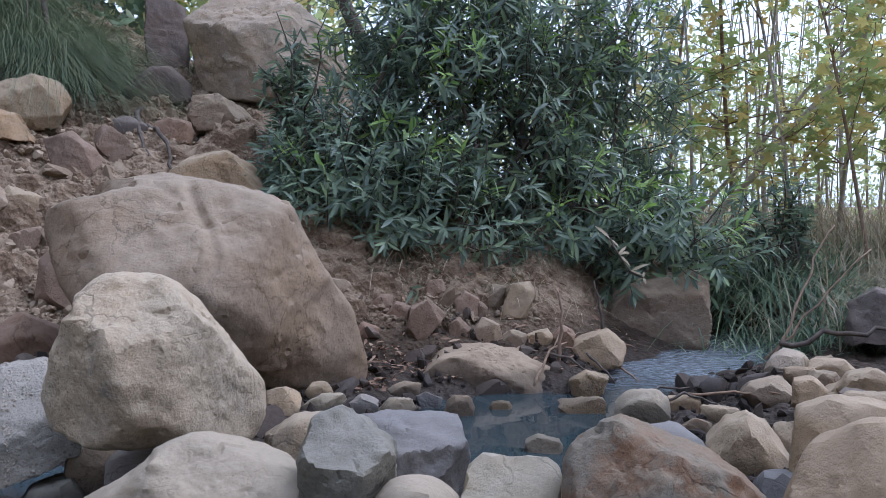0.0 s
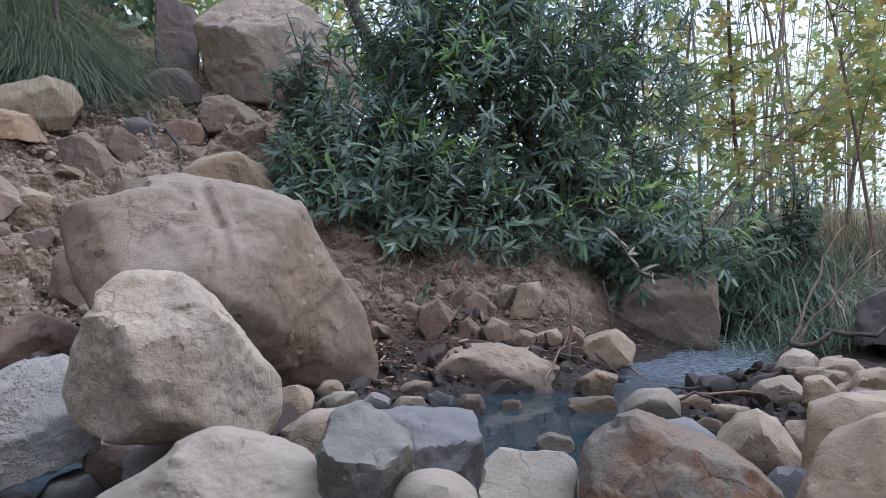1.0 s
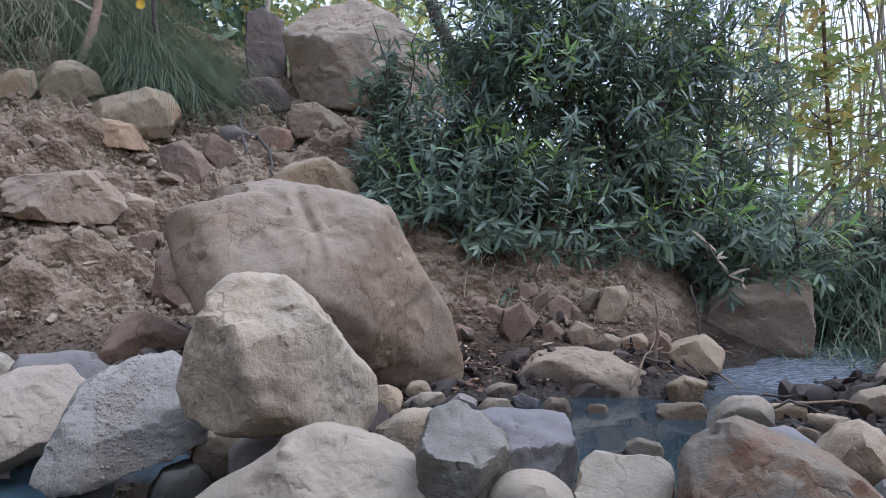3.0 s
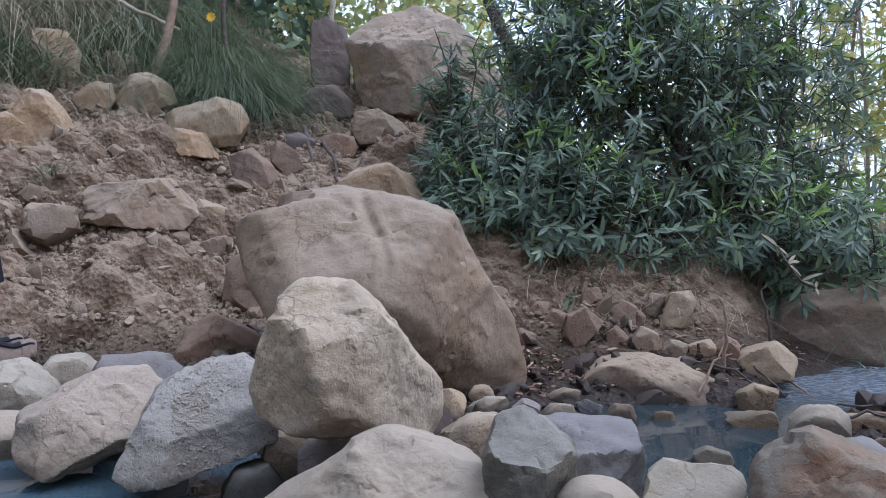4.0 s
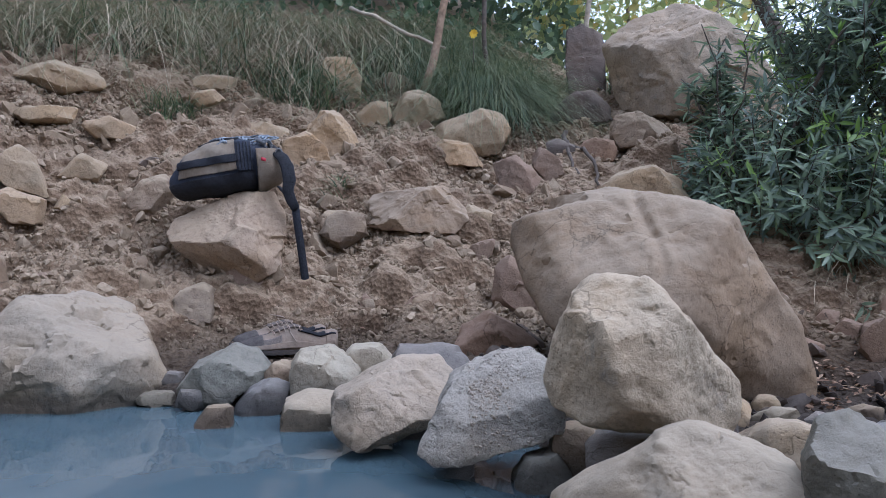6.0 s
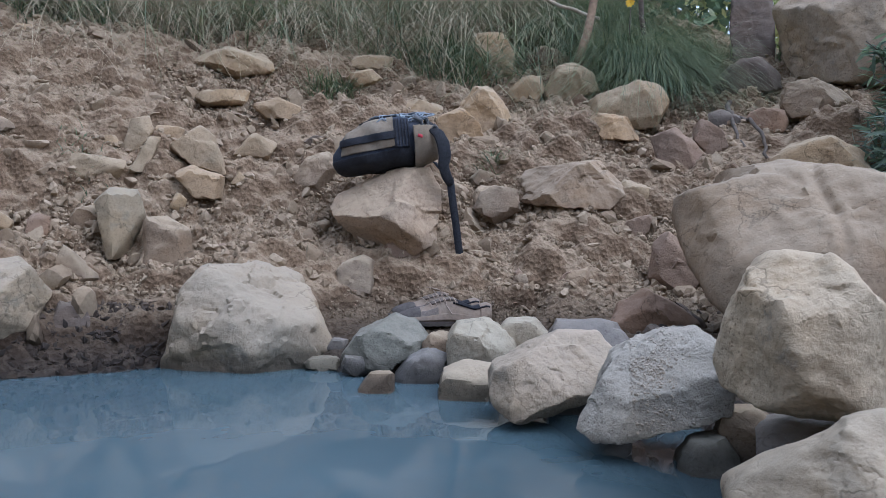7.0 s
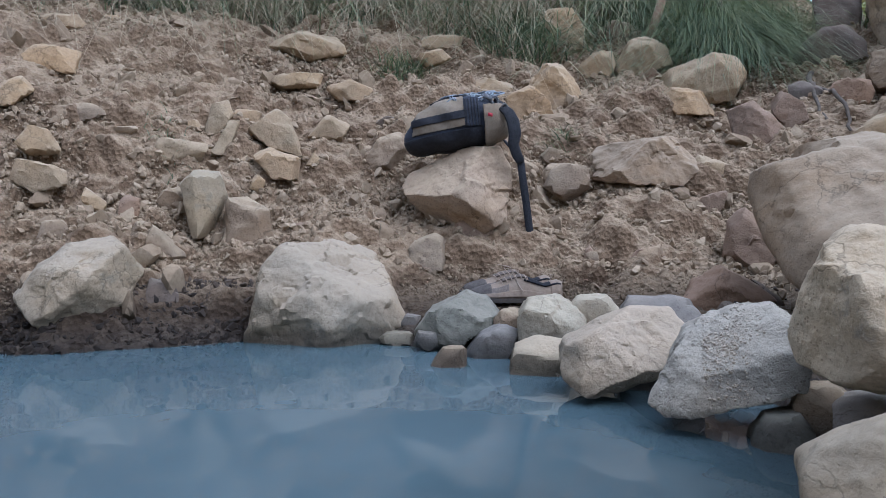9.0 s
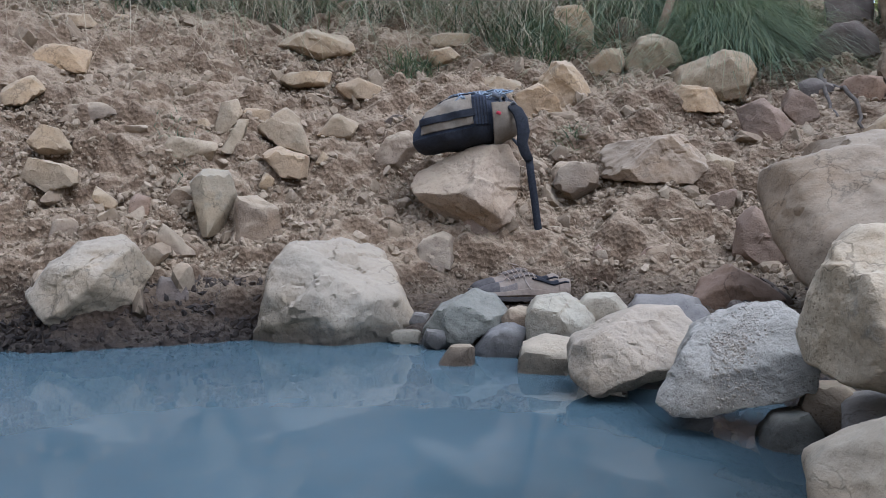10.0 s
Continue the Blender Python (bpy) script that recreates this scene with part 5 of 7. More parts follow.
scatter("earth_clods", "brown earth clods and small stones on the bank", clod_tones, 80000, (-4, 82), (2.1, 3.95), (.0025, .018), 21, .4,
        keep=lambda x, y, r, b: (base_height(x, y) > .15) & (fbm(np.stack([x, y, 0 * x], 1) * 3.3, 3, .55, 63) > -.05))
scatter("earth_crumbs", "fine brown crumbs of earth at the foot of the bank", clod_tones, 26000, (-4, 82), (2.08, 2.6), (.002, .010), 26, .3,
        keep=lambda x, y, r, b: base_height(x, y) > .1)
scatter("bank_stones", "tan and brown stones lying on the bank", clod_tones, 1500, (-4, 82), (2.15, 3.9), (.007, .026), 22, .5, sub=2, keep=lambda x, y, r, b: height(x, y) > .15)
scatter("bank_rubble", "angular half-buried stones in the bank", clod_tones, 480, (-4, 82), (2.12, 3.85), (.014, .05), 28, .62, sub=3, keep=lambda x, y, r, b: height(x, y) > .12)
scatter("wet_mud", "dark wet mud and small stones along the waterline", mud_tones, 6000, (56, 84), (1.93, 2.28), (.003, .016), 31, .5,
        keep=lambda x, y, r, b: (height(x, y) > -.02) & (height(x, y) < .15))
scatter("rim_gravel", "brown gravel and crumbs of earth among the rim's stones", mud_tones, 1900, (-38, 30), (.85, 2.15), (.004, .02), 23, .3, sub=2,
        keep=lambda x, y, r, b: height(x, y) > .012)
scatter("shore_stones", "wet grey stones in the shallow margin", gravel_tones, 130, (-38, 34), (.95, 2.1), (.018, .045), 24, .3, sub=3,
        keep=lambda x, y, r, b: height(x, y) > -.01)
scatter("bench_grit", "small stones and grit on the trodden bench", clod_tones, 700, (22, 50), (1.7, 2.3), (.004, .016), 25, .2,
        keep=lambda x, y, r, b: height(x, y) > .01)


def rubble():
    """Crumbled earth and chips heaped against the stones that stick out of the bank."""
    rng = np.random.default_rng(27)
    d, faces = ico(1)
    faces = np.array(faces)
    verts, out, n = [], [], 0
    for x, y, w, half, yaw in ROCKS:
        if math.hypot(x, y) < 2.0 or base_height(x, y) < .16:
            continue
        for k in range(int(16 + 260 * w)):
            u, a = rng.uniform(-1.15, 1.15) * w, -half * rng.uniform(.2, 1.3)
            px = x + u * math.cos(radians(yaw)) - a * math.sin(radians(yaw))
            py = y + u * math.sin(radians(yaw)) + a * math.cos(radians(yaw))
            size = .004 * 5 ** (rng.random() ** 2)
            e = np.array(Euler(rng.uniform(0, 6.28, 3)).to_matrix())
            v = (d * rng.uniform(.6, 1.1, (len(d), 1))) @ e.T * size * np.array([1, 1, .75])
            verts.append(v + (px, py, float(base_height(px, py)) + size * .3))
            out.append(faces + n * len(d))
            n += 1
    verts = np.array(verts)
    c = verts.mean(1)
    rough = ground_rough(c[:, 0], c[:, 1])
    verts[:, :, 2] += rough[:, None]
    ob = solid("rubble", verts.reshape(-1, 3), np.vstack(out), clod_tones, smooth=False)
    tagged(ob, "crumbled earth and stone chips round the rocks", "gravel", kind="stuff")


rubble()


def bar_stones():
    """Flat tan stones piled along the gravel bar beside the brook."""
    rnd = random.Random(71)
    made = []
    for k in range(150):
        b, r = rnd.uniform(-36, -19.5), rnd.uniform(1.25, 2.1)
        x, y, z = polar(b, r, 0)
        z = float(height([x], [y])[0])
        if z < .042:
            continue
        w = .014 + .042 * rnd.random() ** 1.7
        cuts = [(a + rnd.uniform(-9, 9), 100 * w * (rnd.uniform(.4, .75) if a in (90, 270) else rnd.uniform(.7, 1.05))) for a in (0, 50, 90, 130, 180, 232, 270, 308)]
        ob = rock("stone", "tan flat stone on the gravel bar", rnd.choice((tan, brown, shade, sand, brown, ochre)), (x, y, z + w * rnd.uniform(.1, .5)), -b + rnd.uniform(-40, 40), 80 * w, rnd.uniform(6, 12), 3, 300 + k, cuts)
        ob.matrix_world = ob.matrix_world @ pose(0, 0, 0, rnd.uniform(-24, 24), rnd.uniform(-24, 24), 0)
        tagged(ob, group="stones of the gravel bar")


bar_stones()


# ---- plants ----
def tube(points, radii, sides=7, wobble=0.0, seed=0):
    """Vertices and faces of a stem through the points."""
    rnd = random.Random(seed)
    pts = [Vector(p) for p in points]
    verts, faces = [], []
    for k, p in enumerate(pts):
        d = (pts[min(k + 1, len(pts) - 1)] - pts[max(k - 1, 0)]).normalized()
        u = d.orthogonal().normalized() if abs(d.z) > .9 else d.cross(Vector((0, 0, 1))).normalized()
        w = d.cross(u)
        for s in range(sides):
            a = 2 * math.pi * s / sides
            r = radii[k] * (1 + rnd.uniform(-wobble, wobble))
            verts.append(p + u * (r * math.cos(a)) + w * (r * math.sin(a)))
    for k in range(len(pts) - 1):
        for s in range(sides):
            a, b = k * sides + s, k * sides + (s + 1) % sides
            faces.append([a, b, b + sides, a + sides])
    faces.append(list(range(sides))[::-1])
    faces.append([(len(pts) - 1) * sides + s for s in range(sides)])
    return [v[:] for v in verts], faces


def bend(start, heading, length, steps, rnd, waver=0.12, lift=0.0):
    """A wandering line of points from a start."""
    p, d = Vector(start), Vector(heading).normalized()
    out = [p.copy()]
    for k in range(steps):
        d = (d + Vector((rnd.gauss(0, waver), rnd.gauss(0, waver), rnd.gauss(0, waver) + lift))).normalized()
        p = p + d * (length / steps)
        out.append(p.copy())
    return out


def joined(tubes):
    verts, faces = [], []
    for v, f in tubes:
        n = len(verts)
        verts += v
        faces += [[i + n for i in q] for q in f]
    return verts, faces


def taper(n, r0, r1):
    return [r0 + (r1 - r0) * k / (n - 1) for k in range(n)]


def lance_leaf():
    """A narrow pointed leaf along +x, folded at the midrib, one unit long."""
    xs, w = (0, .3, .68, 1.0), (.015, .095, .085, 0)
    v, f = [], []
    for x, h in zip(xs, w):
        z = -.12 * x * x
        v += [(x, -h, z + h * .35), (x, 0, z), (x, h, z + h * .35)]
    for k in range(3):
        a = 3 * k
        f += [[a, a + 1, a + 4, a + 3], [a + 1, a + 2, a + 5, a + 4]]
    return np.array(v), f


def star_leaf():
    """A five-lobed leaf in the xy plane, stalk at the origin, one unit long."""
    pts = [(0, 0)]
    for a, r in ((-100, .42), (-78, .30), (-52, .78), (-30, .42), (-14, .55), (0, 1.0), (14, .55), (30, .42), (52, .78), (78, .30), (100, .42)):
        pts.append((.05 + r * math.cos(radians(a)), r * math.sin(radians(a))))
    v = [(x, y, -.15 * x * x + .1 * abs(y)) for x, y in pts]
    return np.array(v), [[0, k, k + 1] for k in range(1, len(pts) - 1)]


def small_leaf():
    v = [(0, 0, 0), (.35, -.28, .05), (.75, -.22, 0), (1, 0, -.08), (.75, .22, 0), (.35, .28, .05)]
    return np.array(v), [[0, 1, 2, 3], [0, 3, 4, 5]]


def place_leaves(template, bases, headings, ups, sizes):
    """All leaves as one set of vertices and faces."""
    tv, tf = template
    h = headings / np.linalg.norm(headings, axis=1, keepdims=True)
    side = np.cross(ups, h)
    side /= np.maximum(np.linalg.norm(side, axis=1, keepdims=True), 1e-6)
    n = np.cross(h, side)
    v = (h[:, None, :] * tv[None, :, :1] + side[:, None, :] * tv[None, :, 1:2] + n[:, None, :] * tv[None, :, 2:3]) * sizes[:, None, None] + bases[:, None, :]
    faces = [[i + k * len(tv) for i in q] for k in range(len(bases)) for q in tf]
    return v.reshape(-1, 3), faces


def unit(v):
    return v / np.maximum(np.linalg.norm(v, axis=1, keepdims=True), 1e-9)


LOBES = [  # bearing, distance, height, half width, half depth, half height, twigs
    (-4.5, 2.90, .82, .44, .40, .44, 310), (5, 2.70, .62, .22, .2, .17, 120), (6, 2.52, .44, .22, .18, .17, 75), (-1, 2.48, .40, .30, .18, .14, 85),
    (-12, 2.80, .42, .34, .28, .18, 100), (-12, 3.05, .80, .36, .3, .38, 105), (-1.5, 3.0, 1.28, .32, .28, .34, 120),
    (-8.5, 3.0, 1.28, .42, .30, .40, 88), (3.2, 2.95, 1.25, .13, .2, .3, 50), (-17.5, 2.75, .33, .22, .2, .12, 70), (9.5, 2.62, .5, .12, .1, .12, 22), (-15.5, 3.1, 1.1, .2, .25, .3, 24),
]


def build_bush():
    rng = np.random.default_rng(5)
    bush = thing("bush", "large dark green bush with narrow pointed leaves on the bank", "bush", pose(*polar(-3, 2.8, .45)))
    back = bush.matrix_world.inverted()
    base = np.array(bush.matrix_world.translation)
    bases, heads, ups, sizes, fresh = [], [], [], [], []
    twigs = []
    rnd = random.Random(8)
    for b, r, z, w, d, h, count in LOBES:
        c = np.array(polar(b, r, z))
        u = np.array([math.cos(radians(b)), math.sin(radians(b)), 0])
        away = np.array([-math.sin(radians(b)), math.cos(radians(b)), 0])
        for k in range(int(count * 1.5)):
            q = rng.normal(size=3)
            q /= np.linalg.norm(q)
            deep = rng.uniform(.35, 1.0) ** .6
            o = u * q[0] * w + away * q[1] * d + np.array([0, 0, q[2] * h])
            p = c + o * deep
            out = o / np.linalg.norm(o)
            head = out * .7 + np.array([0, 0, rng.uniform(-.25, .75)]) + rng.normal(size=3) * .35
            head /= np.linalg.norm(head)
            length = rng.uniform(.12, .26)
            line = bend(p, head, length, 4, rnd, .1, .02)
            twigs.append((line, .0022))
            young = rng.random() < (.45 if q[2] > .1 and z > 1 else .28 if q[2] > .2 and b < 2 else .06)
            n = rng.integers(15, 21)
            spin = rng.uniform(0, 6.28)
            for m in range(n):
                s = .12 + .88 * (m / (n - 1)) ** .8
                kk = min(3, int(s * 4))
                at = np.array(line[kk].lerp(line[kk + 1], s * 4 - kk))
                dirn = np.array((line[kk + 1] - line[kk]).normalized())
                a = spin + m * 2.2
                side = np.cross(dirn, (.3, .2, .9))
                side /= np.linalg.norm(side)
                other = np.cross(dirn, side)
                spread = .85 - .55 * s * s
                hd = dirn * (1 - spread) + (side * math.cos(a) + other * math.sin(a)) * spread + rng.normal(size=3) * .2 + (0, 0, -.22)
                bases.append(at)
                heads.append(hd)
                ups.append(dirn + rng.normal(size=3) * .2 + (0, 0, .4))
                sizes.append(rng.uniform(.044, .076) * (.75 if s > .93 else 1))
                fresh.append(young and s > .6)
    bases, heads, ups, sizes, fresh = map(np.array, (bases, heads, ups, sizes, fresh))
    near = np.argsort(np.hypot(bases[:, 0] + .1, bases[:, 1]) + rng.uniform(0, .25, len(bases)))
    single = np.zeros(len(bases), bool)
    single[near[:300]] = True
    rest = ~single & ~fresh
    for name, pick, material in (("crown", rest, bush_green), ("young_leaves", fresh & ~single, tip_green)):
        v, f = place_leaves(lance_leaf(), bases[pick] - base, heads[pick], ups[pick], sizes[pick])
        ob = solid(name, v, f, material, bush, "dense narrow dark leaves" if name == "crown" else "light green young leaves at the twig tips")
        tagged(ob, kind="stuff")
    tv, tf = lance_leaf()
    me = bpy.data.meshes.new("leaf")
    me.from_pydata(tv.tolist(), [], tf)
    me.materials.append(bush_green)
    me.shade_smooth()
    for k in np.where(single)[0]:
        x = Vector(heads[k]).normalized()
        y = Vector(ups[k]).cross(x).normalized()
        zz = x.cross(y)
        m = Matrix((x, y, zz)).transposed().to_4x4()
        leaf = new("leaf", me)
        leaf.parent = bush
        leaf.matrix_basis = Matrix.Translation(bases[k] - base) @ m @ Matrix.Diagonal((sizes[k],) * 3 + (1,))
    tubes = [tube([q - Vector(base) for q in line], taper(len(line), r0, r0 * .5), 4) for line, r0 in twigs]
    v, f = joined(tubes)
    tagged(solid("brushwood", v, f, dark_bark, bush, "thin dark twigs"), kind="stuff")
    for k in range(26):
        b, r, z, w, d, h, count = LOBES[k % len(LOBES)]
        foot = Vector(polar(rnd.uniform(-14, 7), rnd.uniform(2.55, 3.0), 0))
        foot.z = float(height([foot.x], [foot.y])[0]) - .02
        tip = Vector(polar(b, r, z)) + Vector((rnd.uniform(-w, w) * .7, rnd.uniform(-d, d) * .6, rnd.uniform(-.2, .9) * h))
        line = []
        for s in range(9):
            f2 = s / 8
            p = foot.lerp(tip, f2) + Vector((rnd.gauss(0, .012), rnd.gauss(0, .012), .12 * math.sin(math.pi * f2)))
            line.append(p - Vector(base))
        v, f = tube(line, taper(9, rnd.uniform(.008, .014), .003), 6, .1, k)
        solid("stem", v, f, dark_bark, bush)


build_bush()


def sapling(name, label, b, r, tip, sprays, seed, size=(.05, .075), material=None, wide=.12):
    """A young shoot of the same shrub: a few bare stems with leaf sprays."""
    rnd, rng = random.Random(seed), np.random.default_rng(seed)
    foot = Vector(polar(b, r, 0))
    foot.z = float(height([foot.x], [foot.y])[0]) - .01
    plant = thing(name, label, "shrub", Matrix.Translation(foot))
    bases, heads, ups, sizes = [], [], [], []
    for k in range(sprays):
        end = Vector(tip) + Vector((rnd.uniform(-wide, wide), rnd.uniform(-.1, .1), rnd.uniform(-1.9 * wide, 1.4 * wide)))
        line = [foot.lerp(end, s / 7) + Vector((rnd.gauss(0, .01), rnd.gauss(0, .01), .05 * math.sin(math.pi * s / 7))) for s in range(8)]
        v, f = tube([p - foot for p in line], taper(8, .006, .002), 5)
        solid("stem", v, f, dark_bark, plant)
        for m in range(34):
            s = rnd.uniform(3.2, 7)
            i = min(6, int(s))
            at = line[i].lerp(line[i + 1], s - i)
            bases.append(at - foot)
            heads.append((rnd.gauss(0, 1), rnd.gauss(0, 1), rnd.uniform(-.5, .7)))
            ups.append((rnd.gauss(0, .3), rnd.gauss(0, .3), 1))
            sizes.append(rnd.uniform(*size))
    v, f = place_leaves(lance_leaf(), *[np.array(q, float) for q in (bases, heads, ups, sizes)])
    tagged(solid("leaves", v, f, material or bush_green, plant), kind="stuff")


sapling("shrub", "slender dark-leaved shrub in front of the tall boulder", 8.5, 2.62, polar(9.6, 2.8, 1.02), 11, 61)
sapling("shrub", "leafy shrub half covering the tall boulder", 8.6, 2.6, polar(10.2, 2.75, 1.0), 13, 63, wide=.16)
sapling("shrub", "dense dark shrub on the far bank of the brook", -26.5, 3.0, polar(-25.6, 3.05, .36), 36, 64, wide=.20)
sapling("shrub", "small leafy shoot beside the boulder", 10.5, 2.5, polar(10.2, 2.5, .72), 3, 62)


def blades(anchors, rng, length, width, droop, lean=0.35, segs=5):
    """Grass blades: arched strips that narrow to a point."""
    n = len(anchors)
    a = rng.uniform(0, 2 * np.pi, n)
    side = np.stack([np.cos(a), np.sin(a), 0 * a], 1)
    out = np.stack([-np.sin(a), np.cos(a), 0 * a], 1)
    L = rng.uniform(*length, n)[:, None]
    tilt = np.abs(rng.normal(0, lean, n))[:, None]
    fall = (droop * rng.uniform(.5, 1.4, n))[:, None]
    verts = np.zeros((n, 2 * segs + 1, 3))
    for k in range(segs + 1):
        s = k / segs
        p = anchors + L * (s * (1 - .25 * fall * s) * np.array([0, 0, 1]) * np.cos(tilt) + out * (np.sin(tilt) * s + fall * s * s * .6)) - np.array([0, 0, 1]) * L * fall * .45 * s ** 3
        w = width * (1 - s) ** .6 * rng.uniform(.7, 1.2, n)[:, None]
        if k < segs:
            verts[:, 2 * k], verts[:, 2 * k + 1] = p - side * w, p + side * w
        else:
            verts[:, 2 * k] = p
    quads = [[2 * k, 2 * k + 1, 2 * k + 3, 2 * k + 2] for k in range(segs - 1)] + [[2 * segs - 2, 2 * segs - 1, 2 * segs]]
    m = 2 * segs + 1
    faces = [[i + j * m for i in q] for j in range(n) for q in quads]
    return verts.reshape(-1, 3), faces


def grass(name, label, material, spots, per, length, width, droop, seed, spread=.06, lean=.35):
    """Tufts of grass rooted on the ground at spots of (bearing, distance)."""
    rng = np.random.default_rng(seed)
    xy = np.array([polar(b, r, 0)[:2] for b, r in spots])
    xy = np.repeat(xy, per, 0) + rng.normal(0, spread, (len(xy) * per, 2))
    anchors = np.column_stack([xy, height(xy[:, 0], xy[:, 1]) - .01])
    v, f = blades(anchors, rng, length, width, droop, lean)
    return tagged(solid(name, v, f, material), label, "grass", kind="stuff")


def spots(rng, n, bearing, span):
    return [(rng.uniform(*bearing), rng.uniform(*span)) for k in range(n)]


rnd = random.Random(77)
grass("hanging_grass", "long green grass hanging over the dirt path", grass_green, spots(rnd, 80, (24.2, 28.5), (3.5, 3.95)), 110, (.2, .42), .0017, 1.9, 31, .07, .55)
grass("hanging_grass", "long green grass arching over the slope's edge", grass_green, spots(rnd, 80, (24, 34), (3.95, 4.6)), 80, (.2, .46), .0019, 1.7, 32, .1, .6)
grass("slope_grass", "green and straw-coloured grass at the top of the slope", grass_green, spots(rnd, 120, (31, 86), (3.85, 4.7)), 40, (.24, .6), .0026, 2.1, 33, .09, .6)
grass("dry_grass", "straw-coloured dry grass at the top of the slope", straw, spots(rnd, 200, (33, 86), (3.85, 4.5)), 30, (.22, .58), .0022, 2.2, 34, .09, .7)
grass("grass_tuft", "green grass tuft behind the flat tan rock", grass_green, [(50.5, 3.35), (51.3, 3.4), (49.6, 3.4)], 90, (.08, .19), .0025, 1.0, 35, .04, .6)
grass("grass_tuft", "small green grass tuft beside the backpack", grass_green, [(38.6, 2.72)], 70, (.06, .16), .002, .9, 36, .022, .6)
grass("grass_tuft", "green grass tuft among the upper rocks", grass_green, [(40, 3.5), (41, 3.6), (38.2, 3.55), (43, 3.7), (39.4, 3.7), (41.6, 3.75), (66.5, 3.85), (68.5, 3.9), (70.5, 3.85)], 120, (.14, .36), .0028, 1.5, 37, .07, .7)
grass("slope_weeds", "thin grey-green weeds on the slope", reed_green, [(68, 2.75), (69, 2.8), (67, 2.7)], 40, (.03, .09), .0016, .8, 38, .04, .8)
grass("reeds", "dense dark green reeds beside the brook", reed_green, spots(rnd, 54, (-28.5, -21.5), (2.9, 3.3)), 48, (.14, .40), .0034, 1.3, 39, .08, .6)
grass("reeds", "light green grass under the trees", grass_green, spots(rnd, 60, (-40, -15), (3.6, 5.2)), 34, (.12, .34), .003, .9, 40, .16, .5)
grass("reeds", "dry straw reeds standing under the trees", straw, spots(rnd, 60, (-42, -18), (3.6, 6)), 30, (.16, .5), .003, .5, 41, .16, .35)
grass("path_grass", "short green grass beside the path", grass_green, [(15.8, 3.9), (16.4, 4.0), (14.8, 4.1)], 60, (.1, .25), .0026, .8, 42, .05, .6)


grass("bank_weeds", "low green weeds on the far bank of the brook", reed_green, spots(rnd, 46, (-38, -23), (2.4, 2.85)), 26, (.05, .22), .003, .9, 43, .07, .6)
grass("bank_grass", "dry straw grass on the far bank of the brook", straw, spots(rnd, 34, (-38, -24), (2.5, 3.3)), 24, (.1, .4), .0024, .7, 44, .08, .5)
grass("bank_grass", "thin dry grass hanging below the bush", straw, spots(rnd, 20, (-14, 6), (2.25, 2.4)), 16, (.05, .16), .0016, 1.4, 45, .05, .8)


def plane_tree(b, r, tall, lean, seed, thick=.018, leaves=150):
    """A slim tree with five-lobed yellow-green leaves."""
    rnd, rng = random.Random(seed), np.random.default_rng(seed)
    foot = Vector(polar(b, r, 0))
    foot.z = float(height([foot.x], [foot.y])[0]) - .03
    tree = thing("tree", "slender tree with yellow-green lobed leaves against the sky", "tree", Matrix.Translation(foot), "trees by the brook")
    trunk = bend((0, 0, 0), (lean, rnd.uniform(-.1, .1), 1), tall, 12, rnd, .05, .02)
    v, f = tube(trunk, taper(13, thick * .65, thick * .22), 8, .06, seed)
    solid("trunk", v, f, pale_bark if seed % 3 else bark, tree)
    bases, heads, ups, sizes = [], [], [], []
    for k in range(14):
        i = rnd.randint(2, 10)
        a = rnd.uniform(0, 6.28)
        line = bend(trunk[i], (math.cos(a), math.sin(a), rnd.uniform(.2, .9)), rnd.uniform(.35, .9), 7, rnd, .12)
        v, f = tube(line, taper(8, thick * .22, .0015), 5)
        solid("limb", v, f, bark, tree)
        for m in range(leaves // 6):
            s = rnd.uniform(1, 7)
            j = min(6, int(s))
            at = line[j].lerp(line[j + 1], s - j) + Vector((rnd.gauss(0, .06), rnd.gauss(0, .06), rnd.gauss(-.02, .05)))
            bases.append(at)
            heads.append((rnd.gauss(0, 1), rnd.gauss(0, 1), rnd.uniform(-.9, .2)))
            ups.append((rnd.gauss(0, .6), rnd.gauss(0, .6), 1))
            sizes.append(rnd.uniform(.035, .085))
    v, f = place_leaves(star_leaf(), *[np.array(q, float) for q in (bases, heads, ups, sizes)])
    tagged(solid("crown", v, f, plane_green, tree), kind="stuff")


plane_tree(-20, 3.9, 2.4, .02, 101, .016, 150)
plane_tree(-23, 4.3, 2.8, -.06, 102, .02, 190)
plane_tree(-27, 3.8, 2.5, .05, 103, .015, 230)
plane_tree(-29.5, 4.4, 2.9, .02, 104, .02, 260)
plane_tree(-31.5, 3.6, 2.4, -.03, 105, .013, 230)
plane_tree(-34, 4.6, 2.8, .0, 106, .02, 240)
plane_tree(-25, 5.4, 3.2, .04, 107, .02, 260)
plane_tree(-18, 5.2, 3.2, .0, 108, .02, 220)
plane_tree(-38, 4.0, 2.6, .0, 109, .02, 200)
plane_tree(-30, 6.0, 3.4, .05, 110, .025, 300)
plane_tree(-12, 5.6, 3.4, .0, 111, .02, 240)
plane_tree(14, 6.5, 3.4, .0, 112, .03, 260)
plane_tree(9, 6.2, 3.4, .0, 113, .03, 260)
plane_tree(19, 6.8, 3.2, .0, 114, .03, 260)


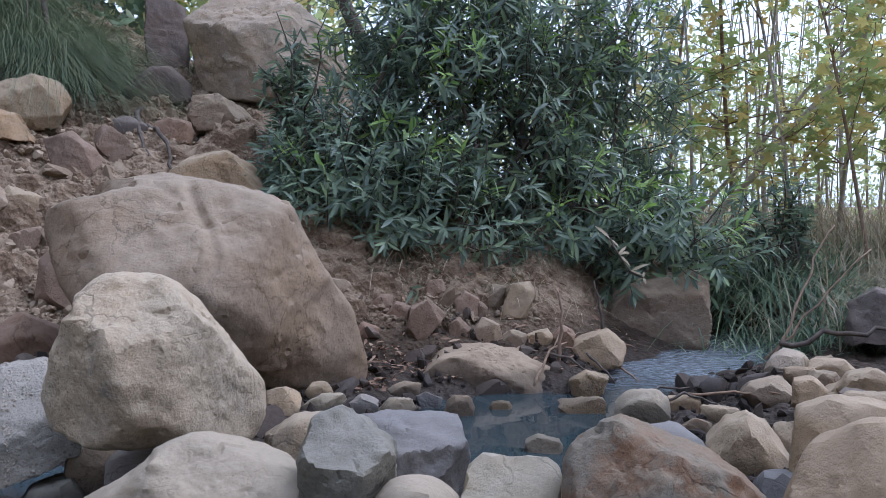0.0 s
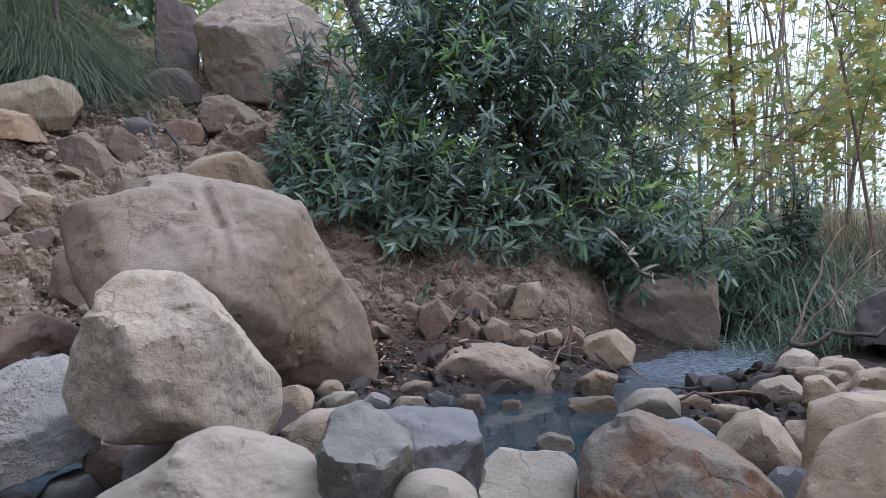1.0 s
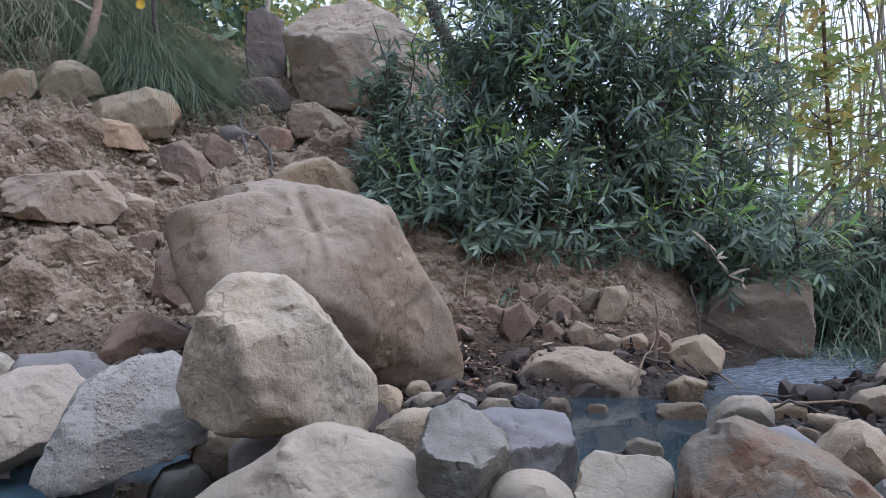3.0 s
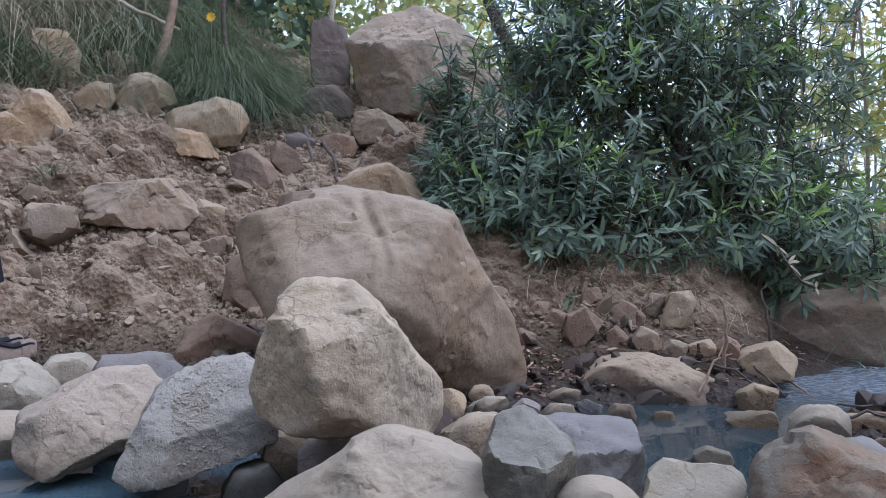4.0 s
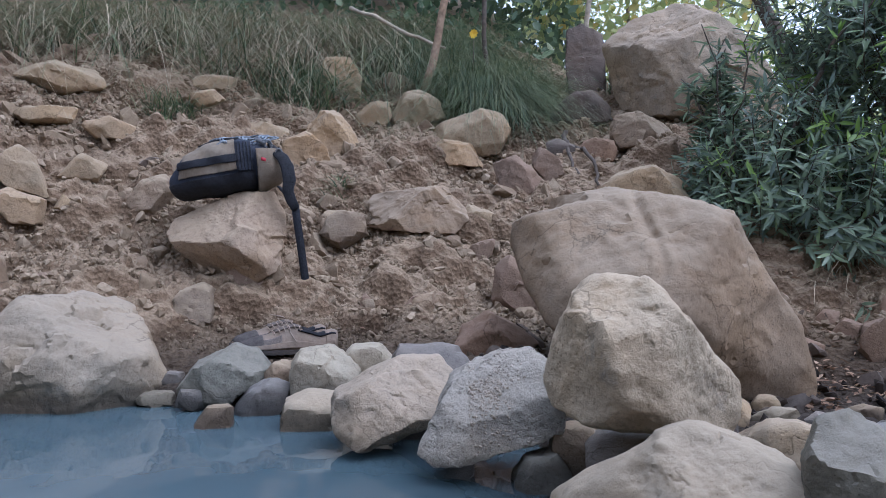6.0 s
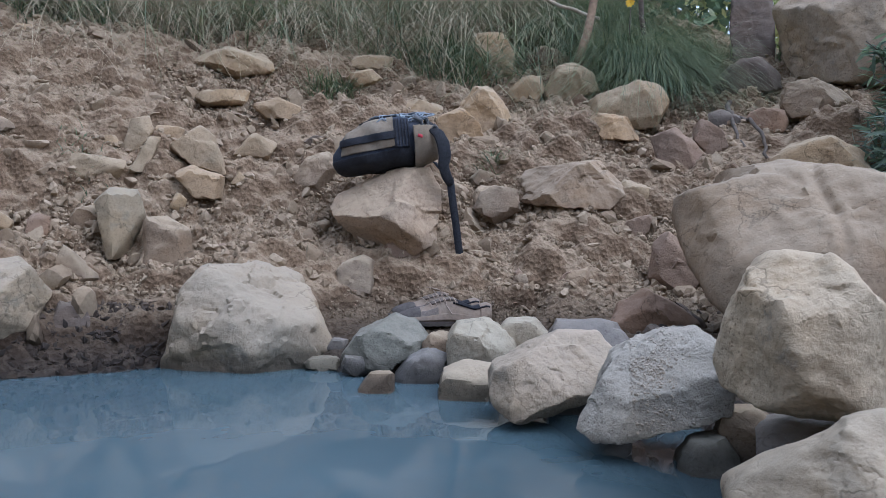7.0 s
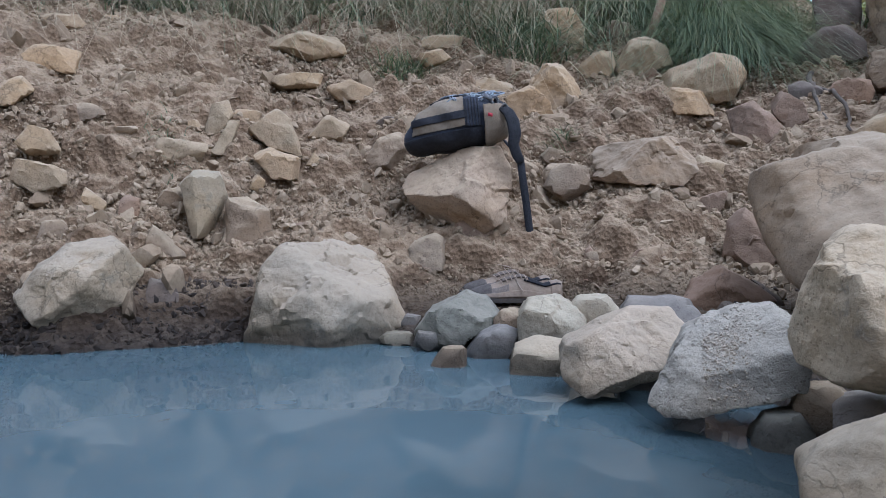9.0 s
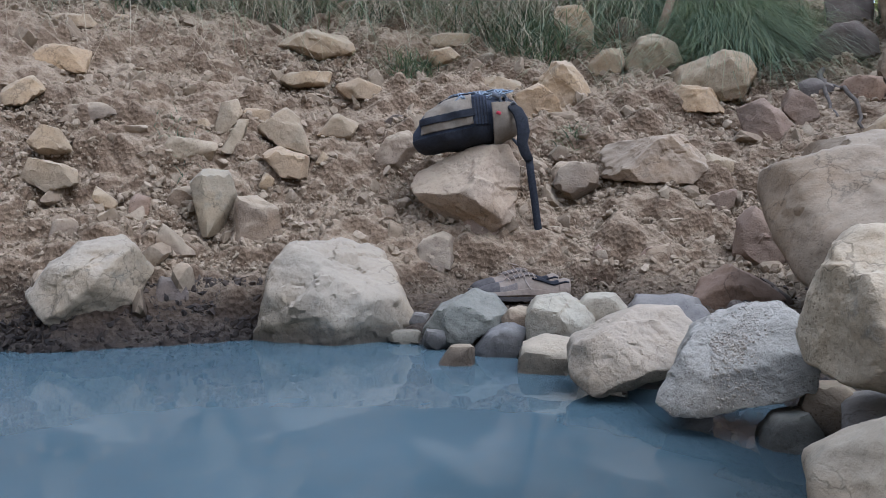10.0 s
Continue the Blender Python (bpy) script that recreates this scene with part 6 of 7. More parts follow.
def leaning_pole(name, label, a, c, r0, r1, seed, material=pale_bark):
    rnd = random.Random(seed)
    a, c = Vector(a), Vector(c)
    line = [a.lerp(c, s / 8) + Vector((rnd.gauss(0, .008), rnd.gauss(0, .008), rnd.gauss(0, .008))) * (0 < s < 8) for s in range(9)]
    v, f = tube([p - a for p in line], taper(9, r0, r1), 8, .08, seed)
    ob = solid(name, v, f, material)
    ob.matrix_world = Matrix.Translation(a)
    return tagged(ob, label, "branch" if "branch" in name else "trunk" if "trunk" in name else "stick")


def on_ground(b, r, dz=0.0):
    x, y, z = polar(b, r, 0)
    return (x, y, float(height([x], [y])[0]) + dz)


leaning_pole("leaning_trunk", "pale slim trunk leaning across the thicket", on_ground(-19.5, 3.9, -.02), polar(-29, 4.1, 1.12), .022, .012, 1)
leaning_pole("leaning_trunk", "pale thin trunk leaning under the trees", on_ground(-18.5, 4.1, -.02), polar(-33, 4.4, 1.6), .012, .007, 2)
leaning_pole("sapling_trunk", "bare brown sapling trunk leaning on the slope", on_ground(31.9, 3.55, -.03), polar(28.5, 3.75, 2.0), .021, .017, 3, bark)
leaning_pole("sapling_trunk", "thin grey sapling trunk in the grass", on_ground(18.8, 4.05, -.03), polar(18.3, 4.1, 2.2), .016, .013, 4)
leaning_pole("sapling_trunk", "thin dark sapling trunk in the grass", on_ground(26.5, 3.8, -.03), polar(26.8, 3.85, 1.9), .014, .012, 5, dark_bark)
leaning_pole("dark_trunk", "dark leaning tree trunk behind the bush", on_ground(1.5, 4.4, -.03), polar(8.0, 4.4, 2.15), .05, .035, 11, dark_bark)
leaning_pole("fallen_branch", "crooked grey fallen branch at the top of the slope", on_ground(58.8, 3.7, .02), polar(54, 3.9, 1.42), .028, .016, 6, bark)
leaning_pole("fallen_branch", "bare grey branch slanting through the grass", polar(37, 4.0, 1.68), on_ground(29.8, 3.75, .25), .012, .008, 7, pale_bark)
leaning_pole("dead_branch", "dry forked branch by the brook", on_ground(-25.5, 2.3, .02), polar(-29.3, 2.55, .42), .0045, .002, 8, bark)
leaning_pole("dead_branch", "dry thin branch by the brook", on_ground(-25, 2.3, .02), polar(-31.5, 2.5, .35), .004, .002, 9, bark)
leaning_pole("dead_branch", "dark wet branch lying over the brook bank", polar(-26, 2.2, .1), polar(-33, 2.3, .14), .008, .005, 10, dark_bark)


def thicket(name, label, count, bearing, span, lift, size, material, seed, gaps=.1):
    """Distant foliage: leaves in loose clumps with gaps between."""
    rng = np.random.default_rng(seed)
    b, r = rng.uniform(*bearing, count), rng.uniform(*span, count)
    x, y = -r * np.sin(np.radians(b)), r * np.cos(np.radians(b))
    z = base_height(x, y) + lift[0] + (lift[1] - lift[0]) * rng.random(count) ** 1.1
    p = np.stack([x, y, z], 1)
    p = p[fbm(p * 1.9, 3, .55, seed) > gaps]
    n = len(p)
    v, f = place_leaves(small_leaf(), p, rng.normal(size=(n, 3)) - (0, 0, .3), rng.normal(size=(n, 3)) + (0, 0, 1), rng.uniform(*size, n))
    return tagged(solid(name, v, f, material), label, "foliage", kind="stuff")


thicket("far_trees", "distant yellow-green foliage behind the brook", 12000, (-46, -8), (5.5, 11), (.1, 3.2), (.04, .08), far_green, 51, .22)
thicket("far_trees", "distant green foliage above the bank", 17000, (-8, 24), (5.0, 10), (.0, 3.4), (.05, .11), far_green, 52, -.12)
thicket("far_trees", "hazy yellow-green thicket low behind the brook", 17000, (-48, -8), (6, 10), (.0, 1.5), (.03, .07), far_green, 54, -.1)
thicket("far_trees", "yellow-green foliage behind the tall boulder", 6000, (6, 22), (5, 8), (.2, 2.6), (.04, .09), plane_green, 55, -.3)
thicket("far_brush", "dark green brush at the top of the slope", 24000, (18.8, 90), (4.5, 6.5), (.0, 1.9), (.05, .11), reed_green, 53, -.45)


def culms():
    rnd = random.Random(9)
    tubes = []
    for k in range(150):
        b, r = rnd.uniform(-38, -9), rnd.uniform(5.5, 10)
        x, y, z = on_ground(b, r, -.02)
        line = bend((x, y, z), (rnd.gauss(0, .08), rnd.gauss(0, .08), 1), rnd.uniform(2.2, 3.6), 6, rnd, .035)
        tubes.append(tube(line, taper(7, rnd.uniform(.005, .012), .003), 5))
    v, f = joined(tubes)
    tagged(solid("bare_stems", v, f, pale_bark), "many thin pale stems of young trees", "stems", kind="stuff")


culms()


# ---- the backpack on its rock ----
BAG_AT, BAG_YAW = (-1.796, 1.655, 0.612), 43.5
nylon = plain_material("black_nylon", (0.022, 0.023, 0.028), 0.75, 90, 0.3, weave=True)
navy = plain_material("navy_fabric", (0.032, 0.037, 0.052), 0.8, 90, 0.3, weave=True)
khaki = plain_material("khaki_fabric", (0.20, 0.166, 0.122), 0.85, 90, 0.15, weave=True)
webbing = plain_material("black_webbing", (0.018, 0.019, 0.024), 0.7, 160, 0.3, weave=True)
cord_blue = plain_material("blue_cord", (0.19, 0.22, 0.25), 0.7, 120, 0.4)
plastic = plain_material("grey_plastic", (0.13, 0.135, 0.145), 0.4, 60, 0.1)
red_patch = plain_material("red_patch", (0.38, 0.04, 0.06), 0.7, 60, 0.1)


def bag_surface(d, grow=1.0):
    """Points of the bag's swollen body in the directions d: x to its mouth, z up."""
    e = np.array([.168, .105, .086]) * grow
    g = (np.abs(d / e) ** 2.7).sum(1) ** (1 / 2.7)
    v = d / g[:, None]
    x = v[:, 0]
    v[:, 2] += .018 * np.cos(x * 9) - .028 * (x < 0) * (x / .168) ** 2 + .02 * np.clip(x / .168, 0, 1)
    v[:, 2] *= np.where(x > .06, 1 - .9 * (x - .06), 1 - .16 * np.clip(-x / .168, 0, 1) ** 1.5)
    fold = fbm(v * 16, 3, .5, 5) * .004 + .003 * np.sin(x * 60 + 5 * v[:, 2] * 10)
    return v + d * fold[:, None]


FACE_ROWS = {}


def bag_patch(name, keep, material, parent, grow, label="", thick=.004, sub=7):
    """A panel of cloth sewn on the body where keep() holds."""
    d, faces = ico(sub)
    v = bag_surface(d, 1.0) * 1.0
    out = v + d * (grow - 1) * .13
    mask = keep(v)
    used = FACE_ROWS.setdefault(sub, np.array(faces))
    used = used[mask[used].all(1)].tolist()
    index = {}
    verts, quads = [], []
    for f in used:
        for i in f:
            if i not in index:
                index[i] = len(index)
                verts.append(out[i])
        quads.append([index[i] for i in f])
    ob = solid(name, np.array(verts), quads, material, parent, label)
    s = ob.modifiers.new("thickness", "SOLIDIFY")
    s.thickness, s.offset = thick, -1
    return ob


def strap(points, width, thick, across):
    """A flat band of cloth through the points."""
    pts = [Vector(p) for p in points]
    verts, faces = [], []
    for k, p in enumerate(pts):
        d = (pts[min(k + 1, len(pts) - 1)] - pts[max(k - 1, 0)]).normalized()
        a = Vector(across)
        a = (a - d * a.dot(d)).normalized()
        n = d.cross(a)
        w = width[k] if isinstance(width, (list, tuple)) else width
        for u, h in ((-.5, -.5), (.5, -.5), (.5, .5), (-.5, .5)):
            verts.append((p + a * (u * w) + n * (h * thick))[:])
    for k in range(len(pts) - 1):
        for s in range(4):
            a, b = 4 * k + s, 4 * k + (s + 1) % 4
            faces.append([a, b, b + 4, a + 4])
    faces += [[3, 2, 1, 0], [4 * len(pts) - 4 + s for s in range(4)]]
    return verts, faces


def ring(c, rx, rz, r, n=20, axis="y", m=6):
    pts = []
    for k in range(n + 1):
        a = 2 * math.pi * k / n
        q = (rx * math.cos(a), 0, rz * math.sin(a)) if axis == "y" else (rx * math.cos(a), rz * math.sin(a), 0)
        pts.append(Vector(c) + Vector(q))
    return tube(pts, [r] * (n + 1), m)


def build_backpack():
    bag = thing("backpack", "black and khaki backpack on a rock, one strap dangling", "backpack", pose(*BAG_AT, 0, -6, BAG_YAW))
    d, faces = ico(6)
    solid("body", bag_surface(d), faces, navy, bag, "dark padded body")
    bag_patch("base_panel", lambda v: (v[:, 2] < -.012 + .1 * (v[:, 0] + .05)) & (v[:, 0] < .085), nylon, bag, 1.02, "black reinforced lower panel")
    bag_patch("side_panel", lambda v: (v[:, 2] > -.004 + .1 * (v[:, 0] + .05)) & (v[:, 2] < .105) & (v[:, 0] > -.128 + .3 * (v[:, 2] - .03)) & (v[:, 0] < .030) & (v[:, 1] < .0), khaki, bag, 1.035, "khaki cloth panel")
    sleeve = bag_patch("side_sleeve", lambda v: (v[:, 0] > .028) & (v[:, 0] < .075) & (v[:, 2] > .0) & (v[:, 2] < .09) & (v[:, 1] < .0), navy, bag, 1.06, "navy ribbed sleeve")
    pocket = bag_patch("pocket", lambda v: (v[:, 0] > .078) & (v[:, 0] < .152) & (v[:, 2] > -.062) & (v[:, 2] < .06) & (v[:, 1] < .03), khaki, bag, 1.16, "bulging khaki pocket", .006)
    bag_patch("compression_strap", lambda v: (np.abs(v[:, 2] - .037 - .1 * v[:, 0]) < .012) & (v[:, 0] > -.135) & (v[:, 0] < .035) & (v[:, 1] < .0), webbing, bag, 1.075, "black webbing strap")
    bag_patch("pocket_zip", lambda v: (np.abs(v[:, 0] - .153) < .006) & (v[:, 2] > -.06) & (v[:, 2] < .075) & (v[:, 1] < .05), webbing, pocket, 1.15, "black zip")
    for k in range(5):
        x = .034 + k * .009
        bag_patch("rib", lambda v: (np.abs(v[:, 0] - x) < .0032) & (v[:, 2] > .0) & (v[:, 2] < .085) & (v[:, 1] < -.01), nylon, sleeve, 1.075)
    v, f = strap([(.104, -.121, .030), (.111, -.122, .028), (.118, -.121, .025)], .010, .002, (0, 0, 1))
    solid("patch", v, f, red_patch, pocket, "small red woven patch")
    # bungee cord laced over the top
    rnd = random.Random(4)
    for k in range(18):
        line = [Vector((-.02 + .0098 * k + .022 * math.sin(s * 1.1 + k), -.085 + .02 * s, .111 + .006 * math.sin(s * .9 + k * 2) - .0015 * (s - 4.2) ** 2)) for s in range(8)]
        v, f = tube(line, [.0027] * 8, 6)
        solid("cord", v, f, cord_blue, bag, "pale blue laced cord")
    v, f = strap([(-.075, -.05, .085), (-.03, -.05, .101), (.01, -.05, .106), (.045, -.05, .103)], .016, .005, (0, 1, 0))
    solid("grab_handle", v, f, webbing, bag, "black top handle")
    # lid flap and shoulder straps that fall over the edge of the rock
    bag_patch("lid", lambda v: (v[:, 0] > .122) & ((v[:, 2] > .052) | (v[:, 0] > .154)), nylon, bag, 1.12, "black lid flap", .008)
    v, f = strap([(.150, -.090, .052), (.170, -.106, .030), (.180, -.116, .0), (.182, -.122, -.04), (.174, -.122, -.074), (.182, -.120, -.106), (.194, -.116, -.132)], [.026, .036, .040, .040, .034, .032, .026], .012, (1, .15, .25))
    shoulder = solid("shoulder_strap", v, f, nylon, bag, "padded dark shoulder strap")
    shoulder.modifiers.new("round", "BEVEL").width = .004
    v, f = strap([(.150, -.09, -.055), (.17, -.1, -.085), (.180, -.108, -.112), (.2, -.112, -.13)], .026, .004, (.3, .9, .1))
    solid("lower_strap", v, f, webbing, bag, "black strap")
    v, f = strap([(.192, -.113, -.12), (.193, -.114, -.17), (.197, -.113, -.26), (.200, -.112, -.36), (.201, -.112, -.472)], .024, .0028, (1, .2, 0))
    hanging = solid("hanging_strap", v, f, webbing, bag, "long black strap hanging down")
    v, f = strap([(.2008, -.1125, -.458), (.2012, -.1125, -.484)], .027, .006, (1, .2, 0))
    solid("strap_end", v, f, nylon, hanging, "folded strap end")
    for c in ((.132, -.09, .074), (.160, -.098, .045)):
        v, f = ring(c, .010, .014, .0028)
        solid("buckle", v, f, plastic, bag, "grey plastic buckle")
    v, f = strap([(.098, -.078, .094), (.110, -.082, .088), (.122, -.084, .079)], .014, .004, (.3, 0, 1))
    solid("clip", v, f, plastic, bag, "pale plastic clip")


build_backpack()


# ---- the hiking shoes ----
SHOE_AT, SHOE_YAW = (-1.385, 1.458, 0.094), 50.0
suede = plain_material("beige_suede", (0.195, 0.155, 0.118), 0.9, 80, 0.2)
mesh_cloth = plain_material("grey_mesh_cloth", (0.125, 0.105, 0.088), 0.85, 120, 0.3, weave=True)
rubber = plain_material("dark_rubber", (0.062, 0.054, 0.048), 0.8, 70, 0.35)
lining = plain_material("black_lining", (0.015, 0.015, 0.018), 0.9, 60, 0.2)
lace_cloth = plain_material("pale_lace", (0.26, 0.21, 0.165), 0.85, 160, 0.2)


def loft(rows):
    """Closed rings of equal count joined into a skin with end caps."""
    n = len(rows[0])
    verts = [p for row in rows for p in row]
    faces = []
    for k in range(len(rows) - 1):
        for s in range(n):
            a, b = k * n + s, k * n + (s + 1) % n
            faces.append([a, b, b + n, a + n])
    faces += [list(range(n))[::-1], [(len(rows) - 1) * n + s for s in range(n)]]
    return verts, faces


def shoe_outline(x):
    """Half width and sideways shift of the sole at x from the toe (0) to the heel (1)."""
    w = np.interp(x, (0, .06, .18, .32, .5, .68, .85, .95, 1), (.012, .03, .044, .048, .038, .033, .036, .032, .012))
    return w, .008 * math.sin(x * 3.0)


def shoe_top(x):
    return float(np.interp(x, (0, .05, .15, .3, .42, .55, .66, .8, .93, 1), (.030, .046, .058, .070, .088, .100, .090, .074, .088, .080)))


def upper_point(x, a, grow=0.0):
    w, s = shoe_outline(x)
    w, h = w * (.98 - .12 * max(0, math.sin(a))) + grow, shoe_top(x) - .022 + grow
    return ((x - .5) * .285, s + w * math.copysign(abs(math.cos(a)) ** .75, math.cos(a)), .022 + h * max(0, math.sin(a)) ** .8)


def upper_patch(x0, x1, a0, a1, grow, nx=14, na=10):
    """A piece of the upper between two stations and two angles, as a thick sheet."""
    verts, faces = [], []
    for lift in (grow, grow - .004):
        for i in range(nx + 1):
            for j in range(na + 1):
                verts.append(upper_point(x0 + (x1 - x0) * i / nx, a0 + (a1 - a0) * j / na, lift))
    m = (nx + 1) * (na + 1)
    q = lambda i, j, k: k * m + i * (na + 1) + j
    for i in range(nx):
        for j in range(na):
            faces.append([q(i, j, 0), q(i + 1, j, 0), q(i + 1, j + 1, 0), q(i, j + 1, 0)])
            faces.append([q(i, j + 1, 1), q(i + 1, j + 1, 1), q(i + 1, j, 1), q(i, j, 1)])
    for i in range(nx):
        faces += [[q(i, 0, 1), q(i + 1, 0, 1), q(i + 1, 0, 0), q(i, 0, 0)], [q(i, na, 0), q(i + 1, na, 0), q(i + 1, na, 1), q(i, na, 1)]]
    for j in range(na):
        faces += [[q(0, j, 0), q(0, j + 1, 0), q(0, j + 1, 1), q(0, j, 1)], [q(nx, j, 1), q(nx, j + 1, 1), q(nx, j + 1, 0), q(nx, j, 0)]]
    return verts, faces


def build_shoe(at, label):
    shoe = thing("hiking_shoe", label, "shoe", at, "pair of hiking shoes")
    rows = []
    for k in range(25):
        x = k / 24
        w, s = shoe_outline(x)
        lug = .003 * (k % 2)
        z0 = .004 + .012 * max(0, .14 - x) / .14 + lug
        X = (x - .5) * .292
        rows.append([(X, s - w - .004, z0 + .004), (X, s - w - .005, .024), (X, s + w + .005, .024), (X, s + w + .004, z0 + .004), (X, s + w * .8, z0), (X, s - w * .8, z0)])
    v, f = loft(rows)
    solid("sole", v, f, rubber, shoe, "lugged dark rubber sole", smooth=False)
    rows = []
    for k in range(29):
        x = .01 + .98 * k / 28
        rows.append([upper_point(x, math.pi * j / 16) for j in range(17)])
    v, f = loft(rows)
    solid("upper", v, f, suede, shoe, "dusty beige suede upper")
    v, f = upper_patch(.01, .24, .02, math.pi - .02, .003)
    solid("toe_cap", v, f, rubber, shoe, "grey scuffed toe cap")
    for a0, a1 in ((.1, .75), (math.pi - .75, math.pi - .1)):
        v, f = upper_patch(.16, .42, a0, a1, .002)
        solid("side_mesh", v, f, mesh_cloth, shoe, "grey mesh panel")
    for a0, a1 in ((.06, .32), (math.pi - .32, math.pi - .06)):
        v, f = upper_patch(.12, .97, a0, a1, .004)
        solid("rand", v, f, rubber if a0 < 1 else suede, shoe)
    v, f = upper_patch(.86, .985, .1, math.pi - .1, .003)
    solid("heel_counter", v, f, suede, shoe, "beige heel counter")
    v, f = upper_patch(.36, .62, 1.15, math.pi - 1.15, .006)
    tongue = solid("tongue", v, f, mesh_cloth, shoe, "padded grey tongue")
    v, f = upper_patch(.63, .95, .95, math.pi - .95, .0015)
    solid("lining", v, f, lining, shoe, "black foot opening")
    for a in (.92, math.pi - .92):
        line = [Vector(upper_point(.58 + .38 * s / 10, a, .003)) for s in range(11)]
        v, f = tube(line, [.0035] * 11, 8)
        solid("collar", v, f, lining, shoe, "padded collar")
    for k in range(6):
        x = .33 + .05 * k
        line = [Vector(upper_point(x + .02 * s / 6, .85 + (math.pi - 1.7) * s / 6, .0065)) for s in range(7)]
        v, f = tube(line, [.0017] * 7, 6)
        solid("lace", v, f, lace_cloth, tongue, "pale lace")
    top = Vector(upper_point(.53, 1.5, .010))
    for side in (-1, 1):
        line = [top + Vector((-.012 + .016 * math.cos(s * .7) * (1 + .2 * side), side * (.012 + .014 * math.sin(s * .7 / 2) ** 2 + .003 * s / 9), .004 + .007 * math.sin(s * .35))) for s in range(10)]
        v, f = tube(line, [.0016] * 10, 6)
        solid("lace_loop", v, f, lace_cloth, tongue, "pale lace bow")
    line = [top + Vector((-.02 + .004 * s, -.014 - .0055 * s, .004 - .011 * s + .0003 * s * s)) for s in range(8)]
    v, f = tube(line, [.0016] * 8, 6)
    solid("lace_end", v, f, lace_cloth, tongue, "pale lace hanging over the side")
    v, f = ring((.144, 0, .086), .003, .006, .0014)
    solid("pull_loop", v, f, suede, shoe, "heel loop")
    return shoe


SHOE_SIZE = Matrix.Diagonal((.94, .94, .8, 1))
build_shoe(pose(*SHOE_AT, 0, 2, SHOE_YAW) @ SHOE_SIZE, "dusty beige hiking shoe with pale laces on the bench")
build_shoe(pose(SHOE_AT[0] - .075, SHOE_AT[1] + .055, SHOE_AT[2] + .004, 0, 3, SHOE_YAW + 9) @ SHOE_SIZE, "second dusty beige hiking shoe behind its pair")


# ---- roots, sticks and fallen leaves ----
def root(name, label, pts, r, material, seed):
    rnd = random.Random(seed)
    base = Vector(pts[0])
    line = []
    for k in range(len(pts) - 1):
        a, c = Vector(pts[k]), Vector(pts[k + 1])
        for s in range(4):
            line.append(a.lerp(c, s / 4) + Vector((rnd.gauss(0, r * .5), rnd.gauss(0, r * .5), rnd.gauss(0, r * .4))) - base)
    line.append(Vector(pts[-1]) - base)
    v, f = tube(line, taper(len(line), r, r * .45), 7, .15, seed)
    ob = solid(name, v, f, material)
    ob.matrix_world = Matrix.Translation(base)
    return tagged(ob, label, name.split("_")[-1])


root("tree_root", "dark bare root crossing the dirt path", [on_ground(20.8, 3.3, .05), on_ground(20.6, 3.05, .03), on_ground(19.6, 2.92, .04), on_ground(18.8, 2.8, .02), on_ground(18.6, 2.68, .0)], .011, dark_bark, 1)
root("tree_root", "thin bare root beside the dirt path", [on_ground(20.9, 3.0, .03), on_ground(20.4, 2.85, .03), on_ground(19.9, 2.75, .0)], .008, dark_bark, 2)
for k, (b0, r0, b1, r1) in enumerate(((-9.5, 1.96, -13, 1.92), (-8.5, 1.85, -11, 2.05), (-12.5, 2.05, -14.5, 1.95), (-14, 2.1, -16.5, 2.0), (-15.5, 1.75, -20.5, 1.8), (-20, 1.7, -26, 1.68), (-17, 1.62, -22, 1.66), (-11, 2.15, -10, 2.0))):
    root("driftwood_stick", "thin brown stick lying on the stony shore", [on_ground(b0, r0, .02), on_ground((b0 + b1) / 2, (r0 + r1) / 2, .035), on_ground(b1, r1, .02)], .004, bark if k % 2 else dark_bark, 20 + k)
root("dead_twig", "upright dead twig on the brook's bank", [on_ground(-10.3, 1.98, -.01), polar(-10.6, 1.98, .17), polar(-10.2, 2.0, .25)], .006, bark, 31)
root("dead_twig", "bent dead twig on the brook's bank", [on_ground(-14.2, 2.2, -.01), polar(-13.6, 2.18, .16), polar(-13.0, 2.18, .26)], .006, dark_bark, 32)


def litter(name, label, count, bearing, span, size, material, seed, template):
    rng = np.random.default_rng(seed)
    b, r = rng.uniform(*bearing, count), rng.uniform(*span, count)
    x, y = -r * np.sin(np.radians(b)), r * np.cos(np.radians(b))
    z = height(x, y)
    ok = z > .03
    p = np.stack([x, y, z + .006], 1)[ok]
    n = len(p)
    head = rng.normal(size=(n, 3)) * (1, 1, .25)
    v, f = place_leaves(template, p, head, rng.normal(size=(n, 3)) * .4 + (0, 0, 1), rng.uniform(*size, n))
    return tagged(solid(name, v, f, material), label, "leaves", kind="stuff")


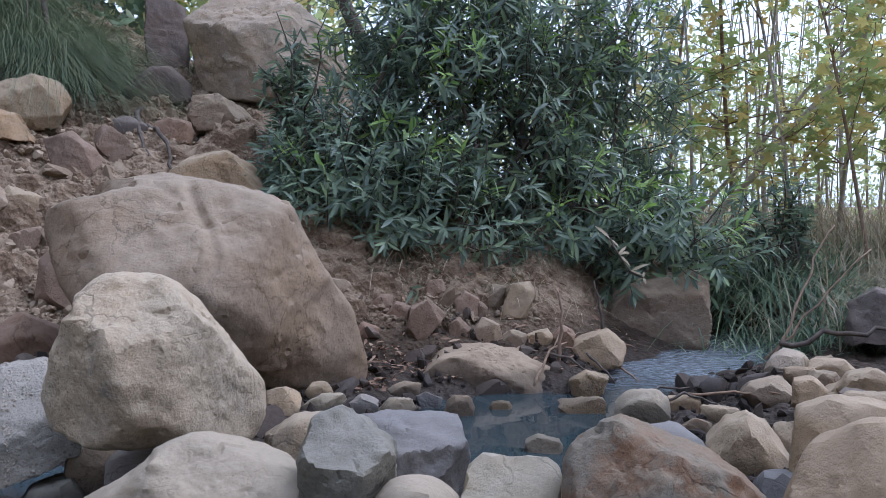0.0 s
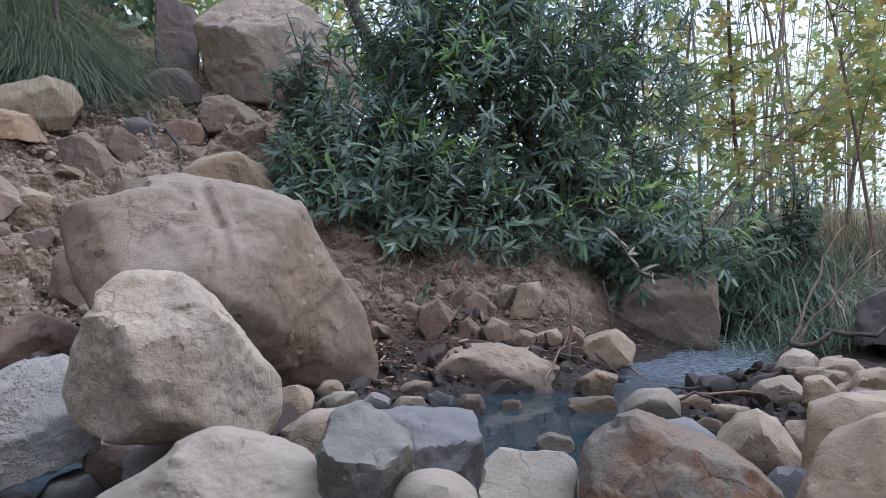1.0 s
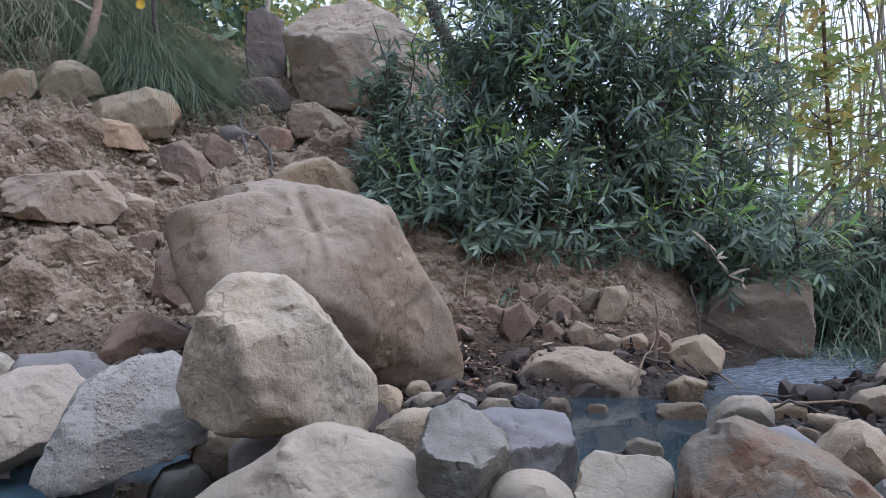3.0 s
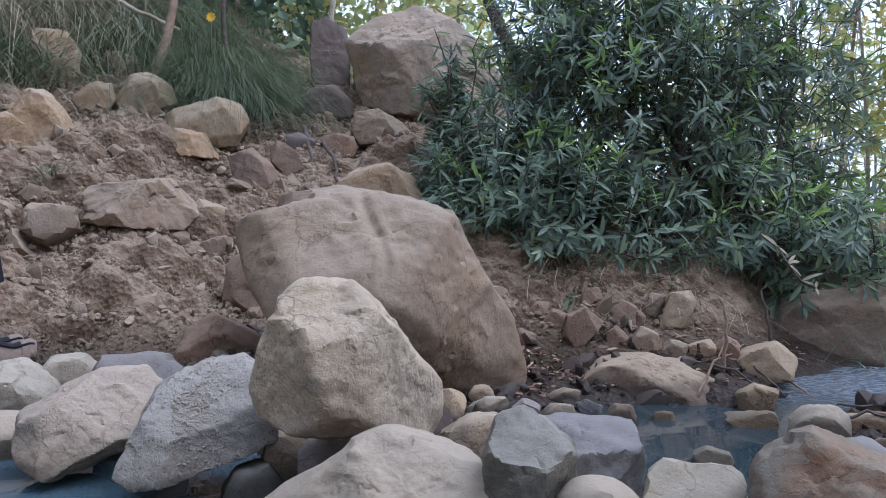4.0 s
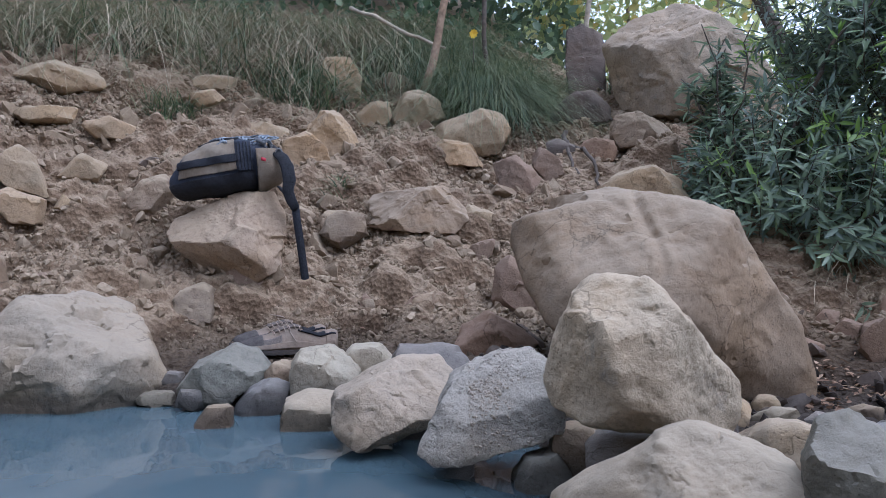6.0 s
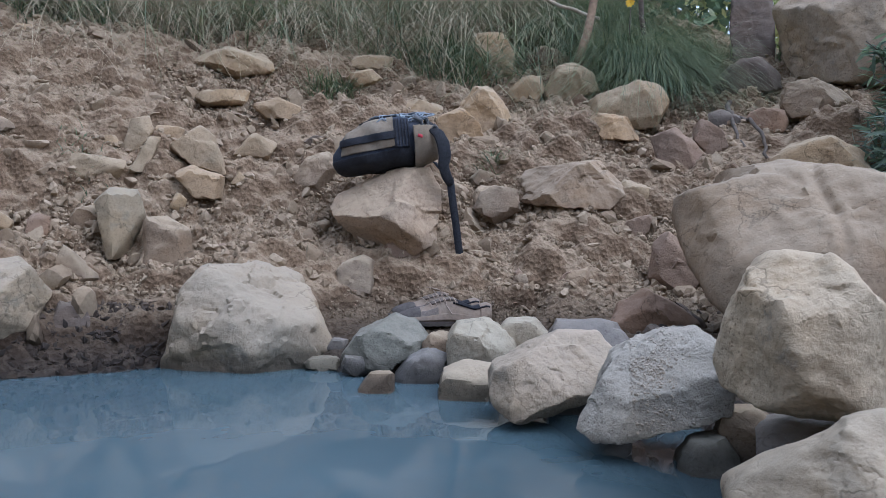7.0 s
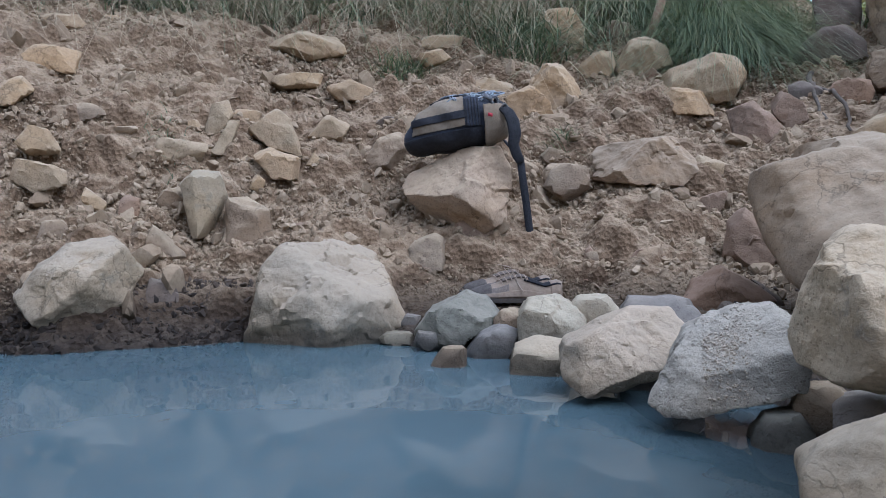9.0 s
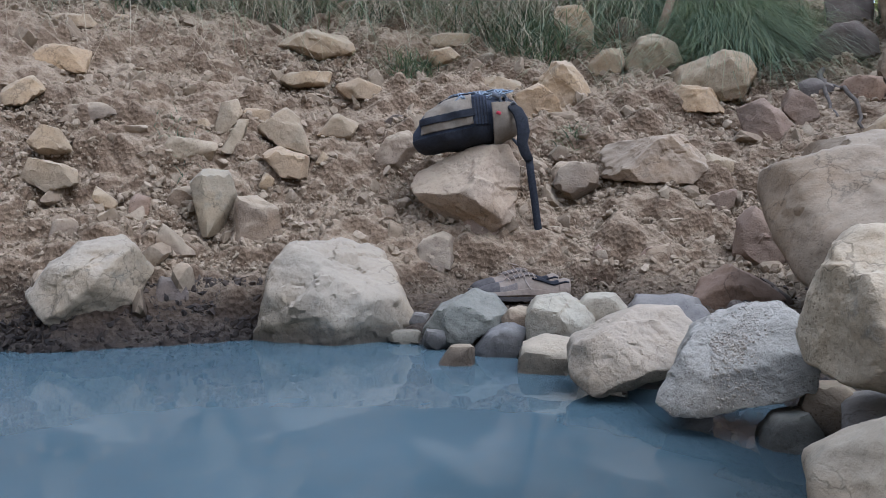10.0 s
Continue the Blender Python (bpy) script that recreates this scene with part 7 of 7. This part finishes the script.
litter("fallen_leaves", "brown fallen leaves under the bush", 900, (-16, 9), (1.85, 2.7), (.015, .05), litter_brown, 81, lance_leaf())
litter("fallen_leaves", "leaf scraps on the mud beside the huge boulder", 700, (-6, 6), (1.55, 2.0), (.007, .022), litter_brown, 83, small_leaf())
litter("fallen_leaves", "dry leaf scraps on the slope", 260, (10, 80), (2.2, 3.9), (.01, .035), litter_brown, 82, lance_leaf())


def dry_sprig():
    rnd = random.Random(15)
    foot = Vector(polar(-14.5, 2.33, .28))
    sprig = thing("dry_leaf_sprig", "sprig of pale dried leaves hanging from the bush", "leaves", Matrix.Translation(foot))
    line = [Vector((0, .05, .1)), Vector((.02, .02, .05)), Vector((.05, 0, 0)), Vector((.09, 0, -.02))]
    v, f = tube(line, [.003] * 4, 5)
    solid("twig", v, f, dark_bark, sprig)
    bases = [line[k % 4] for k in range(14)]
    heads = [(rnd.uniform(-.4, 1), rnd.gauss(0, .6), rnd.uniform(-.8, .5)) for k in range(14)]
    v, f = place_leaves(lance_leaf(), np.array(bases, float), np.array(heads), np.array([(0, -.8, 1)] * 14, float), np.array([rnd.uniform(.04, .07) for k in range(14)]))
    solid("leaves", v, f, straw, sprig, "pale curled dry leaves")


dry_sprig()


def flower():
    foot = on_ground(28.0, 3.62, 0)
    plant = thing("yellow_flower", "single yellow flower in the grass", "flower", Matrix.Translation(foot))
    top = polar(27.6, 3.6, 1.44)
    rel = Vector(top) - Vector(foot)
    v, f = tube([Vector((0, 0, 0)), rel * .5 + Vector((.01, 0, 0)), rel], [.003, .0025, .002], 5)
    solid("stalk", v, f, dark_bark, plant)
    petal = plain_material("yellow_petal", (0.75, 0.50, 0.04), 0.6, 50, 0.15)
    tv, tf = small_leaf()
    for k in range(9):
        a = k * 2 * math.pi / 9
        head = np.array([[math.cos(a), -.35, math.sin(a)]])
        v, f = place_leaves((tv, tf), np.array([rel[:]]), head, np.array([[0, -1.0, .2]]), np.array([.026]))
        solid("petal", v, f, petal, plant)


flower()
